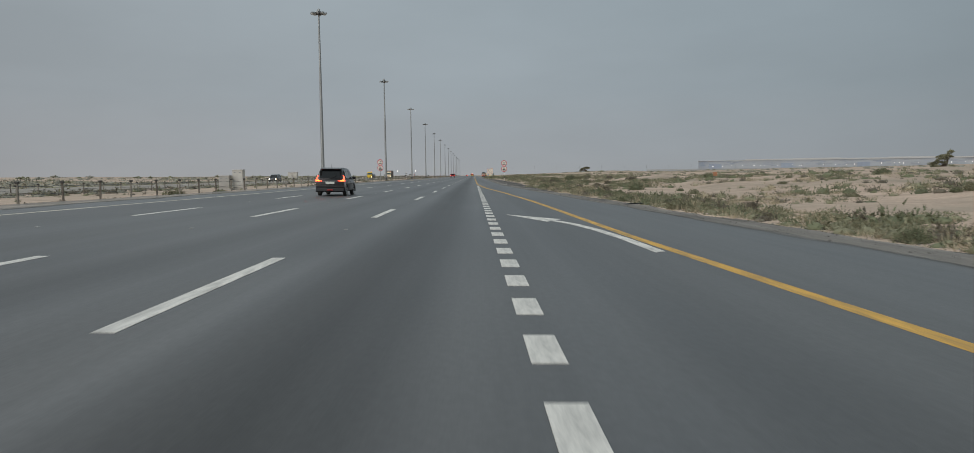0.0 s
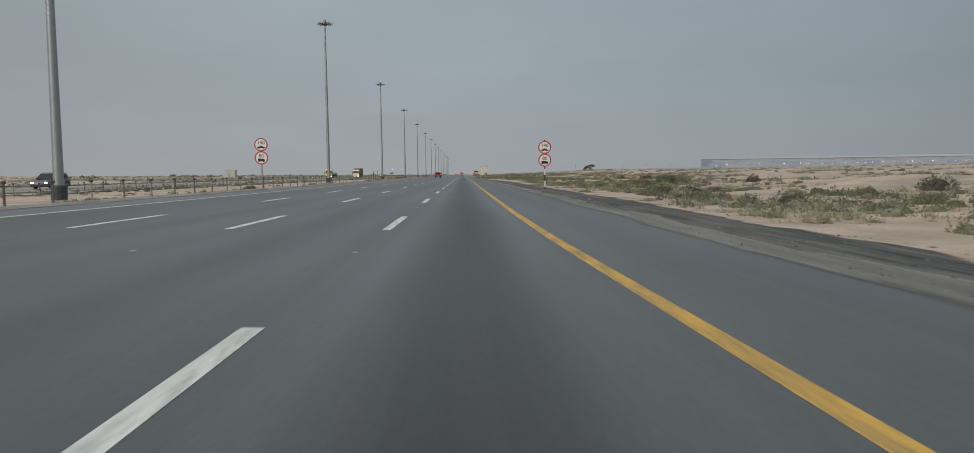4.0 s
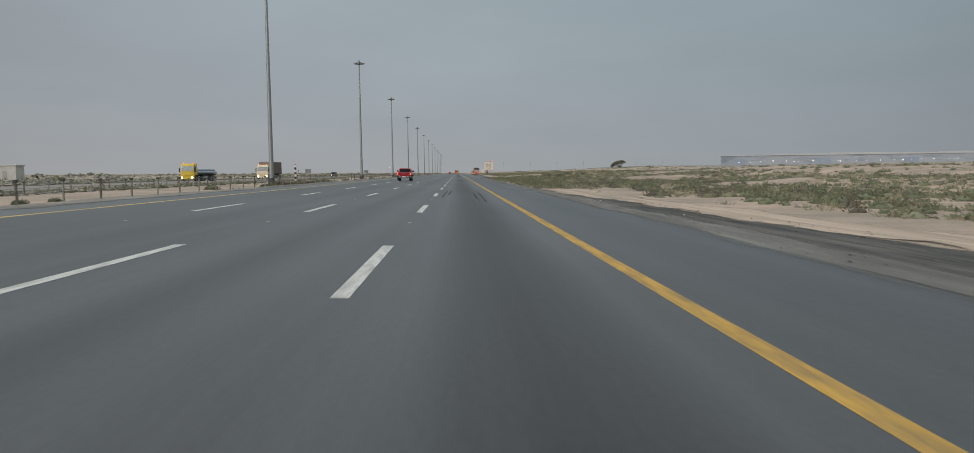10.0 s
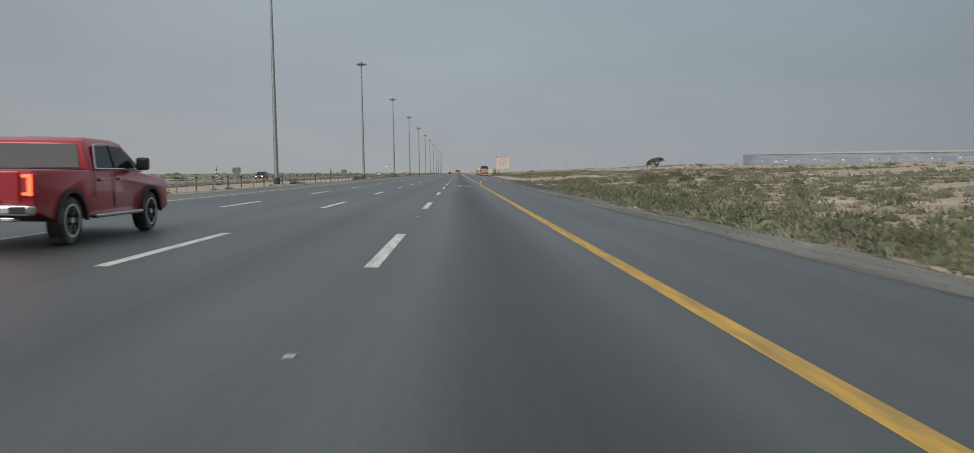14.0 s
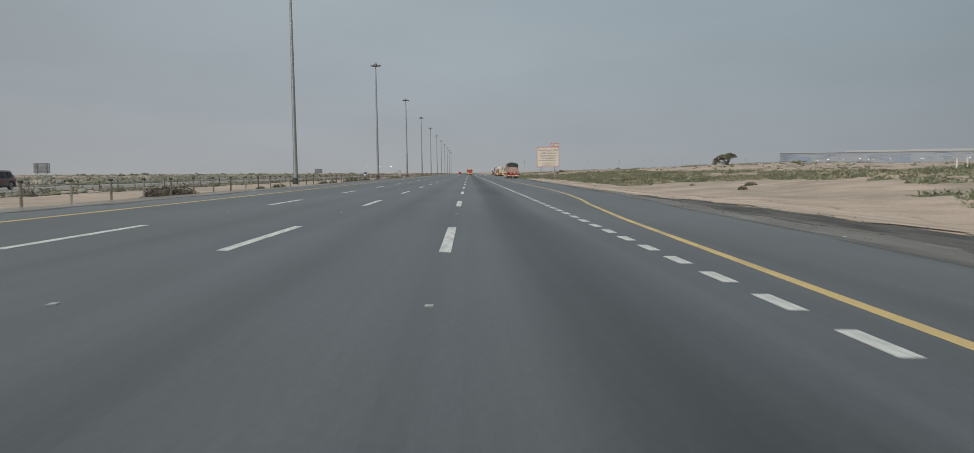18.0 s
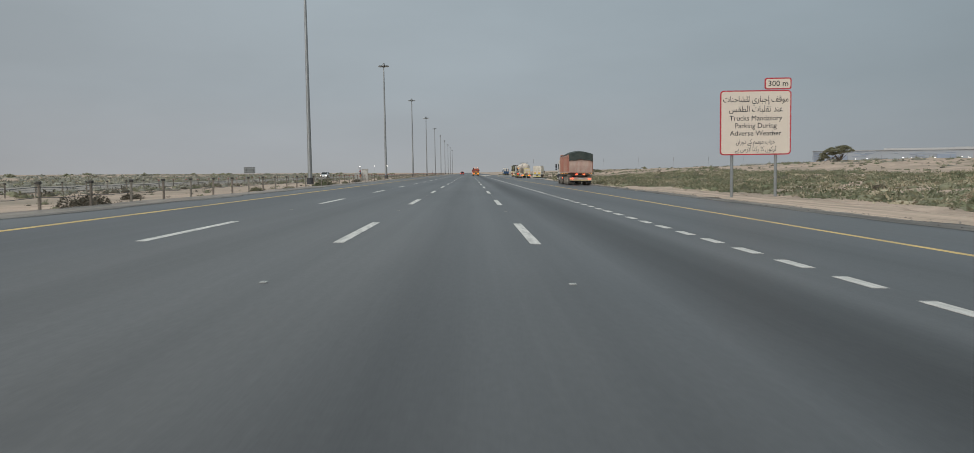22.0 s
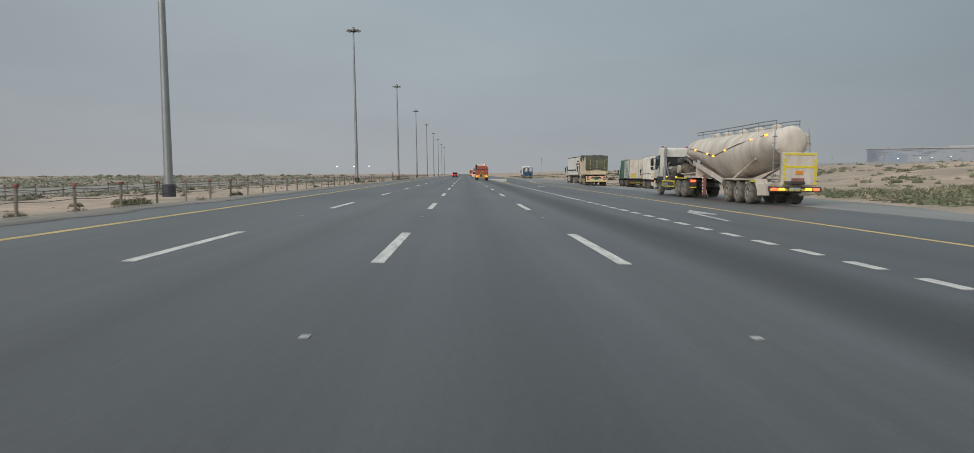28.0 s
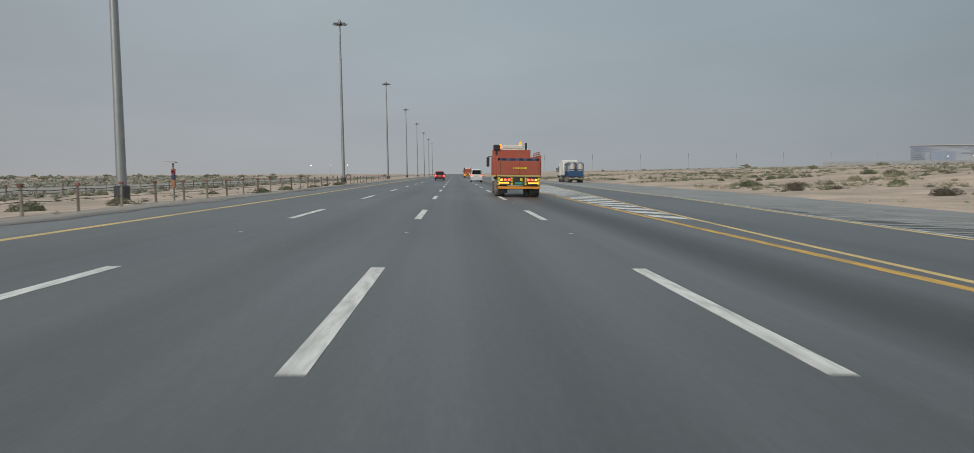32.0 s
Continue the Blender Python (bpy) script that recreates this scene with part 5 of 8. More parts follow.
def tipper_lorry(m, paint, cab_paint, tarpm, label, lit, tail_paint, tarp_back, bed_top=3.42, chassis="chassis", tape="reflect_yellow", hump=0.42, rim="rim_dirty", L=10.3, ribs=13):
    top = thing("tipper_lorry", m, label, "lorry", "lorries by the road")
    z0 = 1.44
    x0, x1 = -1.27, 1.27
    box("tipper_floor", x0, x1, 0.05, L, z0 - 0.12, z0 + 0.02, paint, top, 0.02)
    for s in (-1, 1):
        wall = part("side_wall", prism([(0.0, z0), (0.12, bed_top), (L, bed_top - 0.12), (L, z0)], s * 1.27 - 0.04, s * 1.27 + 0.04, 0.01), M[paint], top)
        rail = box("top_rail", s * 1.30 - 0.05, s * 1.30 + 0.05, 0.0, L, bed_top - 0.28, bed_top - 0.12, paint, wall, 0.02)
        box("bottom_rail", s * 1.30 - 0.05, s * 1.30 + 0.05, 0.0, L, z0 - 0.10, z0 + 0.06, tail_paint, wall, 0.02, "dusty pale bottom rail")
        for k in range(ribs):
            y = 0.25 + (L - 0.5) * k / (ribs - 1)
            box("rib", s * 1.33 - 0.06, s * 1.33 + 0.06, y - 0.085, y + 0.085, z0 + 0.06, bed_top - 0.28, paint, wall, 0.015)
        box("corner_post", s * 1.31 - 0.05, s * 1.31 + 0.05, 0.0, 0.34, z0, bed_top - 0.02, paint, wall, 0.02)
        for k in range(4):
            box("corner_bar", s * 1.33 - 0.06, s * 1.33 + 0.06, 0.36, 0.86, z0 + 0.42 + 0.36 * k, z0 + 0.47 + 0.36 * k, paint, wall, 0.01)
        if not ribs:
            for k, y in enumerate((2.7, 4.6, 6.5, 8.9)):
                for j in range(7):
                    if (j * 5 + k * 3) % 7 != 2:
                        box("reflective_tape", s * 1.317 - 0.01, s * 1.317 + 0.01, y - 0.07, y + 0.07, z0 + 0.42 + 0.15 * j, z0 + 0.52 + 0.15 * j, "reflect_dull", wall, 0.0, "worn yellow reflective block")
            for y in (1.9, 4.0, 6.0, 8.0, 10.0):
                box("tie_hook", s * 1.36 - 0.02, s * 1.36 + 0.02, y - 0.05, y + 0.05, bed_top - 0.42, bed_top - 0.30, "chassis", wall, 0.01)
        for k in range(5):
            lamp(wall, s * 1.33, 0.8 + k * 2.0, z0 - 0.16, 0.05, 0.07, "amber" if lit else "lens_amber", "amber side marker")
    box("front_wall", x0, x1, L - 0.08, L, z0, bed_top + 0.15, paint, top, 0.02)
    gate = part("tailgate", prism([(-0.06, z0 - 0.05), (-0.12, z0 + 0.75), (0.0, z0 + 1.42), (0.08, z0 + 1.42), (0.06, z0 - 0.05)], x0, x1, 0.015), M[tail_paint], top, "dusty tailgate with upright ribs")
    for k in range(5):
        x = -1.05 + 0.525 * k
        part("gate_rib", prism([(-0.10, z0), (-0.17, z0 + 0.75), (-0.07, z0 + 1.38), (-0.02, z0 + 1.38), (-0.05, z0)], x - 0.06, x + 0.06), M[tail_paint], gate)
    part("tarpaulin", heap(x0 - 0.07, x1 + 0.07, 0.0, L, bed_top + 0.02, hump, 0.34 if lit else 0.0, 7), M[tarpm], top, "dark net tarpaulin humped over the load", True)
    bm = bmesh.new()
    n = 14
    hi, lo = [], []
    for k in range(n + 1):
        u = k / n
        x = x0 - 0.05 + (x1 - x0 + 0.10) * u
        hi.append(bm.verts.new((x, -0.02 - (0.10 if tarp_back else 0.03) - 0.05 * math.sin(u * 19), bed_top + 0.03 + hump * (0.60 if lit else 0.72) * math.sin(math.pi * u) ** 0.8 + (0.05 * math.sin(u * 21) if not lit else 0))))
        lo.append(bm.verts.new((x, -0.19 - (0.09 if tarp_back else 0.02) - 0.03 * math.sin(u * 23 + 1), z0 + (1.22 if not tarp_back else 0.42) + 0.22 * math.sin(math.pi * u) + 0.05 * math.sin(u * 17))))
    for k in range(n):
        bm.faces.new((lo[k], lo[k + 1], hi[k + 1], hi[k]))
    ext = bmesh.ops.extrude_face_region(bm, geom=list(bm.faces))
    for v in [g for g in ext["geom"] if isinstance(g, bmesh.types.BMVert)]:
        v.co.y += 0.03
    bmesh.ops.recalc_face_normals(bm, faces=bm.faces)
    flap = part("tarpaulin_flap", bm, M["tarp_grey" if tarp_back else tarpm], top, "tarpaulin hanging over the tailgate", True)
    if tarp_back:
        for xx in (-0.75, 0.05, 0.95):
            for k in range(8):
                box("reflective_tape", xx - 0.07, xx + 0.07, -0.335, -0.32, z0 + 0.62 + k * 0.13, z0 + 0.69 + k * 0.13, "reflect_dull", flap, 0.0, "dull yellow reflective block")
        part("flap_hem", tube([(x0, -0.29, z0 + 0.46), (0, -0.30, z0 + 0.62), (x1, -0.29, z0 + 0.46)], 0.05, 6), M["tarp"], flap)
    if tarp_back:
        for s in (-1, 1):
            bm = bmesh.new()
            n = 60
            hi, lo = [], []
            for k in range(n + 1):
                v = k / n
                hang = 0.10 + 0.52 * (1 - abs(math.sin(math.pi * 2.7 * v + 0.35))) ** 1.5
                zt = bed_top + 0.03 - 0.12 * v
                hi.append(bm.verts.new((s * 1.33, L * v, zt)))
                lo.append(bm.verts.new((s * (1.365 + 0.012 * math.sin(v * 70)), L * v, zt - hang)))
            for k in range(n):
                bm.faces.new((lo[k], lo[k + 1], hi[k + 1], hi[k]))
            ext = bmesh.ops.extrude_face_region(bm, geom=list(bm.faces))
            for vv in [g for g in ext["geom"] if isinstance(g, bmesh.types.BMVert)]:
                vv.co.x += s * 0.015
            bmesh.ops.recalc_face_normals(bm, faces=bm.faces)
            part("tarpaulin_skirt", bm, M[tarpm], top, "tarpaulin edge hanging in scallops", True)
        part("front_sheet", bx(bmesh.new(), -1.25, 1.25, L + 0.02, L + 0.07, 1.35, bed_top + 0.35, 0.02), M["tarp"], top, "dark sheet behind the cab")
    frame_rails(top, 0.3, L + 1.2, 0.98, 1.30, chassis)
    for k in range(3):
        axle(top, 1.55 + 1.42 * k, 0.53, 1.12, rim=rim)
    for s in (-1, 1):
        part("mudguard", prism([(0.80, 0.95), (1.0, 1.15), (4.8, 1.15), (5.1, 0.95), (5.06, 0.95), (4.78, 1.11), (1.02, 1.11), (0.84, 0.95)], s * 1.12 - 0.28, s * 1.12 + 0.28), M[chassis], top)
        part("landing_leg", bx(bmesh.new(), s * 0.7 - 0.07, s * 0.7 + 0.07, 6.4, 6.55, 0.25, 1.0), M[chassis], top)
    if not lit:
        beam = box("tail_beam", -1.2, 1.2, -0.05, 0.25, 0.90, 1.16, tail_paint, top, 0.02, "cream beam with four lamps")
        for xx in (-0.95, -0.45, 0.45, 0.95):
            lamp(beam, xx, -0.05, 1.03, 0.26, 0.15, "lens_red")
        box("tail_panel", 1.0, 1.2, -0.16, -0.1, z0 - 0.05, bed_top - 0.9, tail_paint, top, 0.02)
    bar = rear_guard(top, -0.1, tail_paint, tape, "plate_green" if not lit else "plate", 0.48, 0.86, "tail" if lit else "lens_red")
    for s in (-1, 1):
        lamp(top, s * 0.40, 0.25, 1.20, 0.24, 0.13, "tail" if lit else "lens_red")
        part("mud_flap", bx(bmesh.new(), s * 0.9 - 0.28, s * 0.9 + 0.28, 0.1, 0.13, 0.28, 0.9), M["plastic"], top)
    tractor(top, L + 4.1 if lit else L + 4.3, cab_paint, 3.0 if lit else 3.45, 6.75 if lit else 6.45, 2 if lit else 1, sleeper=not lit, beacons="beacon" if lit else "", skirt="" if lit else "taped", tape="rim_beige" if lit else False)
    lamp(top, -1.25, L - 2.6, 0.78, 0.10, 0.12, "tail" if lit else "reflect_orange")
    return top


def box_lorry(m, label, side, rear, cab_paint, chassis, stripe, H=3.62, L=13.6, z0=1.18, cab_roof=3.45, fringe="stripe_black"):
    top = thing("box_lorry", m, label, "lorry", "lorries by the road")
    x0, x1 = -1.275, 1.275
    body = box("trailer_body", x0, x1, 0.04, L, z0, H, side, top, 0.03)
    box("roof_trim", x0 - 0.012, x1 + 0.012, 0.0, L + 0.01, H - 0.09, H + 0.03, fringe, body, 0.01, "dark roof trim")
    for s in (-1, 1):
        sx = s * 1.28
        box("bottom_rail", sx - 0.02, sx + 0.02, 0.0, L, z0 - 0.10, z0 + 0.05, "chassis", body, 0.01)
        if stripe == "racing":
            w = lambda y0, y1, za, zb, mt: box("stripe", sx - 0.012, sx + 0.012, y0, y1, za, zb, mt, body, 0.0, "painted stripe on the side")
            w(6.0, L - 0.1, z0 + 0.62, z0 + 0.86, "stripe_black")
            for k in range(4):
                w(4.35 + 0.42 * k, 4.35 + 0.42 * k + 0.36, z0 + 0.62, z0 + 0.86, "stripe_grey" if k == 3 else "stripe_black")
                w(0.42 + 0.56 * k, 0.42 + 0.56 * k + 0.46, H - 1.22, H - 0.98, "stripe_red" if k < 3 else "stripe_black")
                w(0.75 + 0.56 * k, 0.75 + 0.56 * k + 0.46, H - 0.80, H - 0.58, "stripe_black")
            w(2.75, 3.7, H - 1.22, H - 0.98, "stripe_black")
            part("stripe", prism([(4.35, z0 + 0.62), (4.15, z0 + 0.62), (3.45, H - 0.98), (3.7, H - 0.98)], sx - 0.012, sx + 0.012), M["stripe_black"], body, "slanted dark stripe")
            part("stripe", prism([(0.03, z0 + 0.06), (1.55, z0 + 0.06), (0.10, z0 + 0.95), (0.03, z0 + 0.95)], sx - 0.012, sx + 0.012), M["chassis_red"], body, "dull red corner patch")
        elif stripe == "blue":
            box("stripe", sx - 0.012, sx + 0.012, 0.05, L, z0 + 0.62, z0 + 0.74, "stripe_blue", body, 0.0, "thin dark blue stripe")
            for k in range(26):
                y = 0.3 + k * 0.52
                part("curtain_fold", moved(lathe([(z0 + 0.06, 0.022), (H - 0.1, 0.022)], "Z", 6), x=sx, y=y), M[side], body)
        elif stripe == "green":
            for k in range(4):
                part("stripe", prism([(1.1 + 1.7 * k, z0 + 0.1), (2.0 + 1.7 * k, z0 + 0.1), (1.55 + 1.7 * k, H - 0.2), (0.65 + 1.7 * k, H - 0.2)], sx - 0.012, sx + 0.012), M["box_white"], body, "white slanted stripe")
    for s in (-1, 1):
        dr = box("rear_door", (0.015 if s > 0 else x0 + 0.03), (x1 - 0.03 if s > 0 else -0.015), 0.0, 0.055, z0 + 0.05, H - 0.10, rear, top, 0.012, "white rear door")
        for xx in (0.22, 0.36):
            part("lock_rod", moved(lathe([(z0 + 0.08, 0.018), (H - 0.14, 0.018)], "Z", 6), x=s * xx, y=-0.02), M[rear], dr)
        for k in range(4):
            z = z0 + 0.35 + k * (H - z0 - 0.7) / 3
            box("hinge", s * 1.22 - 0.08, s * 1.22 + 0.08, -0.015, 0.02, z - 0.05, z + 0.05, "steel", dr, 0.005)
            if stripe == "blue":
                box("door_ridge", s * 0.64 - 0.58, s * 0.64 + 0.58, -0.008, 0.01, z + 0.25, z + 0.28, "steel", dr, 0.0)
        box("reflective_plate", s * 0.70 - 0.34, s * 0.70 + 0.34, -0.012, 0.0, z0 + 0.20, z0 + 0.52, "reflect_yellow", dr, 0.0, "yellow reflective plate")
        box("reflective_plate", s * 0.70 - 0.38, s * 0.70 + 0.38, -0.012, 0.0, z0 + 0.60, z0 + 0.72, "reflect_orange", dr, 0.0, "orange reflective strip")
        part("mud_flap", bx(bmesh.new(), s * 0.85 - 0.32, s * 0.85 + 0.32, 0.4, 0.43, 0.22, 0.8), M["plastic"], top)
    if stripe == "blue":
        box("warning_plate", -0.2, 0.2, -0.12, -0.105, 0.78, 1.0, "reflect_orange", top, 0.0, "orange warning plate")
        part("rubber_skirt", bx(bmesh.new(), -1.25, 1.25, 0.02, 0.05, 0.18, 0.50), M["plastic"], top)
    frame_rails(top, 0.2, L - 0.2, 0.85, z0 - 0.05, chassis)
    for k in range(3):
        axle(top, 2.8 + 1.36 * k, 0.50, 1.12, dual=False)
    for s in (-1, 1):
        box("pallet_box", s * 1.0 - 0.2, s * 1.0 + 0.2, 6.9, 8.2, 0.42, 0.98, chassis, top, 0.02)
        box("side_guard", s * 1.2 - 0.02, s * 1.2 + 0.02, 0.7, 2.2, 0.55, 0.66, chassis, top, 0.01)
        box("side_guard", s * 1.2 - 0.02, s * 1.2 + 0.02, 0.7, 2.2, 0.80, 0.91, chassis, top, 0.01)
        part("landing_leg", bx(bmesh.new(), s * 0.7 - 0.06, s * 0.7 + 0.06, 10.0, 10.14, 0.2, 0.9), M[chassis], top)
    rear_guard(top, -0.02, chassis if stripe != "blue" else "box_white", "reflect_yellow", "plate_green", 0.55, 0.98, "lens_red")
    tractor(top, L + 2.7, cab_paint, cab_roof - 0.45, 6.05, 1, skirt="plain", fairing=True)
    return top


def bulk_tanker(m, label):
    """A cement tanker: a vee-bellied vessel, walkway, ladders and a three-axle bogie."""
    top = thing("bulk_tanker", m, label, "lorry", "lorries by the road")
    L = 13.3
    # rings of the vessel: y, centre z, radius up, radius down
    prof = [(0.42, 2.93, 0.42, 0.42), (0.50, 2.93, 0.66, 0.66), (0.9, 2.92, 0.72, 0.74), (2.0, 2.82, 0.84, 1.0), (3.6, 2.70, 0.96, 1.16), (5.4, 2.62, 1.02, 1.34), (7.4, 2.58, 1.05, 1.62), (8.6, 2.58, 1.05, 1.50), (10.0, 2.62, 1.01, 1.12),
            (11.4, 2.68, 0.97, 0.85), (12.6, 2.72, 0.93, 0.62), (13.6, 2.76, 0.88, 0.44), (13.82, 2.76, 0.72, 0.33), (13.92, 2.76, 0.30, 0.14)]
    prof = [(y * 0.95, zc - 0.05, up, dn * 0.97) for y, zc, up, dn in prof]
    bm = bmesh.new()
    segs = 32
    rings = []
    for y, zc, up, dn in prof:
        ring = []
        for k in range(segs):
            a = 2 * math.pi * k / segs
            s = math.sin(a)
            wx = 1.2 * min(1.0, (up + 0.12))
            ring.append(bm.verts.new((math.cos(a) * wx * (1 if s > 0 else 1 - 0.25 * s * s), y, zc + s * (up if s > 0 else dn))))
        rings.append(ring)
    for a, b in zip(rings, rings[1:]):
        for k in range(segs):
            bm.faces.new((a[k], a[(k + 1) % segs], b[(k + 1) % segs], b[k]))
    bm.faces.new(rings[0])
    bm.faces.new(rings[-1])
    bmesh.ops.recalc_face_normals(bm, faces=bm.faces)
    tankp = part("tank", bm, M["tank"], top, "dusty off-white vessel with a vee belly", True)
    part("end_dome", moved(lathe([(-0.16, 0.30), (-0.14, 0.52), (-0.02, 0.68), (0.1, 0.72), (0.3, 0.72)], "Y", 28), y=0.35, z=2.93), M["tank"], tankp, "round dished end", True)
    for y in (2.2, 4.4, 6.6, 8.9, 11.0):
        up = np.interp(y, [p[0] for p in prof], [p[1] + p[2] for p in prof])
        part("hatch", moved(lathe([(0, 0.28), (0.14, 0.28), (0.18, 0.22), (0.26, 0.12)], "Z", 14), y=y, z=float(up) - 0.04), M["tank"], tankp, smooth=True)
    for s in (-1, 1):
        walk_z = [(y, float(np.interp(y, [p[0] for p in prof], [p[1] + p[2] for p in prof]))) for y in np.linspace(0.9, 12.9, 12)]
        part("walkway_rail", tube([(s * 0.55, y, z + 0.32) for y, z in walk_z], 0.028), M["steel"], tankp)
        part("walkway_rail", tube([(s * 0.55, y, z + 0.16) for y, z in walk_z], 0.02), M["steel"], tankp)
        for y, z in walk_z[::2]:
            part("rail_post", tube([(s * 0.55, y, z - 0.15), (s * 0.55, y, z + 0.32)], 0.02), M["steel"], tankp)
        # lamp strip that dips over the belly
        dip = [(1.2, 3.25), (4.2, 2.92), (7.8, 2.40), (9.9, 2.68), (12.3, 2.94)]
        pts = []
        for y, z in dip:
            up = np.interp(y, [p[0] for p in prof], [p[2] for p in prof])
            zc = np.interp(y, [p[0] for p in prof], [p[1] for p in prof])
            c = math.sqrt(max(0.05, 1 - ((z - zc) / up) ** 2))
            pts.append((s * (1.2 * min(1.0, up + 0.12) * c + 0.03), y, z))
        part("cable_strip", tube(pts, 0.02, 5), M["dark_steel"], tankp)
        for k, (x, y, z) in enumerate(pts[:1] + [tuple((Vector(a) + Vector(b)) / 2) for a, b in zip(pts, pts[1:])] + pts[2:3]):
            box("marker_lamp", x - 0.04, x + 0.04, y - 0.11, y + 0.11, z - 0.05, z + 0.05, "amber", tankp, 0.01, "lit amber marker lamp")
        part("strut", tube([(s * 0.78, 5.9, 1.15), (s * 0.95, 2.3, 2.15)], 0.05), M["tank"], top)
        part("neck_beam", prism([(6.7, 0.82), (6.7, 1.08), (12.5, 2.22), (12.5, 1.98)], s * 0.85 - 0.06, s * 0.85 + 0.06, 0.01), M["tank"], top, "sloping pale beam under the vessel")
        part("landing_leg", bx(bmesh.new(), s * 0.8 - 0.09, s * 0.8 + 0.09, 10.5, 10.68, 0.22, 1.35), M["chassis_red"], top)
        for k in range(5):
            box("leg_mark", s * 0.895 - 0.008, s * 0.895 + 0.008, 10.5, 10.68, 0.35 + 0.2 * k, 0.45 + 0.2 * k, "box_white", top.children[-1], 0.0)
        box("leg_foot", s * 0.8 - 0.14, s * 0.8 + 0.14, 10.42, 10.76, 0.16, 0.22, "chassis", top, 0.01)
        bmg = prism([(1.15, 0.70), (1.4, 1.2), (5.9, 1.2), (6.25, 0.8), (6.19, 0.8), (5.86, 1.14), (1.5, 1.14), (1.22, 0.70)], s * 1.0 - 0.28, s * 1.0 + 0.28)
        guard = part("mudguard", bmg, M["tank"], top)
        box("guard_flap", s * 1.0 - 0.28, s * 1.0 + 0.28, 1.08, 1.16, 0.42, 0.98, "tank", guard, 0.01)
        box("reflective_tape", s * 1.285 - 0.008, s * 1.285 + 0.008, 1.3, 2.1, 1.05, 1.12, "reflect_yellow", guard, 0.0, "yellow reflective strip")
        # ladder
        for dx in (-0.17, 0.17):
            part("ladder_rail", tube([(s * 0.75 + dx, 0.30, 0.9), (s * 0.62 + dx, 0.45, 3.5)], 0.02), M["steel"], top)
        for k in range(8):
            z = 1.05 + k * 0.3
            part("rung", tube([(s * 0.74 - 0.17, 0.31 + k * 0.018, z), (s * 0.74 + 0.17, 0.31 + k * 0.018, z)], 0.014, 5), M["steel"], top)
    back = box("rear_panel", -0.5, 1.1, 0.15, 0.45, 0.9, 2.42, "tank", top, 0.03, "off-white rear skirt panel")
    for z in (1.72, 2.30):
        box("reflective_tape", -0.45, 1.05, 0.128, 0.148, z, z + 0.08, "reflect_yellow", back, 0.0, "yellow reflective strip")
    box("warning_plate", 0.1, 0.45, 0.13, 0.148, 1.42, 1.58, "reflect_orange", back, 0.0, "orange warning plate")
    for xx in (-0.42, 1.02):
        for k in range(6):
            box("reflective_tape", xx - 0.07, xx + 0.07, 0.128, 0.148, 0.95 + k * 0.21, 0.95 + k * 0.21 + 0.13, "reflect_yellow", back, 0.0, "yellow reflective block")
    part("outlet_cover", bx(bmesh.new(), -0.1, 0.5, 0.10, 0.15, 0.95, 1.25, 0.03), M["chassis_red"], back)
    frame_rails(top, 0.2, 7.0, 0.75, 1.05, "tank")
    part("coupling_plate", bx(bmesh.new(), -0.85, 0.85, 11.4, 14.6, 1.18, 1.32, 0.02), M["tank"], top)
    box("support_frame", -0.8, 0.8, 11.9, 12.3, 1.3, 2.0, "tank", top, 0.02)
    for k in range(3):
        axle(top, 2.3 + 1.48 * k, 0.53, 1.1, rim="rim_beige")
    bar = rear_guard(top, -0.02, "chassis", "reflect_yellow", "plate", 0.62, 0.86, "tail")
    for s in (-1, 1):
        lamp(bar, s * 0.62, -0.08, 0.74, 0.28, 0.12, "amber")
    part("discharge_pipe", tube([(0.2, 7.5, 1.0), (0.2, 4.0, 0.6), (0.5, 0.5, 0.62)], 0.08, 8), M["chassis"], top)
    blower = part("blower", moved(lathe([(14.5, 0.20), (14.55, 0.34), (15.2, 0.36), (15.25, 0.42), (15.35, 0.42), (15.4, 0.30), (16.1, 0.27), (16.2, 0.15)], "Y", 18), x=-0.55, z=1.72), M["greasy"], top, "greasy blower unit behind the cab", True)
    part("blower_cap", moved(lathe([(-0.12, 0.26), (0.0, 0.28), (0.1, 0.2), (0.2, 0.08)], "X", 14), x=-1.0, y=15.0, z=1.72), M["rim_beige"], blower, smooth=True)
    for k, (xx, yy, zz, w, d, h) in enumerate(((-0.6, 16.2, 1.35, 0.4, 0.5, 0.3), (0.3, 15.6, 1.5, 0.5, 0.8, 0.5), (-0.3, 14.3, 1.5, 0.4, 0.3, 0.35), (-0.75, 15.6, 2.25, 0.2, 0.35, 0.16), (-0.2, 15.2, 2.3, 0.3, 0.3, 0.2), (0.6, 14.6, 1.8, 0.3, 0.4, 0.6))):
        part("machine_block", bx(bmesh.new(), xx - w, xx + w, yy - d, yy + d, zz - h, zz + h, 0.05), M["greasy" if k % 3 else "chassis"], top)
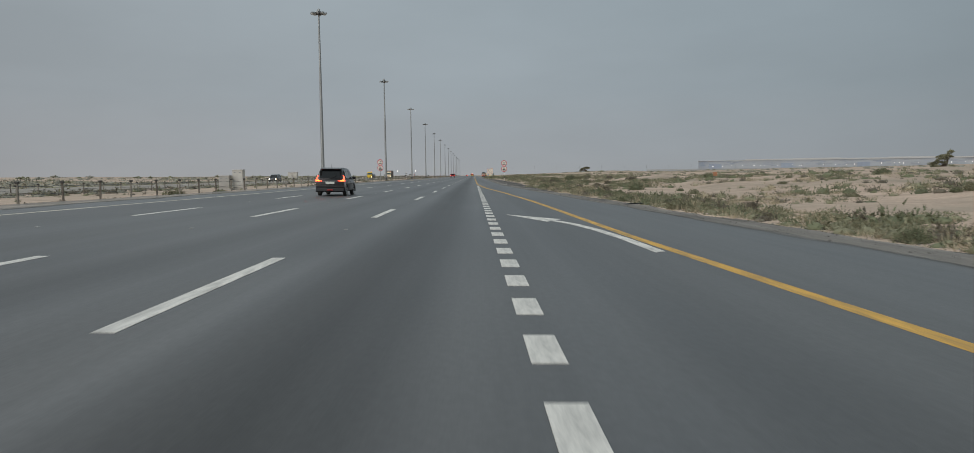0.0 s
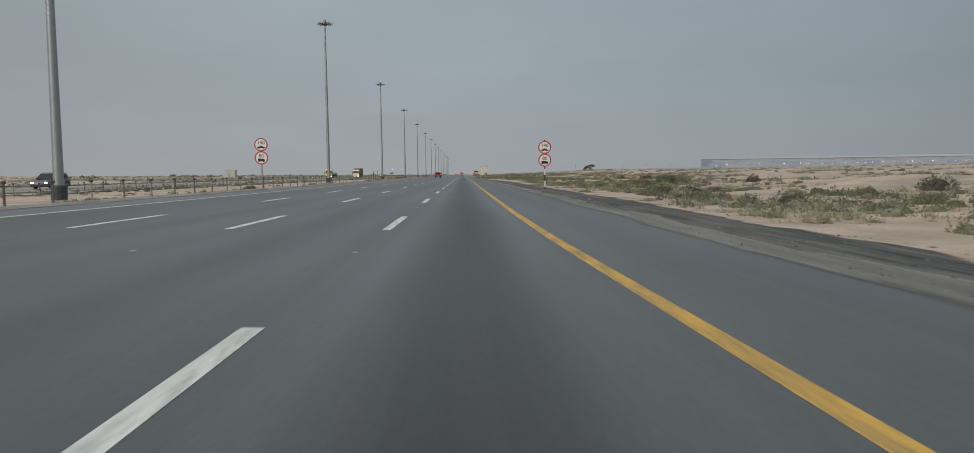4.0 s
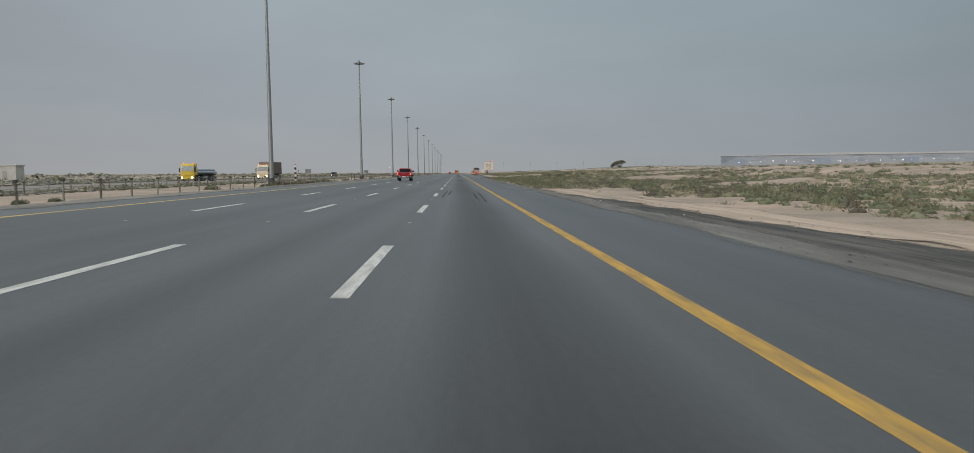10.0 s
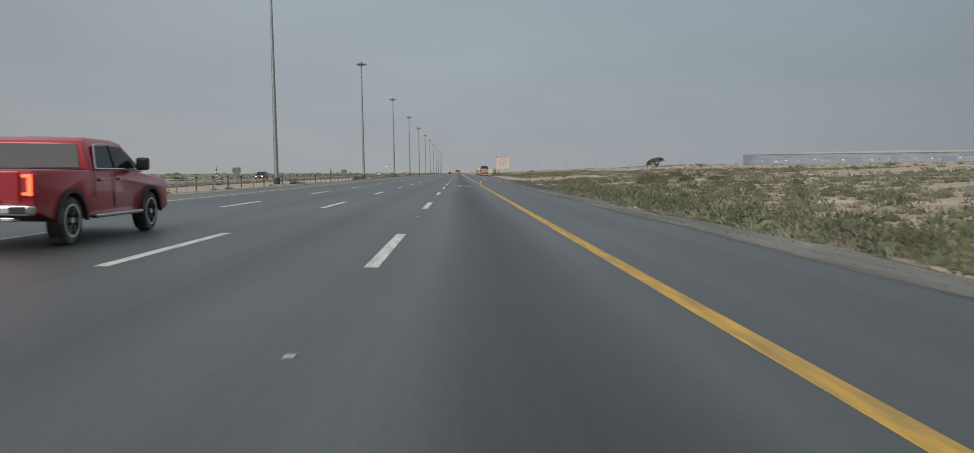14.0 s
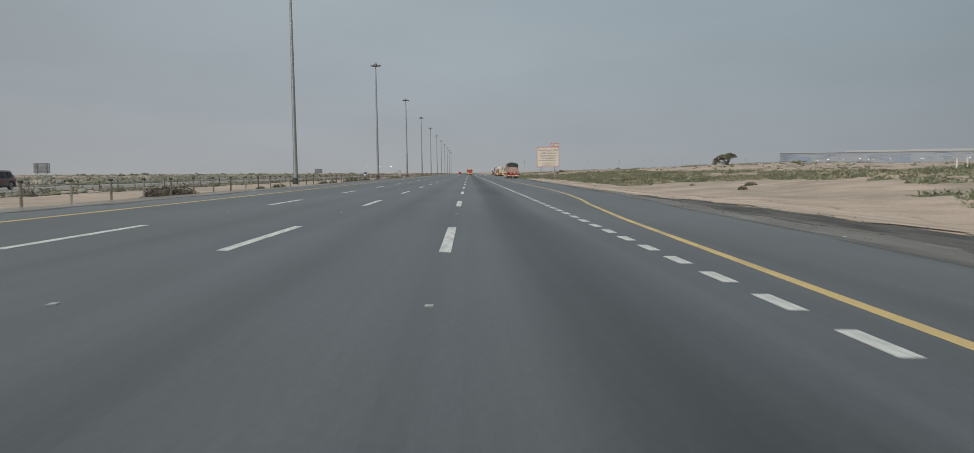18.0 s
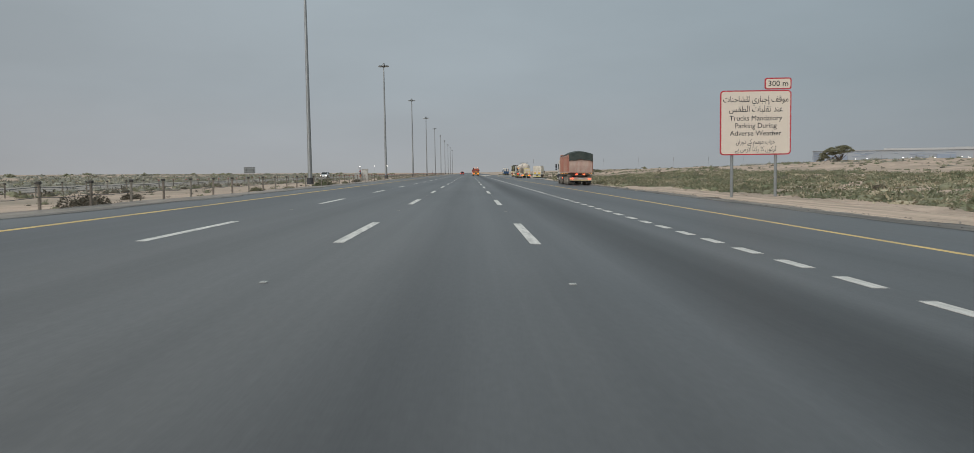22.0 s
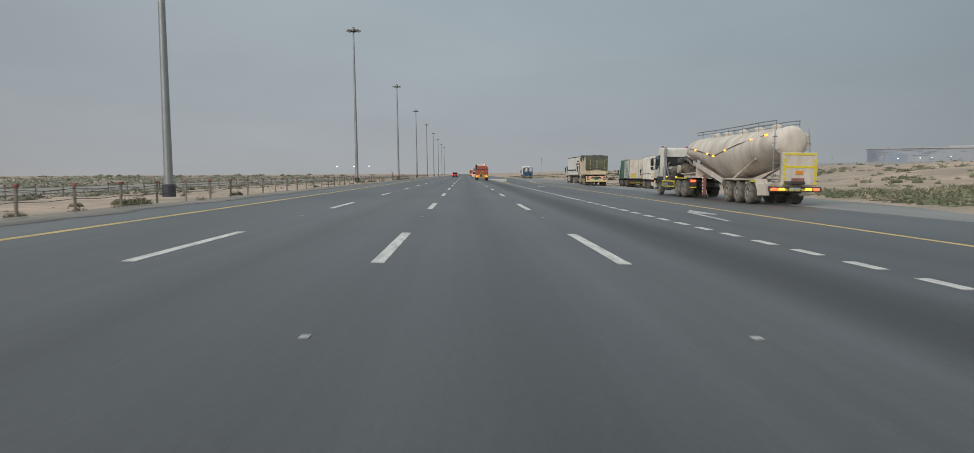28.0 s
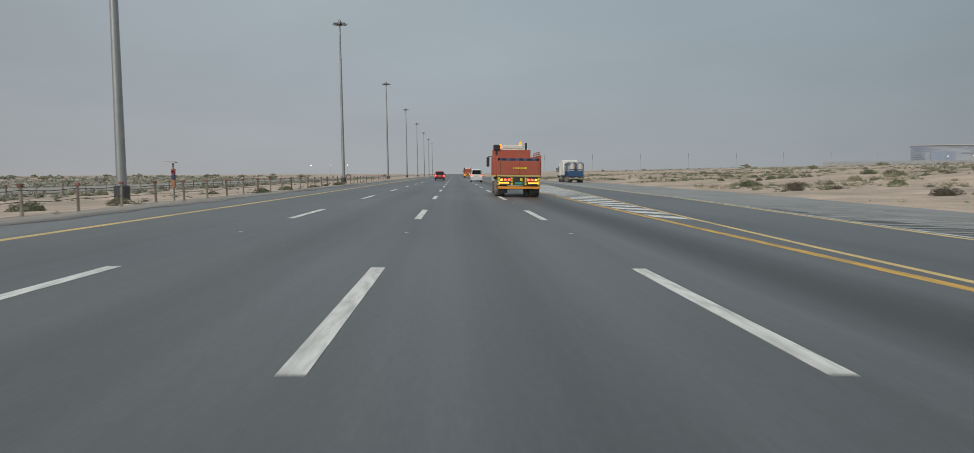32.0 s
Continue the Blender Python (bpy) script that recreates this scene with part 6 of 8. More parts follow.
    for k, pts in enumerate((((-0.7, 16.2, 1.9), (-0.8, 15.6, 2.4), (-0.6, 14.6, 2.3), (-0.5, 13.4, 1.8)), ((-0.2, 16.5, 2.2), (-0.5, 15.4, 2.55), (-0.2, 14.2, 2.2)), ((-0.9, 15.4, 1.5), (-0.95, 14.2, 1.4), (-0.7, 12.4, 1.5)))):
        part("hose", tube(pts, 0.075 - 0.015 * k, 8), M["rim_beige" if k == 2 else "greasy"], top)
    part("valve_wheel", moved(lathe([(-0.04, 0.15), (0.04, 0.15), (0.04, 0.11), (-0.04, 0.11), (-0.04, 0.15)], "X", 14), x=-0.9, y=14.5, z=2.25), M["dark_steel"], top)
    tractor(top, 20.6, "white_dusty", 3.22, 8.2, 2, sleeper=False, beacons="lens_red", tape=True, stack=True)
    for s in (-1, 1):
        edge = box("guard_strip", s * 1.22 - 0.03, s * 1.22 + 0.03, 12.5, 15.2, 1.13, 1.20, "chassis", top, 0.01)
        box("reflective_tape", s * 1.26 - 0.008, s * 1.26 + 0.008, 12.6, 15.1, 1.135, 1.195, "reflect_yellow", edge, 0.0, "yellow reflective strip")
        rear = box("tail_frame", s * 1.05 - 0.22, s * 1.05 + 0.22, 11.95, 12.05, 0.55, 1.12, "chassis", top, 0.02)
        lamp(rear, s * 1.05, 11.94, 1.0, 0.3, 0.13, "tail")
        box("reflective_tape", s * 1.05 - 0.2, s * 1.05 + 0.2, 11.93, 11.95, 0.58, 0.65, "reflect_yellow", rear, 0.0, "yellow reflective strip")
    for y in (14.7, 17.0):
        box("marker_lamp", -1.30, -1.24, y, y + 0.18, 1.20, 1.28, "amber", top, 0.01, "lit amber marker lamp")
    return top


def dropside_lorry(m, label):
    """The rigid lorry with a red dropside body and an orange lit rear."""
    top = thing("dropside_lorry", m, label, "lorry")
    L, z0 = 6.3, 1.28
    box("load_floor", -1.25, 1.25, 0.0, L, z0 - 0.12, z0, "orange_red", top, 0.02)
    for s in (-1, 1):
        wall = box("side_board", s * 1.24 - 0.04, s * 1.24 + 0.04, 0.0, L, z0, z0 + 1.02, "orange_red", top, 0.015)
        for k in range(8):
            y = 0.1 + k * (L - 0.2) / 7
            box("stake", s * 1.27 - 0.04, s * 1.27 + 0.04, y - 0.04, y + 0.04, z0 - 0.1, z0 + 1.12, "orange_red", wall, 0.01)
        if s > 0:
            for z in (1.2, 1.32):
                part("rack_rail", tube([(s * 1.22, 0.05, z0 + z), (s * 1.22, L * 0.62, z0 + z)], 0.02), M["orange_red"], wall)
            for k in range(5):
                part("rack_post", tube([(s * 1.22, 0.05 + k * 0.95, z0 + 1.0), (s * 1.22, 0.05 + k * 0.95, z0 + 1.32)], 0.018), M["orange_red"], wall)
        for k in range(14):
            box("reflective_tape", s * 1.295 - 0.008, s * 1.295 + 0.008, 0.15 + k * 0.44, 0.40 + k * 0.44, z0 - 0.11, z0 - 0.02, "reflect_yellow", wall, 0.0, "yellow reflective block")
    box("front_board", -1.25, 1.25, L - 0.08, L, z0, z0 + 1.62, "orange_red", top, 0.02)
    gate = box("tailgate", -1.25, 1.25, -0.06, 0.02, z0, z0 + 0.80, "orange_red", top, 0.015)
    for k in range(5):
        box("gate_rib", -1.1 + 0.55 * k - 0.03, -1.1 + 0.55 * k + 0.03, -0.085, -0.06, z0 + 0.05, z0 + 0.75, "orange_red", gate, 0.008)
    rnd = random.Random(4)
    x = -0.34
    while x < 0.36:
        w = rnd.uniform(0.05, 0.11)
        box("script_bar", x, x + w, -0.092, -0.086, z0 + 0.33, z0 + 0.43, "reflect_yellow", gate, 0.0, "small yellow writing")
        x += w + 0.03
    for k in range(9):
        bmb = moved(lathe([(0, 0.26), (0.05, 0.28), (0.3, 0.265), (0.6, 0.28), (0.85, 0.26)], "Z", 14), x=-0.98 + 0.245 * k, y=0.42 + 0.1 * (k % 2), z=z0 + 0.1)
        part("drum", bmb, M["navy"], top, "dark blue drum standing in the load bed", True)
    frame_rails(top, 0.1, L + 2.0, 0.78, 1.10, "chassis")
    panel = box("lamp_board", -1.24, 1.24, -0.02, 0.05, 0.66, 1.16, "chassis", top, 0.01)
    for s in (-1, 1):
        for k, mt in enumerate(("amber", "tail", "tail")):
            lamp(panel, s * (1.0 - 0.22 * k), -0.03, 0.98, 0.14, 0.12, mt)
        lamp(panel, s * 0.86, -0.03, 0.80, 0.60, 0.07, "amber", "lit orange strip under the lamps")
        for k in range(3):
            box("reflective_tape", s * 1.16 - 0.06, s * 1.16 + 0.06, -0.04, -0.025, 0.68 + k * 0.16, 0.68 + k * 0.16 + 0.11, "reflect_yellow", panel, 0.0, "yellow reflective block")
            box("reflective_tape", s * 0.40 - 0.05, s * 0.40 + 0.05, -0.04, -0.025, 0.68 + k * 0.16, 0.68 + k * 0.16 + 0.11, "reflect_yellow", panel, 0.0, "yellow reflective block")
    box("gate_sill", -1.25, 1.25, -0.075, -0.055, z0 - 0.11, z0 - 0.01, "reflect_dull", gate, 0.0, "worn yellow reflective sill")
    box("under_run_bar", -1.2, 1.2, -0.06, 0.0, 0.46, 0.60, "reflect_orange", top, 0.015, "orange under-run bar")
    box("number_plate", -0.2, 0.2, -0.06, -0.045, 0.72, 0.84, "plate_green", panel, 0.0)
    box("warning_plate", 0.08, 0.22, -0.055, -0.04, 0.92, 1.08, "reflect_yellow", panel, 0.0)
    axle(top, 1.15, 0.50, 1.10)
    axle(top, 2.45, 0.50, 1.10)
    cab = part("cab", prism([(L + 0.15, 0.85), (L + 0.15, 2.85), (L + 0.4, 3.0), (L + 1.5, 2.98), (L + 1.95, 2.55), (L + 2.15, 1.7), (L + 2.15, 0.8)], -1.2, 1.2, 0.06, 0.06), M["white_paint"], top, smooth=True)
    box("roof_box", -0.55, 0.8, L + 0.3, L + 1.3, 2.98, 3.22, "box_white", top, 0.05, "cream roof box with lamps")
    part("air_intake", tube([(-0.98, L + 0.0, 1.2), (-0.98, L + 0.0, 3.0), (-0.98, L + 0.05, 3.1)], 0.11, 10), M["plastic"], top)
    part("intake_head", bx(bmesh.new(), -1.18, -0.76, L - 0.2, L + 0.25, 2.85, 3.22, 0.06), M["plastic"], top)
    part("exhaust_stack", tube([(0.95, L + 0.02, 1.2), (0.95, L + 0.02, 3.35)], 0.07, 8), M["chassis"], top)
    for sx in (-0.7, 0.62):
        part("beacon", moved(lathe([(0, 0.1), (0.05, 0.1), (0.06, 0.08), (0.2, 0.07), (0.23, 0.03)], "Z", 12), x=sx, y=L + 0.4, z=3.05 if sx < 0 else 3.22), M["beacon"], top, "lit orange beacon")
    for s in (-1, 1):
        wheel(top, s * 1.04, L + 1.05, 0.50, 0.30, "rim_dirty", s)
        part("side_window", prism([(L + 0.55, 1.85), (L + 0.55, 2.6), (L + 1.45, 2.6), (L + 1.85, 1.85)], s * 1.18 - 0.02, s * 1.18 + 0.02), M["cab_glass"], cab)
        mir = box("mirror", s * 1.45 - 0.1, s * 1.45 + 0.1, L + 1.9, L + 2.02, 1.8, 2.45, "plastic", top, 0.03)
        part("mirror_arm", tube([(s * 1.15, L + 1.75, 2.5), (s * 1.45, L + 1.95, 2.48)], 0.02), M["plastic"], mir)
        part("mud_flap", bx(bmesh.new(), s * 0.9 - 0.27, s * 0.9 + 0.27, 0.35, 0.38, 0.2, 0.75), M["plastic"], top)
    return top


def tank_container_lorry(m, label):
    """A lorry with upright white tanks in blue frames at its rear."""
    top = thing("tank_lorry", m, label, "lorry", "lorries by the road")
    frame_rails(top, 0.0, 12.0, 0.8, 1.1, "blue")
    for k in range(4):
        y0 = 0.3 + k * 1.5
        for s in (-1, 1):
            t = part("tank", moved(lathe([(1.3, 0.2), (1.4, 0.48), (1.7, 0.56), (2.8, 0.56), (3.2, 0.46), (3.35, 0.2)], "Z", 18), x=s * 0.63, y=y0 + 0.6), M["tank"], top, "white upright tank", True)
            for xx in (0.05, 1.2):
                for yy in (0.0, 1.2):
                    part("frame_post", tube([(s * xx, y0 + yy, 1.1), (s * xx, y0 + yy, 3.0), (s * (xx + 0.63) / 2, y0 + yy, 3.35)], 0.045), M["blue"], t)
            part("frame_rail", bx(bmesh.new(), s * 0.63 - 0.6, s * 0.63 + 0.6, y0 - 0.03, y0 + 0.03, 2.1, 2.2), M["blue"], t)
            part("frame_panel", bx(bmesh.new(), s * 0.63 - 0.6, s * 0.63 + 0.6, y0 - 0.03, y0 + 0.03, 1.1, 1.95), M["blue"], t)
            part("frame_arch", tube([(s * 0.63 - 0.58, y0, 2.2), (s * 0.63 - 0.52, y0, 2.95), (s * 0.63, y0, 3.36), (s * 0.63 + 0.52, y0, 2.95), (s * 0.63 + 0.58, y0, 2.2)], 0.06, 6), M["blue"], t)
    box("silo_body", -1.25, 1.25, 6.9, 11.6, 1.15, 3.75, "box_white", top, 0.15, "pale box body")
    for k in range(3):
        axle(top, 1.4 + 1.32 * k, 0.5, 1.1)
    rear_guard(top, 0.0, "blue", "reflect_yellow", "plate", 0.55, 0.95, "lens_red")
    tractor(top, 14.0, "white_paint", 3.3, 6.0, 1)
    return top


def flatbed_lorry(m, label, load):
    top = thing("flatbed_lorry", m, label, "lorry", "oncoming lorries")
    L = 12.2
    box("flatbed", -1.25, 1.25, 0, L, 1.25, 1.42, "chassis", top, 0.02)
    frame_rails(top, 0.2, L, 0.9, 1.25, "chassis")
    for k in range(3):
        axle(top, 1.6 + 1.32 * k, 0.5, 1.1)
    if load == "pipes":
        for k in range(5):
            part("pipe", moved(lathe([(0.3, 0.20), (0.3, 0.24), (L - 0.4, 0.24), (L - 0.4, 0.20)], "Y", 14), x=-0.98 + 0.49 * k, z=1.67), M["pipe"], top, "pale blue pipe lying on the flatbed", True)
            if k < 4:
                part("pipe", moved(lathe([(0.5, 0.20), (0.5, 0.24), (L - 0.6, 0.24), (L - 0.6, 0.20)], "Y", 14), x=-0.735 + 0.49 * k, z=2.09), M["pipe"], top, "pale blue pipe lying on the flatbed", True)
        paint = "yellow_paint"
    else:
        c = box("container", -1.22, 1.22, 0.1, L, 1.42, 4.0, "container", top, 0.02, "brown-grey corrugated container")
        for s in (-1, 1):
            for k in range(40):
                box("corrugation", s * 1.235 - 0.02, s * 1.235 + 0.02, 0.25 + k * 0.295, 0.25 + k * 0.295 + 0.15, 1.5, 3.92, "container", c, 0.0)
        paint = "cream"
    cab = tractor(top, L + 2.4, paint, 3.3, 6.0, 1, beacons="beacon")
    for s in (-1, 1):
        part("headlamp", moved(lathe([(0, 0.05), (0.03, 0.17), (0.05, 0.17)], "Y", 14), x=s * 0.92, y=L + 2.44, z=0.72), M["head"], top, "lit headlamp")
        box("side_guard", s * 1.2 - 0.02, s * 1.2 + 0.02, 6, 8.6, 0.5, 1.0, "steel", top, 0.02)
    return top


def car(m, name, label, paint, kind, lights="rear", group=""):
    """A road car: bodies from side outlines, with wheel arches, glass, lamps and wheels."""
    top = thing(name, m, label, "car", group)
    L, Wd, H, r = {"mpv": (4.48, 0.875, 1.70, 0.33), "suv": (4.8, 0.93, 1.75, 0.37), "sedan": (4.6, 0.9, 1.45, 0.32), "van": (5.0, 0.95, 2.05, 0.34)}[kind]
    fa, ra = L - 0.85, 0.85
    belt = H * 0.56
    low = 0.22
    arch = lambda yc: [(yc + math.cos(a) * (r + 0.06), r + math.sin(a) * (r + 0.06)) for a in [math.pi * k / 8 for k in range(9)]]
    hood = 0.58 * H
    prof = [(0.02, 0.45), (0.0, belt - 0.1), (0.10, belt + 0.04), (L * 0.32, belt + 0.06), (L * 0.70, belt + 0.03), (L * 0.80, hood - 0.01), (L - 0.25, hood - 0.12), (L - 0.03, hood - 0.28), (L, 0.42), (L - 0.08, low)]
    prof += [p for p in arch(fa)] + [p for p in arch(ra)] + [(0.12, low)]
    body = part("body", prism(prof, -Wd, Wd, 0.035, 0.10), M[paint], top, smooth=True)
    if kind == "sedan":
        gh = [(0.75, belt + 0.02), (1.35, H - 0.04), (1.7, H), (2.5, H - 0.01), (3.45, belt + 0.03)]
    elif kind == "van":
        gh = [(0.06, belt + 0.02), (0.10, H - 0.06), (0.25, H), (3.4, H - 0.02), (4.05, belt + 0.03)]
    else:
        gh = [(0.10, belt + 0.02), (0.36, H - 0.10), (0.50, H - 0.03), (1.5, H), (2.6, H - 0.04), (3.05, H - 0.13), (L * 0.80, belt)]
    cabin = part("cabin", prism(gh, -Wd + 0.03, Wd - 0.03, 0.04, 0.30), M[paint], top, smooth=True)
    k0 = (H - belt)
    for s in (-1, 1):
        if kind == "sedan":
            wins = [[(1.25, belt + 0.07), (1.55, H - 0.11), (2.15, H - 0.10), (2.15, belt + 0.07)], [(2.22, belt + 0.07), (2.22, H - 0.10), (2.5, H - 0.11), (3.15, belt + 0.07)]]
        elif kind == "van":
            wins = [[(0.4, belt + 0.08), (0.42, H - 0.25), (1.4, H - 0.25), (1.4, belt + 0.08)], [(1.5, belt + 0.08), (1.5, H - 0.25), (2.5, H - 0.25), (2.5, belt + 0.08)], [(2.6, belt + 0.08), (2.6, H - 0.25), (3.3, H - 0.25), (3.75, belt + 0.08)]]
        else:
            wins = [[(0.50, belt + 0.14), (0.62, H - 0.20), (1.12, H - 0.15), (1.12, belt + 0.08)], [(1.2, belt + 0.08), (1.2, H - 0.15), (2.05, H - 0.14), (2.05, belt + 0.07)], [(2.13, belt + 0.07), (2.13, H - 0.15), (2.6, H - 0.18), (3.25, belt + 0.07)]]
        for wn in wins:
            bm = bmesh.new()
            slope = 0.30 * (Wd - 0.03) / k0 / 0.55 * 0.55
            f = []
            for off in (0.012, -0.02):
                row = []
                for y, z in wn:
                    kk = 1 - 0.30 * max(0.0, (z - belt - 0.02) / (k0 - 0.02) - 0.45) / 0.55
                    row.append(bm.verts.new((s * ((Wd - 0.03) * kk + off), y, z)))
                f.append(row)
            bm.faces.new(f[0])
            bm.faces.new(f[1][::-1])
            n = len(wn)
            for i in range(n):
                bm.faces.new((f[0][i], f[0][(i + 1) % n], f[1][(i + 1) % n], f[1][i]))
            bmesh.ops.recalc_face_normals(bm, faces=bm.faces)
            part("side_window", bm, M["glass"], cabin)
        mir = box("mirror", s * (Wd + 0.10) - 0.11, s * (Wd + 0.10) + 0.11, L * 0.66, L * 0.66 + 0.12, belt + 0.05, belt + 0.22, paint, top, 0.05)
        wheel(top, s * (Wd - 0.12), fa, r, 0.22, "alloy", s)
        wheel(top, s * (Wd - 0.12), ra, r, 0.22, "alloy", s)
        for dy in (1.05, 2.0):
            box("door_handle", s * (Wd + 0.005) - 0.02, s * (Wd + 0.005) + 0.02, dy + 0.05, dy + 0.25, belt - 0.12, belt - 0.08, paint, body, 0.008)
        lit = "tail" if lights == "rear" else "lens_red"
        if kind == "mpv":
            lean = lambda z: -0.02 if z < belt + 0.03 else 0.07 + (z - belt) * 0.42
            outline = [(Wd + 0.005, belt - 0.07), (Wd - 0.20, belt - 0.09), (Wd - 0.46, belt - 0.05), (Wd - 0.22, belt - 0.005), (Wd - 0.11, belt + 0.06), (Wd - 0.14, belt + 0.27), (Wd - 0.09, belt + 0.25), (Wd - 0.03, belt + 0.04)]
            bm = bmesh.new()
            near = [bm.verts.new((s * x, lean(z), z)) for x, z in outline]
            back = [bm.verts.new((s * x, lean(z) + 0.16, z)) for x, z in outline]
            bm.faces.new(near)
            bm.faces.new(back[::-1])
            for i in range(8):
                bm.faces.new((near[i], near[(i + 1) % 8], back[(i + 1) % 8], back[i]))
            bmesh.ops.recalc_face_normals(bm, faces=bm.faces)
            tl = part("tail_lamp", bm, M[lit], top, "lit red boomerang-shaped tail lamp")
            box("lamp_core", s * (Wd - 0.16) - 0.10, s * (Wd - 0.16) + 0.10, -0.032, -0.02, belt - 0.065, belt - 0.015, "amber", tl, 0.005, "bright orange-red lamp core")
            box("pillar_panel", s * (Wd - 0.29) - 0.05, s * (Wd - 0.29) + 0.05, 0.16, 0.30, belt + 0.08, H - 0.2, "glass", cabin, 0.02)
            box("reflector", s * 0.6 - 0.12, s * 0.6 + 0.12, -0.02, 0.0, 0.42, 0.50, "lens_red", top, 0.005)
        else:
            box("tail_lamp", s * (Wd - 0.17) - 0.15, s * (Wd - 0.17) + 0.15, -0.03, 0.06, belt - 0.22, belt - 0.04, lit, top, 0.02)
        part("headlamp", bx(bmesh.new(), s * (Wd - 0.25) - 0.16, s * (Wd - 0.25) + 0.16, L - 0.22, L - 0.005, hood - 0.42, hood - 0.28, 0.02), M["head" if lights == "front" else "lamp_glass"], top)
    sl = (gh[1][0] - gh[0][0]) / (gh[1][1] - gh[0][1])
    ry = lambda z: gh[0][0] + (z - gh[0][1]) * sl - 0.03
    z_lo, z_hi = belt + 0.09, H - 0.17
    rw = [(ry(z_lo), z_lo), (ry(z_hi), z_hi), (ry(z_hi) + 0.06, z_hi), (ry(z_lo) + 0.06, z_lo)]
    part("rear_window", prism(rw, -Wd + 0.22, Wd - 0.22, 0.0, 0.12), M["glass"], cabin)
    if kind == "mpv":
        part("roof_spoiler", prism([(0.16, H - 0.13), (0.14, H - 0.08), (0.60, H - 0.005), (0.60, H - 0.06)], -Wd + 0.28, Wd - 0.28, 0.015), M[paint], cabin)
        part("rear_wiper", tube([(0.05, ry(z_lo) - 0.02, z_lo + 0.03), (0.35, ry(z_lo + 0.16) - 0.02, z_lo + 0.16)], 0.012, 5), M["plastic"], cabin)
    wsf, wst = gh[-1], gh[-2]
    part("windscreen", prism([(wsf[0] + 0.02, wsf[1] + 0.06), (wst[0] + 0.06, wst[1] - 0.02), (wst[0] - 0.02, wst[1] - 0.04), (wsf[0] - 0.08, wsf[1] + 0.06)], -Wd + 0.14, Wd - 0.14, 0.0, 0.15), M["glass"], cabin)
    box("rear_bumper", -Wd + 0.04, Wd - 0.04, -0.05, 0.10, 0.28, 0.50, "plastic" if kind != "van" else paint, top, 0.03)
    box("bumper_top", -Wd + 0.02, Wd - 0.02, -0.045, 0.10, 0.50, belt - 0.33, paint, top, 0.04)
    box("number_plate", -0.26, 0.26, -0.035, -0.015, belt - 0.24, belt - 0.10, "plate", body, 0.0)
    if kind == "mpv":
        box("brake_lamp", -0.16, 0.16, -0.075, -0.05, 0.33, 0.40, "lens_red", top, 0.005)
        part("aerial", tube([(0, 0.62, H - 0.03), (0, 0.42, H + 0.17)], 0.008, 5), M["plastic"], top)
    return top


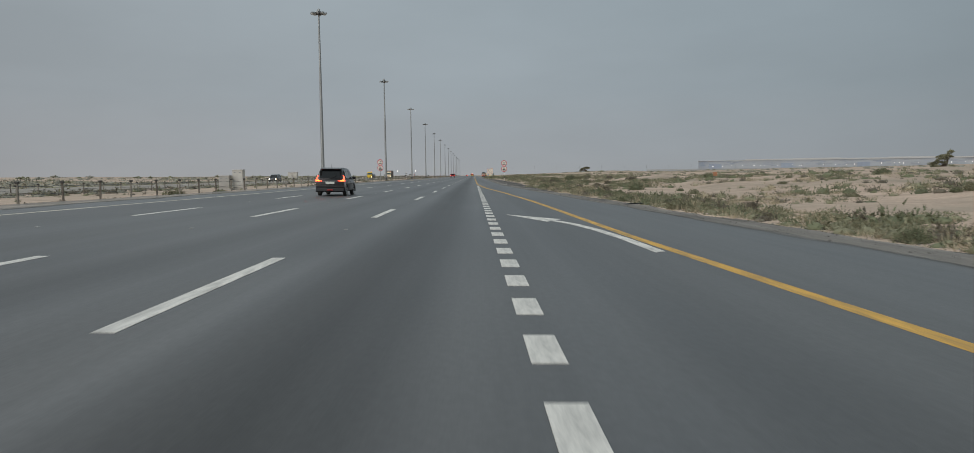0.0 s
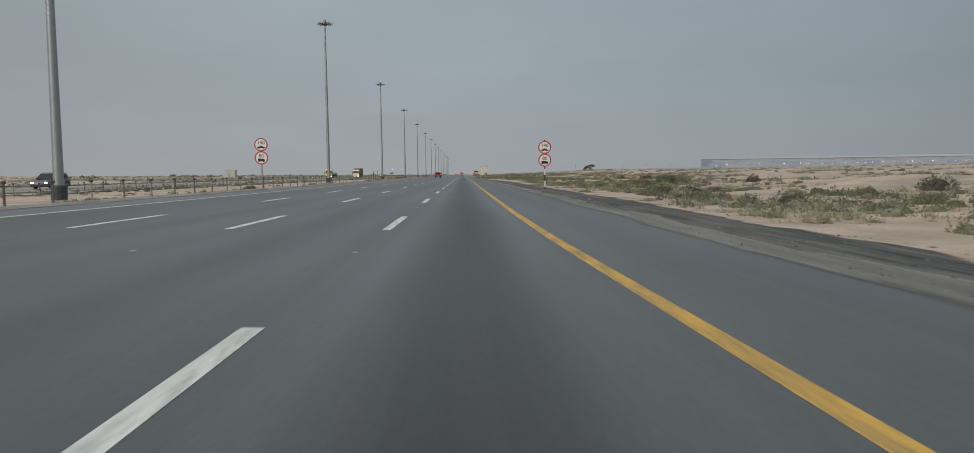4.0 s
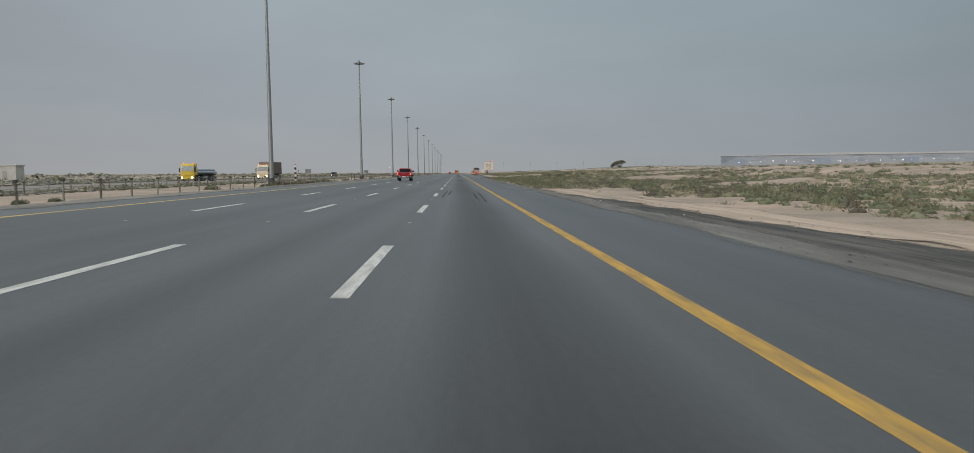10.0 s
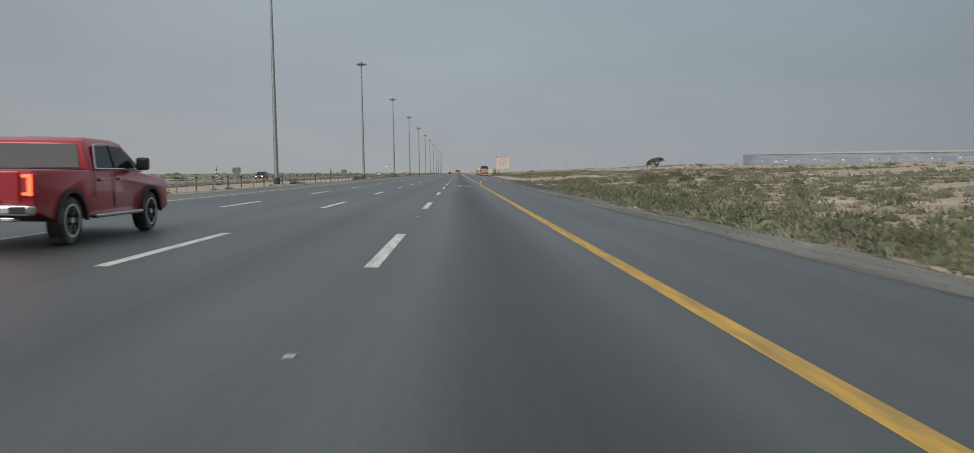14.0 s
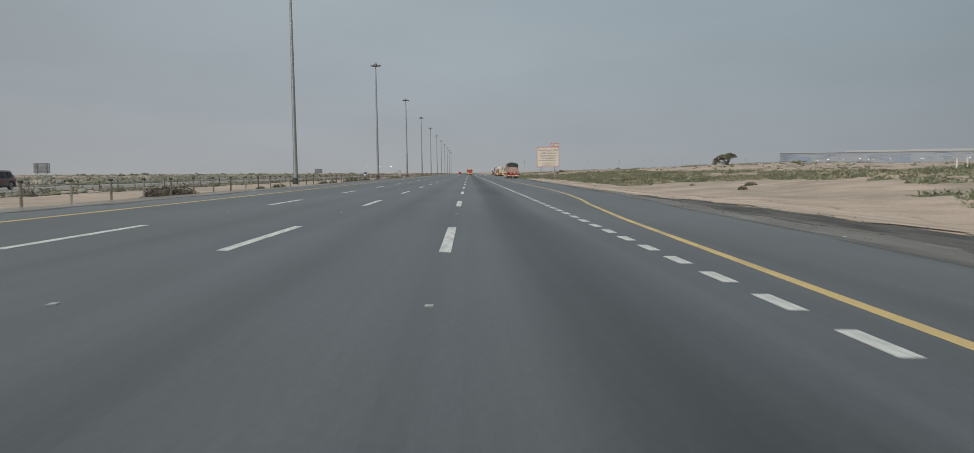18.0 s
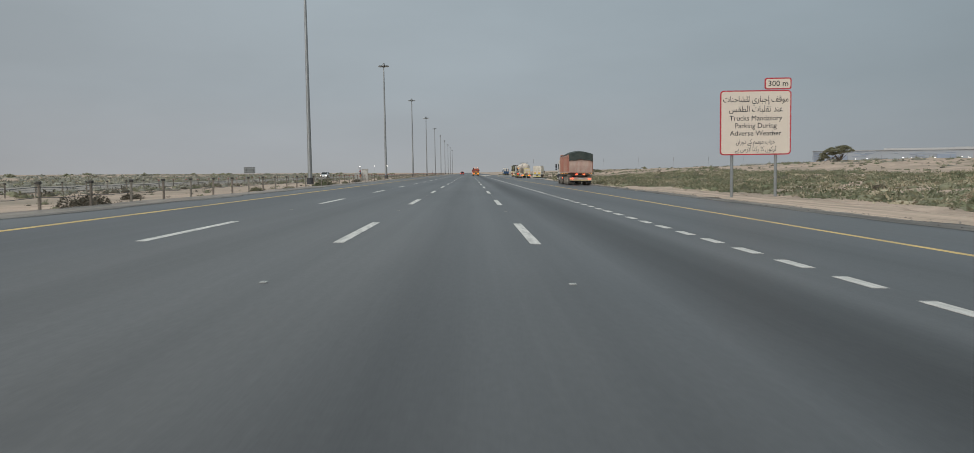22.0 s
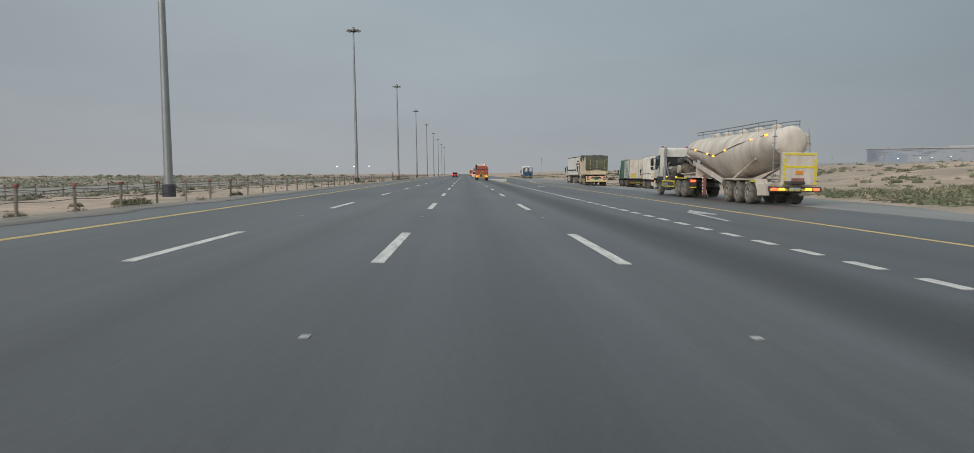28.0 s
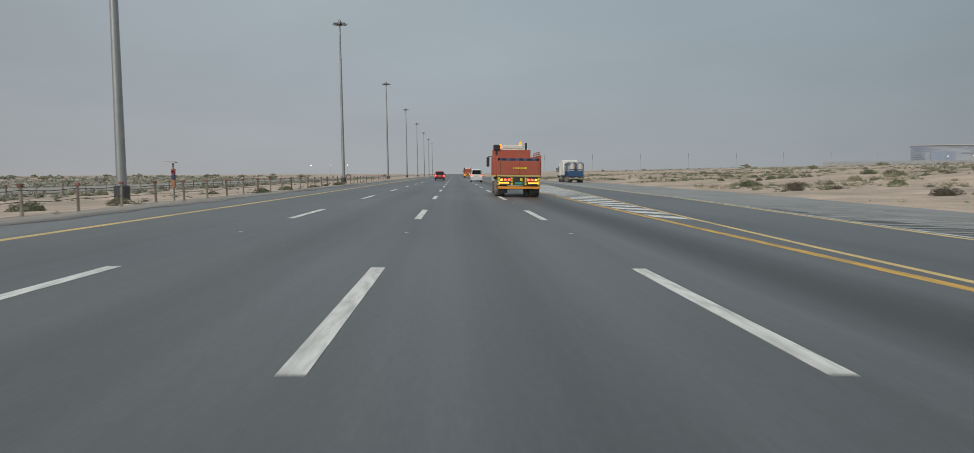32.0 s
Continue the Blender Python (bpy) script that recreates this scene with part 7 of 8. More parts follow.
def pickup(m, label):
    top = thing("pickup_truck", m, label, "pickup truck")
    L, Wd, r = 5.85, 1.01, 0.42
    fa, ra = L - 1.0, 1.25
    arch = lambda yc: [(yc + math.cos(a) * (r + 0.09), r + math.sin(a) * (r + 0.09)) for a in [math.pi * k / 8 for k in range(9)]]
    prof = [(0.03, 0.62), (0.0, 1.20), (0.03, 1.30), (1.9, 1.30), (4.3, 1.27), (4.6, 1.22), (L - 0.12, 1.12), (L, 0.95), (L, 0.50), (L - 0.1, 0.45)] + arch(fa) + [(ra + 0.9, 0.48)] + arch(ra) + [(0.12, 0.6)]
    body = part("body", prism(prof, -Wd, Wd, 0.035, 0.03), M["car_red"], top, smooth=True)
    box("bed_cover", -0.90, 0.90, 0.10, 1.92, 1.29, 1.325, "plastic", top, 0.01, "dark load bed cover")
    gh = [(1.98, 1.26), (2.08, 1.82), (2.26, 1.90), (3.4, 1.89), (3.72, 1.83), (4.55, 1.26)]
    cabin = part("cabin", prism(gh, -Wd + 0.02, Wd - 0.02, 0.04, 0.22), M["car_red"], top, smooth=True)
    for s in (-1, 1):
        for wn in ([(2.2, 1.34), (2.38, 1.74), (2.95, 1.76), (2.95, 1.34)], [(3.03, 1.34), (3.03, 1.76), (3.52, 1.74), (4.15, 1.34)]):
            bm = bmesh.new()
            f = []
            for off in (0.013, -0.02):
                f.append([bm.verts.new((s * ((Wd - 0.02) * (1 - 0.22 * max(0.0, (z - 1.26) / 0.66 - 0.45) / 0.55) + off), y, z)) for y, z in wn])
            bm.faces.new(f[0])
            bm.faces.new(f[1][::-1])
            for i in range(4):
                bm.faces.new((f[0][i], f[0][(i + 1) % 4], f[1][(i + 1) % 4], f[1][i]))
            bmesh.ops.recalc_face_normals(bm, faces=bm.faces)
            part("side_window", bm, M["glass"], cabin)
        lean = lambda z: s * ((Wd - 0.02) * (1 - 0.22 * max(0.0, (z - 1.26) / 0.66 - 0.45) / 0.55) + 0.016)
        part("window_trim", tube([(lean(z), y, z) for y, z in ((2.17, 1.32), (2.36, 1.76), (2.6, 1.785), (3.3, 1.78), (3.55, 1.755), (4.2, 1.32), (2.17, 1.32))], 0.014, 5), M["chrome"], cabin, "thin chrome window trim")
        part("door_seam", tube([(s * (Wd + 0.001), 2.99, 0.56), (s * (Wd + 0.001), 2.99, 1.27)], 0.007, 4), M["plastic"], body)
        part("door_seam", tube([(s * (Wd + 0.001), 2.15, 0.80), (s * (Wd + 0.001), 2.10, 1.27)], 0.007, 4), M["plastic"], body)
        for yc in (fa, ra):
            ring = [(yc + math.cos(math.pi * k / 10) * (r + 0.16), r - 0.02 + math.sin(math.pi * k / 10) * (r + 0.15)) for k in range(11)]
            ring += [(yc + math.cos(math.pi * k / 10) * (r + 0.085), r - 0.02 + math.sin(math.pi * k / 10) * (r + 0.085)) for k in range(10, -1, -1)]
            part("arch_trim", prism(ring, s * Wd - 0.03, s * Wd + 0.03), M["plastic"], top, "black wheel arch trim")
        box("bumper_insert", s * 0.80 - 0.14, s * 0.80 + 0.14, -0.128, -0.10, 0.60, 0.71, "plastic", top, 0.01, "black bumper insert")
        box("mirror", s * 1.16 - 0.13, s * 1.16 + 0.13, 3.95, 4.10, 1.30, 1.56, "plastic", top, 0.05)
        wheel(top, s * (Wd - 0.14), fa, r, 0.28, "alloy", s)
        wheel(top, s * (Wd - 0.14), ra, r, 0.28, "alloy", s)
        lamp_shell = box("tail_lamp", s * (Wd - 0.10) - 0.10, s * (Wd - 0.10) + 0.10, -0.02, 0.12, 0.86, 1.24, "lens_red", top, 0.03, "dark red tail lamp")
        box("light_bar", s * (Wd - 0.06) - 0.035, s * (Wd - 0.06) + 0.035, -0.035, 0.0, 0.88, 1.22, "tail", lamp_shell, 0.008, "lit red bar of the lamp")
        for z in (0.89, 1.17):
            box("light_bar", s * (Wd - 0.13) - 0.05, s * (Wd - 0.13) + 0.05, -0.035, 0.0, z, z + 0.045, "tail", lamp_shell, 0.008, "lit red bar of the lamp")
        box("running_board", s * (Wd + 0.03) - 0.09, s * (Wd + 0.03) + 0.09, 2.0, 4.1, 0.42, 0.50, "chrome", top, 0.03, "chrome running board")
        for y in (2.35, 3.2):
            box("door_handle", s * (Wd + 0.01) - 0.025, s * (Wd + 0.01) + 0.025, y, y + 0.2, 1.10, 1.15, "chrome", body, 0.01)
        box("exhaust_tip", s * 0.62 - 0.11, s * 0.62 + 0.11, -0.10, 0.05, 0.47, 0.54, "chrome", top, 0.02)
        part("bumper_corner", bx(bmesh.new(), s * 0.72 - 0.28, s * 0.72 + 0.28, -0.12, 0.10, 0.56, 0.74, 0.05), M["chrome"], top, "chrome bumper corner")
    box("tailgate", -0.78, 0.78, -0.02, 0.03, 0.78, 1.27, "car_red", top, 0.02)
    box("maker_badge", -0.22, 0.22, -0.03, -0.02, 1.12, 1.17, "chrome", top, 0.0, "plain chrome badge bar")
    box("tailgate_handle", -0.11, 0.11, -0.03, -0.02, 1.19, 1.25, "plastic", top, 0.0)
    part("rear_window", prism([(1.975, 1.34), (2.052, 1.77), (2.10, 1.77), (2.03, 1.34)], -0.80, 0.80, 0.0, 0.08), M["glass"], cabin)
    box("brake_lamp", -0.25, 0.25, 2.26, 2.30, 1.86, 1.90, "lens_red", cabin, 0.0)
    box("number_plate", -0.26, 0.26, -0.06, -0.02, 0.56, 0.70, "plate", top, 0.0)
    box("rear_bumper", -0.5, 0.5, -0.10, 0.08, 0.50, 0.56, "chrome", top, 0.02)
    part("tow_hitch", tube([(0, 0.0, 0.45), (0, -0.22, 0.45), (0, -0.22, 0.56)], 0.03, 8), M["chrome"], top)
    return top


TILT = math.degrees(math.atan(CF))


def on_road(x, y, turn=0, drop=0.0):
    """A pose on the cambered road."""
    return Matrix.Translation((x, y, fall(x) + 0.004 - drop)) @ Matrix.Rotation(radians(TILT), 4, "Y") @ Matrix.Rotation(radians(turn), 4, "Z")


def on_land(x, y, turn=0):
    return pose(x, y, float(land(x, y)) + 0.09, 0, 0, turn)


tipper_lorry(on_road(11.1, 645.2, -0.8), "rustred", "white_dusty", "tarp", "dusty red tipper lorry with a green net and lit tail lamps", True, "pink_dust", False, rim="rim_beige", chassis="chassis_dusty", tape="reflect_dull")
bulk_tanker(on_road(12.65, 756.6, 1.0), "dusty off-white cement tanker with a white cab and amber lamps")
box_lorry(on_road(20.0, 811.0, -8.5, 0.41), "white curtain-sided lorry with a thin blue stripe and an orange cab", "curtain", "door_white", "orange", "chassis", "blue", H=4.02, L=12.8, z0=1.22, cab_roof=3.85, fringe="roof_pale")
box_lorry(on_road(21.9, 832.5, -6, 0.41), "green and white striped box lorry with a dark cab", "green", "door_white", "navy", "chassis", "green", H=4.0, z0=1.22, fringe="roof_pale")
tipper_lorry(on_road(13.5, 817.2, -5.0), "cream", "white_paint", "tarp", "cream tipper lorry with a dark scalloped tarpaulin and a white cab", False, "cream", True, bed_top=3.55, hump=0.12, rim="rim_cream", L=11.5, ribs=0)
box_lorry(on_road(15.9, 839.3, -0.5), "white box lorry with dark and red stripes and a white cab", "box_white", "door_white", "white_paint", "chassis_red", "racing", H=3.98, L=13.9, z0=1.25, cab_roof=3.75)
tank_container_lorry(on_road(17.2, 966.0), "lorry with upright white tanks in blue frames")
dropside_lorry(on_road(1.1, 881.5), "red dropside lorry with drums, lit orange lamps and a white cab")
pickup(on_road(-6.5, 355.9), "bright red crew-cab pickup truck with chrome bumper and lit tail lamps")
car(on_road(-5.5, 35.6), "people_carrier", "dark grey people carrier with lit tail lamps", "car_grey", "mpv")
car(on_road(0.9, 965.0), "minibus", "white and red minibus seen from behind", "car_white", "van")
car(on_road(-5.4, 985.0), "estate_car", "small red estate car with lit tail lamps", "car_red", "suv")
dropside_lorry(on_road(1.6, 1098.0), "red dropside lorry far down the slow lane")
flatbed_lorry(on_land(-48.5, 403.5, 180), "yellow flatbed lorry carrying pale pipes with lit headlamps", "pipes")
flatbed_lorry(on_land(-42.5, 436.0, 180), "container lorry with a cream cab and lit headlamps", "container")
car(on_land(-41.5, 783.0, 180), "off_roader", "white off-roader with lit headlamps", "car_white", "suv", "front", "oncoming cars")
car(on_land(-41.5, 523.0, 180), "off_roader", "dark maroon off-roader with lit headlamps", "car_maroon", "suv", "front", "oncoming cars")
car(on_land(-41.5, 172.0, 180), "off_roader", "black off-roader with lit headlamps", "car_black", "suv", "front", "oncoming cars")

for px, py in ((-15.7, 243.4), (-15.7, 662.2), (-16.0, 453.4), (-16.0, 874.0)):
    camera_post(px, py, "speed camera with red and orange housings under a solar panel")
radar_tower(-31.6, 403.7, "black and white banded measuring tower")
radar_tower(-58.4, 545.0, "black and white banded measuring tower across the far carriageway")
for px, py in ((-25.0, 84.5), (-23.2, 725.0)):
    kiosk(px, py, "white steel service cabinet on a concrete plinth")
    kiosk(px - 1.35, py - 0.9, "lower grey-white service cabinet beside another", 0.72)
hut = thing("utility_hut", pose(-90, 406, float(land(-90, 406))), "small pale utility hut on the plain", "hut")
part("wall", bx(bmesh.new(), -2.3, 2.3, -1.6, 1.6, -0.4, 3.1, 0.03), M["cabinet"], hut)
part("roof", bx(bmesh.new(), -2.5, 2.5, -1.8, 1.8, 3.1, 3.3, 0.03), M["roof_pale"], hut)
part("door", bx(bmesh.new(), -0.5, 0.5, -1.66, -1.6, -0.05, 2.05, 0.01), M["cabinet_grey"], hut)
back_sign(-57.5, 763.0, 2.9, 1.6, 3.3, "grey back of a road sign on two posts")
for px, py in ((-160, 1730), (-141, 1745), (-124, 1760)):
    fl = thing("floodlight_mast", pose(px, py, float(land(px, py))), "slim far mast with a lit white floodlight", "lamp mast", "far floodlights")
    part("pole", lathe([(-0.5, 0.12), (11.5, 0.08)], "Z", 6), M["far_pole"], fl)
    part("lamp_head", moved(lathe([(-0.2, 0.2), (0.0, 0.5), (0.3, 0.5), (0.4, 0.2)], "Z", 8), z=11.5), M["yard"], fl, "lit white lamp")
back_sign(-57.5, 560.0, 2.2, 1.4, 3.2, "grey back of a small road sign on two posts")


# ---- plants ----
def unit(v):
    return v / (np.linalg.norm(v, axis=1)[:, None] + 1e-9)


def leaf_cloud(rng, n, rx, ry, h, leaf, width=0.26):
    """Points and triangles of n small leaves that crowd the skin of a ragged dome, with some inside it."""
    d = rng.normal(size=(n, 3))
    d[:, 2] = np.abs(d[:, 2]) * 0.9
    d = unit(d)
    a = np.arctan2(d[:, 1], d[:, 0])
    ph = rng.random(3) * 6.28
    lump = 0.82 + 0.16 * np.sin(a * 3 + ph[0]) + 0.12 * np.sin(a * 5 + ph[1] + d[:, 2] * 4)
    r = np.clip(1 - 0.5 * rng.random(n) ** 2.2, 0, 1) * lump
    c = d * r[:, None] * np.array([rx, ry, h])
    c[:, 2] += 0.02 * h
    way = unit(d * 0.9 + rng.normal(size=(n, 3)) * 0.55 + np.array([0, 0, 0.35]))
    s = unit(np.cross(way, rng.normal(size=(n, 3))))
    ln = leaf * (0.55 + 0.9 * rng.random(n))[:, None]
    v = np.stack([c - s * ln * width, c + s * ln * width, c + way * ln], 1).reshape(-1, 3)
    return v, np.arange(3 * n).reshape(-1, 3)


def dome(rng, rx, ry, h, segs=7, rings=((-0.06, 0.92), (0.30, 0.95), (0.66, 0.72), (0.88, 0.38))):
    """The dense twiggy heart of a low shrub, lumpy and open below."""
    v, f = [], []
    for z, r in rings:
        for k in range(segs):
            a = 2 * math.pi * (k + 0.5 * rng.random()) / segs
            w = r * rng.uniform(0.72, 1.05)
            v.append((math.cos(a) * w * rx, math.sin(a) * w * ry, h * (z + rng.uniform(-0.06, 0.06))))
    v.append((0, 0, h * 0.93))
    for i in range(len(rings) - 1):
        for k in range(segs):
            p, q = i * segs + k, i * segs + (k + 1) % segs
            f += [(p, q, q + segs), (p, q + segs, p + segs)]
    o = (len(rings) - 1) * segs
    f += [(o + k, o + (k + 1) % segs, len(v) - 1) for k in range(segs)]
    return np.array(v), np.array(f)


def cushion(rng, leaves, leaf, h, inner=0.62, far=False):
    """A low desert shrub of radius one: a dense heart under a skin of leaves."""
    v0, f0 = dome(rng, inner, inner, h * inner, *((5, ((-0.06, 0.95), (0.35, 0.9), (0.8, 0.5))) if far else ()))
    v1, f1 = leaf_cloud(rng, leaves, 1.0, 1.0, h, leaf)
    return np.concatenate([v0, v1]), np.concatenate([f0, f1 + len(v0)])


def tuft(rng, blades, h, width=0.035):
    """A tussock of radius one: thin blades that splay from the root."""
    root = rng.normal(size=(blades, 3)) * np.array([0.42, 0.42, 0])
    way = unit(root * 0.9 + rng.normal(size=(blades, 3)) * 0.28 + np.array([0, 0, 1.0]))
    ln = h * (0.55 + 0.6 * rng.random(blades))[:, None]
    s = unit(np.cross(way, rng.normal(size=(blades, 3))))
    v = np.stack([root - s * width, root + s * width, root + way * ln], 1).reshape(-1, 3)
    return v, np.arange(3 * blades).reshape(-1, 3)


def mesh_from(name, v, f, material):
    me = bpy.data.meshes.new(name)
    me.vertices.add(len(v))
    me.vertices.foreach_set("co", np.ascontiguousarray(v, np.float32).ravel())
    k = f.shape[1]
    me.loops.add(f.size)
    me.loops.foreach_set("vertex_index", np.ascontiguousarray(f, np.int32).ravel())
    me.polygons.add(len(f))
    me.polygons.foreach_set("loop_start", np.arange(0, f.size, k, dtype=np.int32))
    me.update(calc_edges=True)
    me.materials.append(M[material])
    return me


rng = np.random.default_rng(11)
SHRUBS = []
WORDS = {"leaf": "olive", "leaf_green": "green", "leaf_dry": "dry straw-coloured", "leaf_dark": "dark brown twiggy"}
for kindm in ("leaf", "leaf_green", "leaf", "leaf_dry", "leaf_green", "leaf_dark", "leaf_dry"):
    v, f = leaf_cloud(rng, 2000, 1.0, 0.9, 0.72, 0.088)
    v0, f0 = dome(rng, 0.62, 0.58, 0.5)
    crown = mesh_from("crown", np.concatenate([v0, v]), np.concatenate([f0, f + len(v0)]), kindm)
    bm = bmesh.new()
    for j in range(9):
        a = rng.random() * 6.28
        join(bm, tube([(0, 0, -0.15), (math.cos(a) * 0.3, math.sin(a) * 0.3, 0.2), (math.cos(a) * 0.75, math.sin(a) * 0.7, 0.55)], [0.03, 0.02, 0.006], 4))
    SHRUBS.append((crown, to_mesh("woody_base", bm, M["bark"]), WORDS[kindm]))


def shrub(x, y, size, k, tall=1.0):
    crown, stems, word = SHRUBS[k]
    top = thing("shrub", pose(x, y, float(land(x, y)) - 0.04 * size, 0, 0, (x * 57 + y * 13) % 360), word + " desert shrub growing in the sand", "shrub", "desert shrubs")
    sc = Matrix.Diagonal((size, size, size * tall, 1))
    link("crown", crown, top, sc)
    link("woody_base", stems, top, sc)


prng = random.Random(21)


def clear(x, y):
    """True where no paving, verge or lorry stands."""
    return x > float(layby(y)) + 1.6


spots = []
# scrub that comes close to the road
for y0, y1, xa, xb, n, s0, s1 in ((-12, 80, 1.3, 5.5, 46, 0.3, 0.75), (20, 130, 5, 22, 34, 0.3, 0.8), (112, 215, 7.2, 20, 46, 0.35, 0.95), (205, 300, 11, 26, 26, 0.35, 0.9),
                                (312, 400, 1.6, 5.5, 40, 0.3, 0.8), (300, 470, 8, 26, 30, 0.3, 0.9), (470, 620, 8, 24, 16, 0.3, 0.7), (620, 760, 4, 22, 14, 0.3, 0.6), (850, 1000, 7, 45, 40, 0.3, 0.95)):
    for _ in range(n):
        y = prng.uniform(y0, y1)
        spots.append((float(layby(y)) + xa + (xb - xa) * prng.random() ** 1.3, y, prng.uniform(s0, s1)))
for x, y, s in spots:
    if clear(x, y):
        shrub(x, y, s, prng.choice((0, 1, 2, 4, 5, 5, 3, 1)), prng.uniform(0.75, 1.1))
for x, y, s in ((25.7, 177.6, 1.6), (27.2, 176.8, 1.2), (30, 188, 1.5), (31.5, 133, 1.3), (21, 168, 1.2), (14.2, 2.2, 1.1), (16.2, 5.0, 0.9), (15.6, -1.0, 1.0), (52, 893, 2.2), (34, 172, 1.0), (24, 440, 1.6), (27, 446, 1.3), (31, 452, 1.5), (22.5, 434, 1.1), (36, 460, 1.4), (26, 430, 1.2), (40, 250, 1.5), (37, 262, 1.4), (44, 256, 1.2), (33, 90, 0.9), (40, 60, 0.8), (52, 110, 1.0), (60, 90, 0.9), (28.4, 907, 1.3), (26, 912, 1.2), (27.4, 883, 1.1), (29.5, 882, 0.9), (24.5, 898, 0.8)):
    shrub(x, y, s, (1, 5, 0)[int(y) % 3], 1.1 if y < 800 else 0.7)
# bushes in the median
for _ in range(60):
    y = prng.uniform(0, 980)
    shrub(prng.choice((-1, 1)) * prng.uniform(0, 3.2) - 19.5, y, prng.uniform(0.4, 0.95), prng.choice((0, 1, 2, 4, 5)), 0.75)
for y, s in ((330, 0.9), (334, 1.1), (338, 1.0), (342, 0.8), (346, 1.1), (351, 0.9), (322, 1.0), (326, 1.2), (354, 1.1), (358, 0.8), (318, 0.8), (497, 1.4), (500, 1.1), (574, 1.5), (590, 1.2), (646, 1.3)):
    shrub(-17.6, y, s, (4, 1, 5)[int(y) % 3], 0.8)

_grid = np.random.default_rng(5).random((128, 128))


def cloudy(x, y, size, shift=0.0):
    """Smooth value noise from 0 to 1 with spots of that size in metres."""
    u, w = x / size + shift * 17.3, y / size + shift * 31.7
    i, j = np.floor(u).astype(int), np.floor(w).astype(int)
    a, c = u - i, w - j
    a, c = a * a * (3 - 2 * a), c * c * (3 - 2 * c)
    g = lambda p, q: _grid[p % 128, q % 128]
    return (g(i, j) * (1 - a) + g(i + 1, j) * a) * (1 - c) + (g(i, j + 1) * (1 - a) + g(i + 1, j + 1) * a) * c


def growth(x, y, shift):
    return 0.45 * cloudy(x, y, 13.0, 0.3) + 0.35 * cloudy(x, y, 5.5, 1.7) + 0.20 * cloudy(x, y, 2.6, shift)


def bare(x, y):
    """Tongues of bare sand where nothing grows."""
    a = ((x - 21) / 9) ** 2 + ((y - 512) / 24) ** 2 < 1
    b = ((x - 15.5) / 2.4) ** 2 + ((y - 595) / 45) ** 2 < 1
    c = ((x - 22) / 7) ** 2 + ((y - 240) / 22) ** 2 < 1
    d = ((x - 34) / 14) ** 2 + ((y - 935) / 20) ** 2 < 1
    e = (x > layby(y) + 4.4) & (x < layby(y) + 4.6 + 3.4 * cloudy(x, y, 9.0, 0.9)) & (y > 345) & (y < 388)
    f = (y > 222) & (y < 300 + 18 * cloudy(x, y, 12.0, 4.0)) & (x < layby(y) + 4.5 + 5 * cloudy(x, y, 10.0, 5.0))
    h = (y > 500) & (y < 588) & (x < layby(y) + 3.4 + 3.2 * cloudy(x, y, 8.0, 2.5))
    i = (y > 464) & (y < 501) & (x < layby(y) + 6.5 + 5 * cloudy(x, y, 8.0, 6.5))
    return a | b | c | d | e | f | h | i


def spread_out(n, xr, yr, cover, seed, inner=1.6, bias=1.0):
    """Places for n plants in natural patches that leave sand between them; cover is the share of ground that is grown over."""
    g = np.random.default_rng(seed)
    m = n * 7
    x, y = xr[0] + (xr[1] - xr[0]) * g.random(m) ** bias, g.uniform(*yr, m)
    gr = growth(x, y, seed * 0.37)
    th = np.quantile(gr, 1 - cover)
    ok = (gr > th - 0.05 * g.random(m)) & ~bare(x, y)
    ok &= np.where(x > 0, x > layby(y) + inner, (x < -16.4) & ((x > -34.5) | (x < -57)))
    return x[ok][:n], y[ok][:n], g


def strew(name, x, y, g, bases, material, label, smin, smax, power=2.2, sink=0.03):
    """One mesh of many plants: each is one of the given shapes, turned and sized by chance, set on the sand."""
    n = len(x)
    z = land(x, y)
    size = smin + (smax - smin) * g.random(n) ** power
    rot = g.random(n) * 6.28
    pick = g.integers(0, len(bases), n)
    vs, fs, off = [], [], 0
    for k, (bv, bf) in enumerate(bases):
        i = np.nonzero(pick == k)[0]
        if not len(i):
            continue
        c, s = np.cos(rot[i])[:, None], np.sin(rot[i])[:, None]
        sz = size[i][:, None]
        tall = (0.8 + 0.45 * g.random(len(i)))[:, None]
        px = (bv[None, :, 0] * c - bv[None, :, 1] * s) * sz + x[i][:, None]
        py = (bv[None, :, 0] * s + bv[None, :, 1] * c) * sz + y[i][:, None]
        pz = bv[None, :, 2] * sz * tall + z[i][:, None] - sink
        vs.append(np.stack([px, py, pz], 2).reshape(-1, 3))
        fs.append((bf[None] + (np.arange(len(i)) * len(bv))[:, None, None]).reshape(-1, 3) + off)
        off += len(i) * len(bv)
    return tagged(link(name, mesh_from(name, np.concatenate(vs), np.concatenate(fs), material)), label, "scrub", kind="stuff")


def shapes(seed, leaves, leaf, h, count=5, inner=0.62, far=False):
    g = np.random.default_rng(seed)
    return [cushion(g, leaves, leaf, h * g.uniform(0.8, 1.2), inner, far) for _ in range(count)]


def tufts(seed, blades, h, count=4, width=0.035):
    g = np.random.default_rng(seed)
    return [tuft(g, blades, h * g.uniform(0.8, 1.2), width) for _ in range(count)]


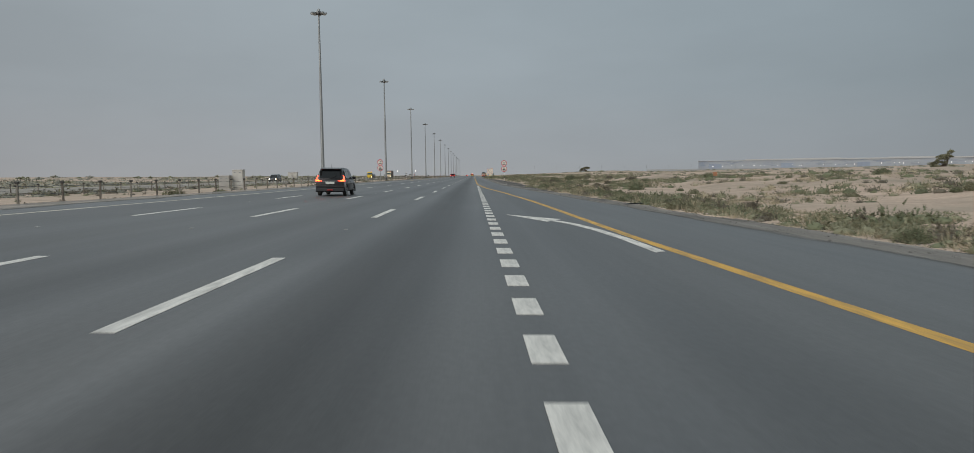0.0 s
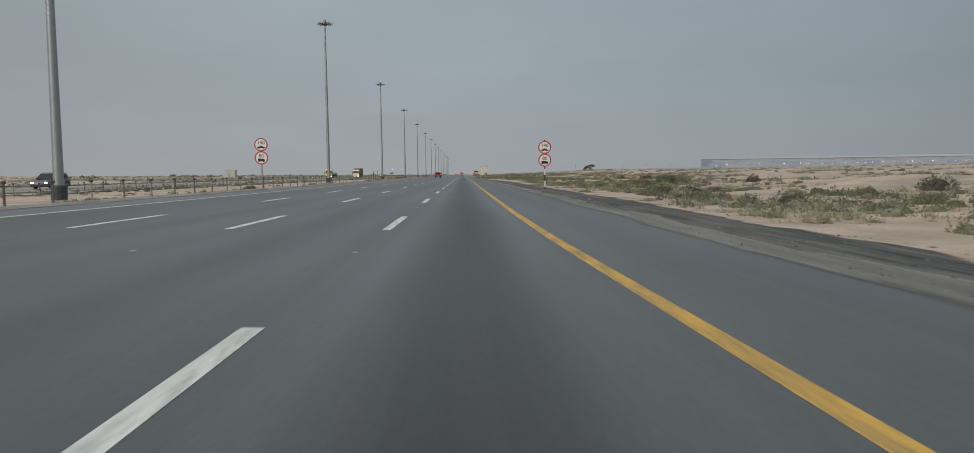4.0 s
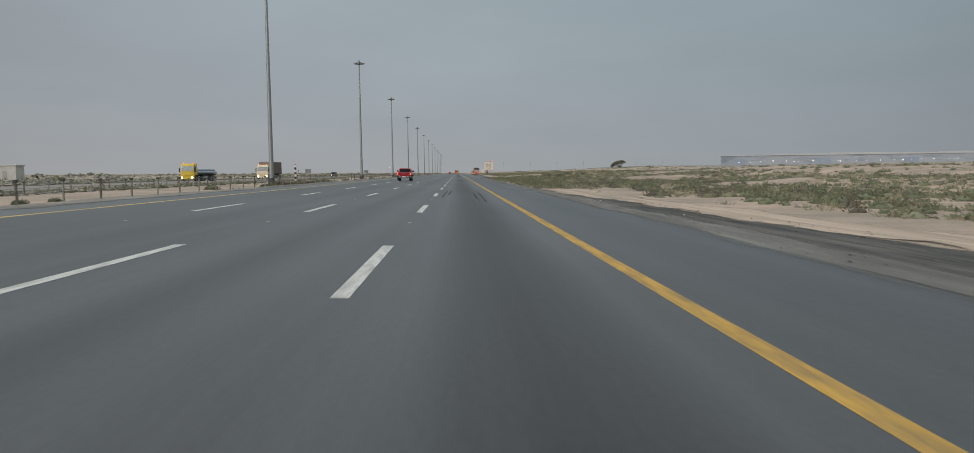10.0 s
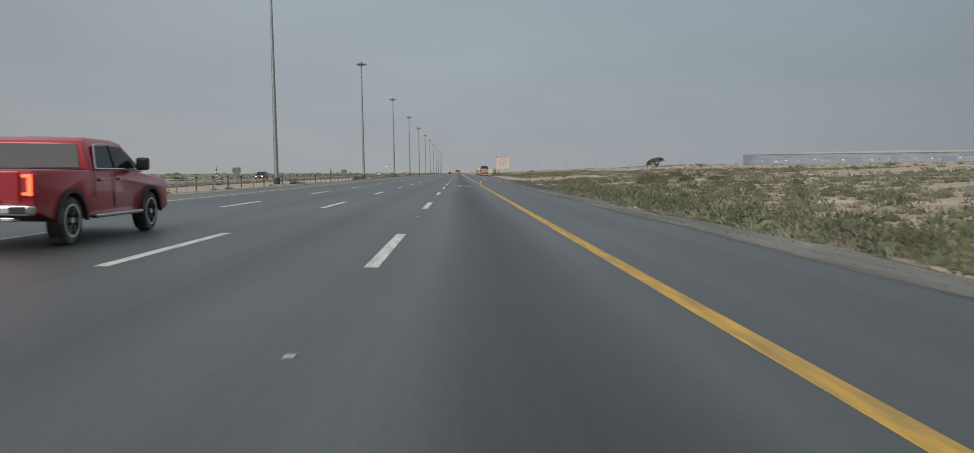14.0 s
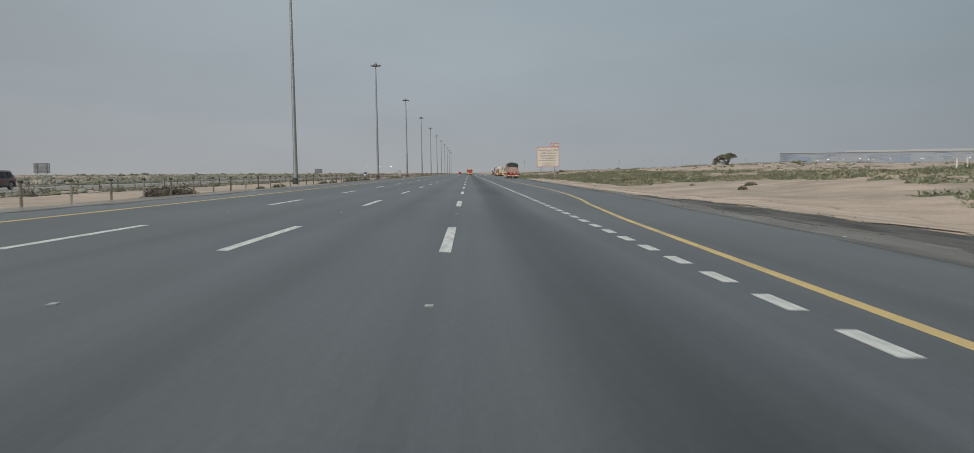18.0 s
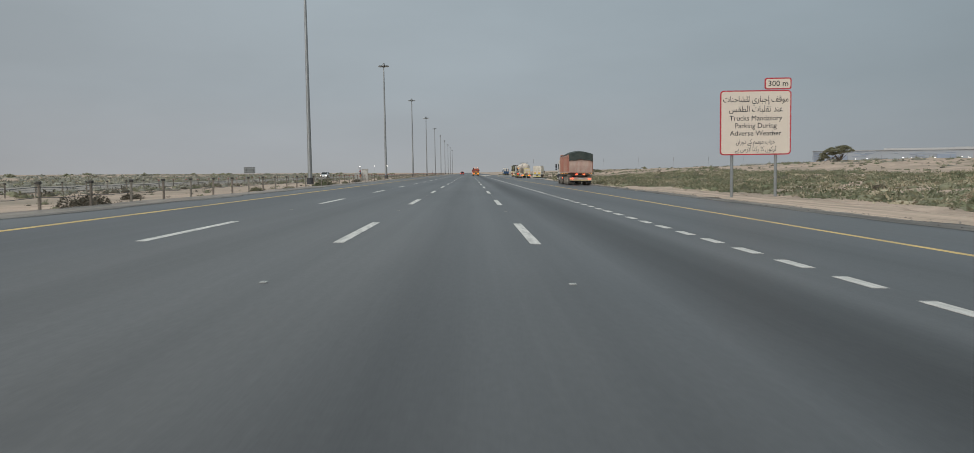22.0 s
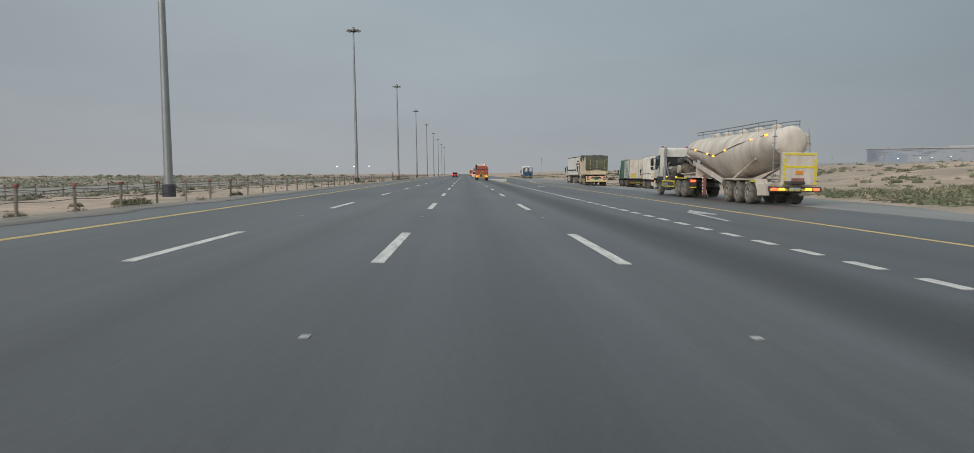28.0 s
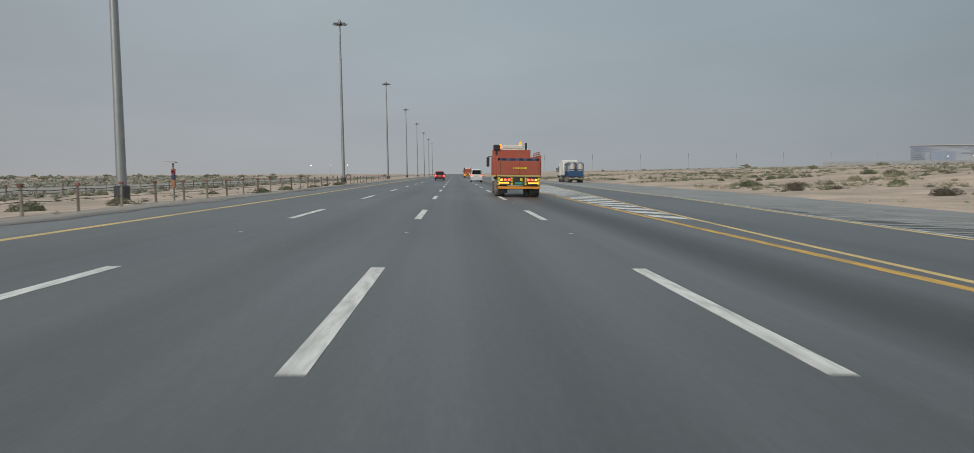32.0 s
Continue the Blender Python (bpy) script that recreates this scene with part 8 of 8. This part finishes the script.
NEAR, MID, FAR = shapes(1, 72, 0.178, 0.66, inner=0.56), shapes(2, 26, 0.25, 0.55, inner=0.7, far=True), shapes(3, 8, 0.36, 0.42, inner=0.85, far=True)
STRAW, CARPET = tufts(4, 36, 0.50, width=0.03), shapes(6, 48, 0.168, 0.36, inner=0.62, far=True)
# the sandy stretch at the start
for k, (mt, words, n, lo, hi) in enumerate((("leaf", "low olive scrub in patches on the sand", 900, 0.22, 0.85), ("leaf_green", "low green scrub in patches on the sand", 750, 0.22, 0.9),
                                            ("leaf_dark", "dark twiggy scrub in patches on the sand", 480, 0.22, 0.8))):
    for yr, cover, sd in (((-30, 265), 0.38, 101 + k), ((250, 475), 0.70, 111 + k)):
        x, y, g = spread_out(int(n * (0.6 if yr[0] < 0 else 1.0)), (11, 34), yr, cover, sd, 1.8)
        strew("scrub", x, y, g, NEAR, mt, words, lo, hi)
        x, y, g = spread_out(int(n * (0.9 if yr[0] < 0 else 1.3)), (33, 64), yr, cover, sd + 3, 1.8)
        strew("scrub", x, y, g, MID, mt, words, lo, hi)
    x, y, g = spread_out(int(n * 0.8), (50, 130), (-20, 560), 0.38, 121 + k)
    strew("scrub", x, y, g, MID, mt, words, 0.35, 1.2)
    x, y, g = spread_out(int(n * 0.55), (14, 48), (840, 1080), 0.40, 131 + k, 3.0)
    strew("scrub", x, y, g, NEAR, mt, words, 0.2, 0.7)
    x, y, g = spread_out(n, (45, 150), (830, 1200), 0.5, 135 + k, 3.0)
    strew("scrub", x, y, g, MID, mt, words, 0.35, 1.1)
    x, y, g = spread_out(int(n * 0.7), (26, 130), (540, 850), 0.5, 141 + k)
    strew("scrub", x, y, g, MID, mt, words, 0.35, 1.1)
# rounded straw-coloured bushes
for yr, n, sd in (((-20, 262), 170, 241), ((250, 475), 300, 242), ((850, 1060), 120, 243)):
    x, y, g = spread_out(n, (11, 60), yr, 0.45, sd, 2.2)
    strew("scrub", x, y, g, NEAR, "leaf_dry", "rounded straw-coloured bushes on the sand", 0.3, 0.85, 1.5)
# straw-coloured tussocks between the shrubs
for k, (xr, yr, n, cover) in enumerate((((11, 60), (-30, 265), 1300, 0.28), ((11, 60), (250, 480), 1900, 0.55), ((50, 120), (-20, 560), 1000, 0.38), ((14, 80), (840, 1060), 700, 0.3))):
    x, y, g = spread_out(n, xr, yr, cover, 151 + k, 1.8)
    strew("dry_grass", x, y, g, STRAW, "leaf_dry", "tufts of dry straw-coloured grass on the sand", 0.25, 0.75, 1.5)
    x, y, g = spread_out(n, xr, yr, cover, 161 + k, 1.8)
    strew("green_grass", x, y, g, STRAW, "leaf", "tufts of olive grass on the sand", 0.25, 0.7, 1.5)
# the grass carpet before and after the large sign
for k, (mt, words, n) in enumerate((("leaf", "olive grass carpet beside the exit lane", 4300), ("leaf_green", "green grass carpet beside the exit lane", 2800), ("leaf_dry", "straw-coloured grass carpet beside the exit lane", 1700))):
    x, y, g = spread_out(n, (12.5, 72), (470, 800), 0.93, 171 + k, 2.0, 1.5)
    strew("meadow", x, y, g, CARPET, mt, words, 0.5, 1.4, 1.2, 0.06)
for k, mt in enumerate(("leaf", "leaf_green", "leaf_dark")):
    x, y, g = spread_out(420, (15, 60), (470, 790), 0.5, 181 + k, 3.4)
    strew("scrub", x, y, g, NEAR, mt, "low scrub among the grass beside the exit lane", 0.25, 0.8)


def verge_scrub(name, n, y0, y1, x_in, x_out, material, label, seed, bases, most=0.62):
    """A loose band of low scrub that follows the edge of the asphalt."""
    g = np.random.default_rng(seed)
    y = g.uniform(y0, y1, n * 3)
    x = layby(y) + x_in + (x_out - x_in) * g.random(n * 3) ** 1.4
    ok = ~bare(x, y) & (cloudy(x, y, 4.5, 2.2) + 0.5 * cloudy(x, y, 1.8, 3.1) > np.where((y > 310) & (y < 400), 0.46, 0.58))
    strew(name, x[ok][:n], y[ok][:n], g, bases, material, label, 0.16, most, 1.6)


for k, (ya, yb, xi, xo, n) in enumerate(((-15, 85, 1.5, 6, 330), (300, 405, 1.3, 4.6, 760), (100, 215, 7.0, 12, 300), (400, 470, 4, 10, 130), (205, 300, 12, 17, 170))):
    verge_scrub("verge_scrub", n, ya, yb, xi, xo, "leaf", "olive scrub growing along the verge", 31 + k, NEAR, 0.85 if ya == 300 else 0.62)
    verge_scrub("verge_grass", int(n * 1.5), ya, yb, xi, xo, "leaf_dry", "dry straw-coloured grass along the verge", 41 + k, STRAW, 0.82 if ya == 300 else 0.62)
    verge_scrub("verge_scrub", int(n * 0.7), ya, yb, xi, xo, "leaf_green", "green scrub growing along the verge", 51 + k, NEAR, 0.85 if ya == 300 else 0.62)
    verge_scrub("verge_scrub", int(n * 0.35), ya, yb, xi, xo, "leaf_dark", "dark twiggy scrub growing along the verge", 71 + k, NEAR)
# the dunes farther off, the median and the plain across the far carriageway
for k, (xr, yr, n, cover, words) in enumerate((((110, 430), (0, 1600), 3800, 0.5, "scrub on the distant dunes, paled by haze"), ((-330, -100), (0, 1500), 3400, 0.7, "grey-olive scrub beyond the far carriageway"),
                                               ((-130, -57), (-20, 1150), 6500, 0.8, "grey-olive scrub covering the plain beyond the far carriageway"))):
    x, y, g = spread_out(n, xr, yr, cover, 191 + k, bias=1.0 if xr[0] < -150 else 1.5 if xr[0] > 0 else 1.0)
    strew("far_scrub", x, y, g, FAR, "leaf_hazed", words, 0.55, 1.6, 1.6)
    x, y, g = spread_out(n // 4, xr, yr, cover, 201 + k)
    strew("far_grass", x, y, g, FAR, "leaf_dry", "pale dry grass far off on the sand", 0.4, 1.2)
    x, y, g = spread_out(n // 5, xr, yr, cover, 211 + k)
    strew("far_scrub", x, y, g, FAR, "leaf", "dark olive scrub far off on the sand", 0.5, 1.7)
for k, (xa, xb, n, mt, words) in enumerate(((-35.6, -32.2, 1500, "leaf_hazed", "grey-olive scrub along the far fence"), (-35.6, -31.8, 800, "leaf", "olive scrub along the far fence"), (-35.6, -32, 500, "leaf_dark", "dark dry scrub along the far fence"),
                                          (-61, -55.2, 1500, "leaf_hazed", "grey-olive scrub beside the far carriageway"), (-61, -55.2, 700, "leaf", "olive scrub beside the far carriageway"))):
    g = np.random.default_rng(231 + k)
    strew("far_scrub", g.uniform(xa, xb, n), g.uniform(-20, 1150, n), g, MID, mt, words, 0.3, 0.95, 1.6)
x, y, g = spread_out(420, (-33, -16.5), (0, 1000), 0.4, 221)
strew("median_scrub", x, y, g, NEAR, "leaf", "low scrub in the sandy median", 0.12, 0.5)
x, y, g = spread_out(260, (-33, -16.5), (0, 1000), 0.4, 222)
strew("median_scrub", x, y, g, NEAR, "leaf_dark", "dark dry scrub in the sandy median", 0.12, 0.5)


def tree(x, y, h, spread, seed, label, leaves=900, material="leaf"):
    """A desert tree: short stems and a ragged, gappy crown that reaches down near the sand."""
    r = random.Random(seed)
    g = np.random.default_rng(seed)
    top = thing("desert_tree", pose(x, y, float(land(x, y)) - 0.1), label, "tree", "desert trees")
    bm = tube([(0, 0, 0), (0.1, 0.1, h * 0.15), (0.2, 0.05, h * 0.3)], [h * 0.05, h * 0.04, h * 0.03], 6)
    tips = []
    for k in range(8):
        a = 2 * math.pi * k / 8 + r.uniform(-0.35, 0.35)
        rr = spread * r.uniform(0.5, 1.0)
        tip = (math.cos(a) * rr, math.sin(a) * rr, h * r.uniform(0.15, 0.6))
        mid = (tip[0] * 0.45, tip[1] * 0.45, h * r.uniform(0.3, 0.6))
        join(bm, tube([(0.1, 0.05, h * 0.15), mid, tip], [h * 0.022, h * 0.013, h * 0.005], 4))
        tips += [mid, tip]
    tips.append((0.1, 0, h * 0.72))
    part("trunk", bm, M["bark"], top)
    vs, fs, off = [], [], 0
    for p in tips:
        s = spread * r.uniform(0.28, 0.46)
        v, f = leaf_cloud(g, leaves // len(tips), s, s, s * 0.75, h * 0.07)
        vs.append(v + np.array(p) - np.array([0, 0, s * 0.3]))
        v0, f0 = dome(g, s * 0.75, s * 0.75, s * 0.6, 6)
        v, f = np.concatenate([v, v0]), np.concatenate([f, f0 + len(v)])
        vs[-1] = v + np.array(p) - np.array([0, 0, s * 0.3])
        fs.append(f + off)
        off += len(v)
    link("crown", mesh_from("crown", np.concatenate(vs), np.concatenate(fs), material), top)
    return top


def umbrella_tree(x, y, h, spread, seed, label, leaves=9500):
    """A wind-bent acacia: several stems and flat tiers of leaves that climb to one side, with sky between them."""
    r = random.Random(seed)
    g = np.random.default_rng(seed)
    top = thing("desert_tree", pose(x, y, float(land(x, y)) - 0.1), label, "tree", "desert trees")
    bm = bmesh.new()
    vs, fs, off = [], [], 0
    tiers = 28
    for k in range(tiers):
        q = k / (tiers - 1)
        px = spread * (-1.0 + 2.0 * q + r.uniform(-0.12, 0.12))
        pz = h * (0.26 + 0.50 * q ** 0.7 + r.uniform(-0.22, 0.12))
        py = spread * r.uniform(-0.6, 0.6)
        join(bm, tube([(0.25 * spread, 0, 0), (0.25 * spread + px * 0.25, py * 0.3, h * 0.22), (px * 0.75 + 0.05 * spread, py * 0.8, pz * 0.85), (px, py, pz)],
                      [h * 0.016, h * 0.012, h * 0.007, h * 0.003], 5))
        rx, rz = spread * r.uniform(0.24, 0.38), h * r.uniform(0.09, 0.15)
        v, f = leaf_cloud(g, leaves // tiers, rx, rx, rz, h * 0.055)
        v[:, 2] += 0.10 * v[:, 0]
        vs.append(v + np.array((px, py, pz)))
        fs.append(f + off)
        off += len(v)
    part("trunk", bm, M["bark"], top)
    link("crown", mesh_from("crown", np.concatenate(vs), np.concatenate(fs), "leaf"), top)
    return top


umbrella_tree(116.9, 814.0, 6.3, 4.1, 3, "wide wind-bent acacia on a dune")
umbrella_tree(125.6, 197.3, 5.6, 2.4, 5, "slender ragged acacia on a dune", 4200)
rt = random.Random(8)
for k in range(40):
    tree(rt.uniform(120, 420), rt.uniform(250, 1700), rt.uniform(1.8, 3.2), rt.uniform(1.6, 2.9), 20 + k, "small dark desert tree on the far dunes", 520, "leaf")
for k in range(80):
    tree(-rt.uniform(66, 300), rt.uniform(60, 1600), rt.uniform(1.5, 2.9), rt.uniform(1.8, 3.8), 80 + k, "small dark desert tree beyond the far carriageway", 520, "leaf" if k % 3 else "leaf_hazed")


# ---- the distance ----
def slab(pts, z0, z1):
    """An upright block over a ground plan."""
    bm = bmesh.new()
    lo = [bm.verts.new((x, y, z0)) for x, y in pts]
    hi = [bm.verts.new((x, y, z1)) for x, y in pts]
    n = len(pts)
    bm.faces.new(lo[::-1])
    bm.faces.new(hi)
    for i in range(n):
        bm.faces.new((lo[i], lo[(i + 1) % n], hi[(i + 1) % n], hi[i]))
    return bm


def warehouse():
    x0, x1, y0, y1 = 468, 1160, 1655, 1800
    z0, z1 = 5.0, 23.6
    top = thing("warehouse", pose(0, 0, 0), "huge warehouse in haze-paled grey-blue with scattered blue panels", "warehouse")
    plan = [(x0, y0), (x1, y0), (x1 + 190, y1), (x0 + 92, y1)]
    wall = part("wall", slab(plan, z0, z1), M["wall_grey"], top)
    for k in range(7):
        xa = x0 - 1.5 + k * 99
        rise = (0.3, 2.4, 3.2, 2.2, 3.4, 2.6, 2.9)[k]
        part("roof", slab([(xa, y0 - 1.5), (xa + 98.9, y0 - 1.5), (xa + 190, y1), (xa + 92, y1)], z1 - 0.4, z1 + rise), M["roof_pale"], top, "pale roof section")
    r = random.Random(9)
    for k in range(150):
        x = r.uniform(x0 + 2, x1 - 24)
        z = r.choice((9.5, 12.0, 14.5, 17.0, 19.0, 21.0))
        w = r.uniform(4, 15)
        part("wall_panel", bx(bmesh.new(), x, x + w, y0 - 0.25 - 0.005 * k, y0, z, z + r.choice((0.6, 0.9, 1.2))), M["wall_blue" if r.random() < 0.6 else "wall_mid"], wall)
    for k in range(6):
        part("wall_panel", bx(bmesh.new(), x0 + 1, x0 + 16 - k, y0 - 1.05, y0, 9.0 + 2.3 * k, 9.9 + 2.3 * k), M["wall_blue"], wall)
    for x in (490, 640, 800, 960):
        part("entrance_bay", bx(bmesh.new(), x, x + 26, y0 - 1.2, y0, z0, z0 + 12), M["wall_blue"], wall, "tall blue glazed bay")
    part("fence", bx(bmesh.new(), x0 - 120, x1, y0 - 62, y0 - 61.7, 4.0, 7.4), M["fence_pale"], top, "fence along the warehouse yard, paled by haze")
    return top


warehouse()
yr = random.Random(12)
for k in range(34):
    x, y = 490 + k * 19 + yr.uniform(-7, 7), 1605 + yr.uniform(0, 30)
    z = float(land(x, y))
    lt = thing("yard_light", pose(x, y, z), "lit white yard lamp on a pole by the warehouse", "lamp", "yard lamps")
    part("pole", lathe([(-0.2, 0.12), (7.0, 0.08)], "Z", 6), M["steel"], lt)
    rr = yr.choice((0.35, 0.5, 0.7, 0.9))
    part("lamp_head", moved(lathe([(-0.2, 0.1), (0.0, rr), (0.25, rr), (0.35, 0.1)], "Z", 8), z=7.0), M["yard"], lt, "lit white lamp")
for k in range(16):
    x, y = 78 + k * 43.7, 1560
    pl = thing("power_pole", pose(x, y, float(land(x, y))), "far power pole, thinned below where haze would hide it", "power pole", "power poles")
    h = 16.5 - 0.14 * (k - 3) - float(land(x, y))
    # haze put into the shape: shaft thinned away, only the top kept thick
    part("pole", lathe([(-0.5, 0.07), (h - 4.8, 0.05)], "Z", 6), M["steel"], pl)
    part("pole_head", lathe([(h - 5.0, 0.10), (h - 4.6, 0.28), (h, 0.26)], "Z", 6), M["far_pole"], pl, "upper stretch of the pole, kept thick above the haze")

# ---- litter and loose things by the asphalt ----
lr = random.Random(17)
for k in range(46):
    y = lr.uniform(-5, 880)
    x = float(layby(y)) + lr.uniform(-0.6, 2.6) if lr.random() < 0.8 else -13.8 - lr.uniform(0, 1.2)
    s = lr.uniform(0.025, 0.075)
    bm = bmesh.new()
    bmesh.ops.create_icosphere(bm, subdivisions=1, radius=s)
    for v in bm.verts:
        v.co *= lr.uniform(0.6, 1.2)
        v.co.z *= 0.6
    pale = lr.random() < 0.3
    ob = part("litter" if pale else "stone", bm, M["litter" if pale else "stone"], None)
    ob.matrix_basis = pose(x, y, max(fall(x), float(land(x, y))) + s * 0.4)
    tagged(ob, "crumpled pale litter by the asphalt" if pale else "loose pale stone by the asphalt", "litter" if pale else "stone", "stones and litter on the verge")
for x, y in ((10.1, 25.1), (7.9, 170.7), (9.2, 455.0)):
    ob = part("tyre_scrap", prism([(0, 0), (0.1, 0.03), (0.35, 0.055), (0.8, 0.035), (1.0, 0.05), (1.15, 0.0)], -0.07, 0.09, 0.01), M["black"], None)
    ob.matrix_basis = pose(x, y, fall(x) + 0.02, 0, 0, -60) @ Matrix.Scale(0.45 if 100 < y < 300 else 1.0, 4)
    tagged(ob, "torn strip of black tyre on the verge", "tyre scrap")

bm = bmesh.new()
bmesh.ops.create_icosphere(bm, subdivisions=2, radius=0.24)
for v in bm.verts:
    v.co *= 1 + 0.35 * noise.noise(v.co * 6)
    v.co.z *= 0.8
sack = part("sack", bm, M["litter"], None)
sack.matrix_basis = pose(8.9, 342.6, float(land(8.9, 342.6)) + 0.17)
tagged(sack, "crumpled white sack lying by the verge shrubs", "litter")
for x, y, a, w in ((8.65, 339.8, 20, 0.42), (8.85, 339.1, -15, 0.30), (8.35, 345.2, 40, 0.25)):
    slab_piece = part("broken_slab", upright([(-w, 0), (-w * 0.9, 0.07), (w * 0.2, 0.09), (w, 0.05), (w * 0.95, 0)], -0.16, 0.18), M["stone"], None)
    slab_piece.matrix_basis = pose(x, y, float(land(x, y)) + 0.01, 0, 0, a)
    tagged(slab_piece, "flat broken pale slab on the verge", "stone", "broken slabs on the verge")

g = np.random.default_rng(77)
n = 9000
py = g.uniform(-10, 690, n)
px = edge(py) - 0.35 + (gravel_w(py) + 0.7) * g.random(n) ** 1.2
size = 0.010 + 0.035 * g.random(n) ** 3
tet = np.array([(1, 0, -0.4), (-0.5, 0.87, -0.4), (-0.5, -0.87, -0.4), (0.1, 0.05, 0.7)])
tf = np.array([(0, 1, 3), (1, 2, 3), (2, 0, 3)])
rot = g.random(n) * 6.28
cr, sr = np.cos(rot)[:, None], np.sin(rot)[:, None]
pv = np.stack([(tet[None, :, 0] * cr - tet[None, :, 1] * sr) * size[:, None] + px[:, None], (tet[None, :, 0] * sr + tet[None, :, 1] * cr) * size[:, None] * 1.2 + py[:, None],
               tet[None, :, 2] * size[:, None] + fall(px)[:, None] + 0.022], 2).reshape(-1, 3)
tagged(link("gravel", mesh_from("gravel", pv, (tf[None] + 4 * np.arange(n)[:, None, None]).reshape(-1, 3), "pebble")), "loose dark pebbles strewn along the asphalt edge", "gravel", kind="stuff")

crate = thing("junction_box", pose(31.5, 82.3, float(land(31.5, 82.3)) - 0.02), "small rusty orange box on a short post in the sand", "utility box")
part("box_body", bx(bmesh.new(), -0.22, 0.22, -0.15, 0.15, 0.28, 0.72, 0.02), M["crate_orange"], crate)
part("post", bx(bmesh.new(), -0.05, 0.05, -0.05, 0.05, -0.2, 0.28), M["rust_post"], crate)
for dx in (-0.45, 0.45):
    mk = thing("marker_post", pose(42 + dx, 516, float(land(42 + dx, 516))), "short white marker post standing in the scrub", "marker post", "white marker posts")
    part("shaft", lathe([(-0.2, 0.07), (1.0, 0.07)], "Z", 10), M["sign_white"], mk)
    part("cap", lathe([(1.0, 0.10), (1.12, 0.10), (1.16, 0.05)], "Z", 10), M["cabinet"], mk)
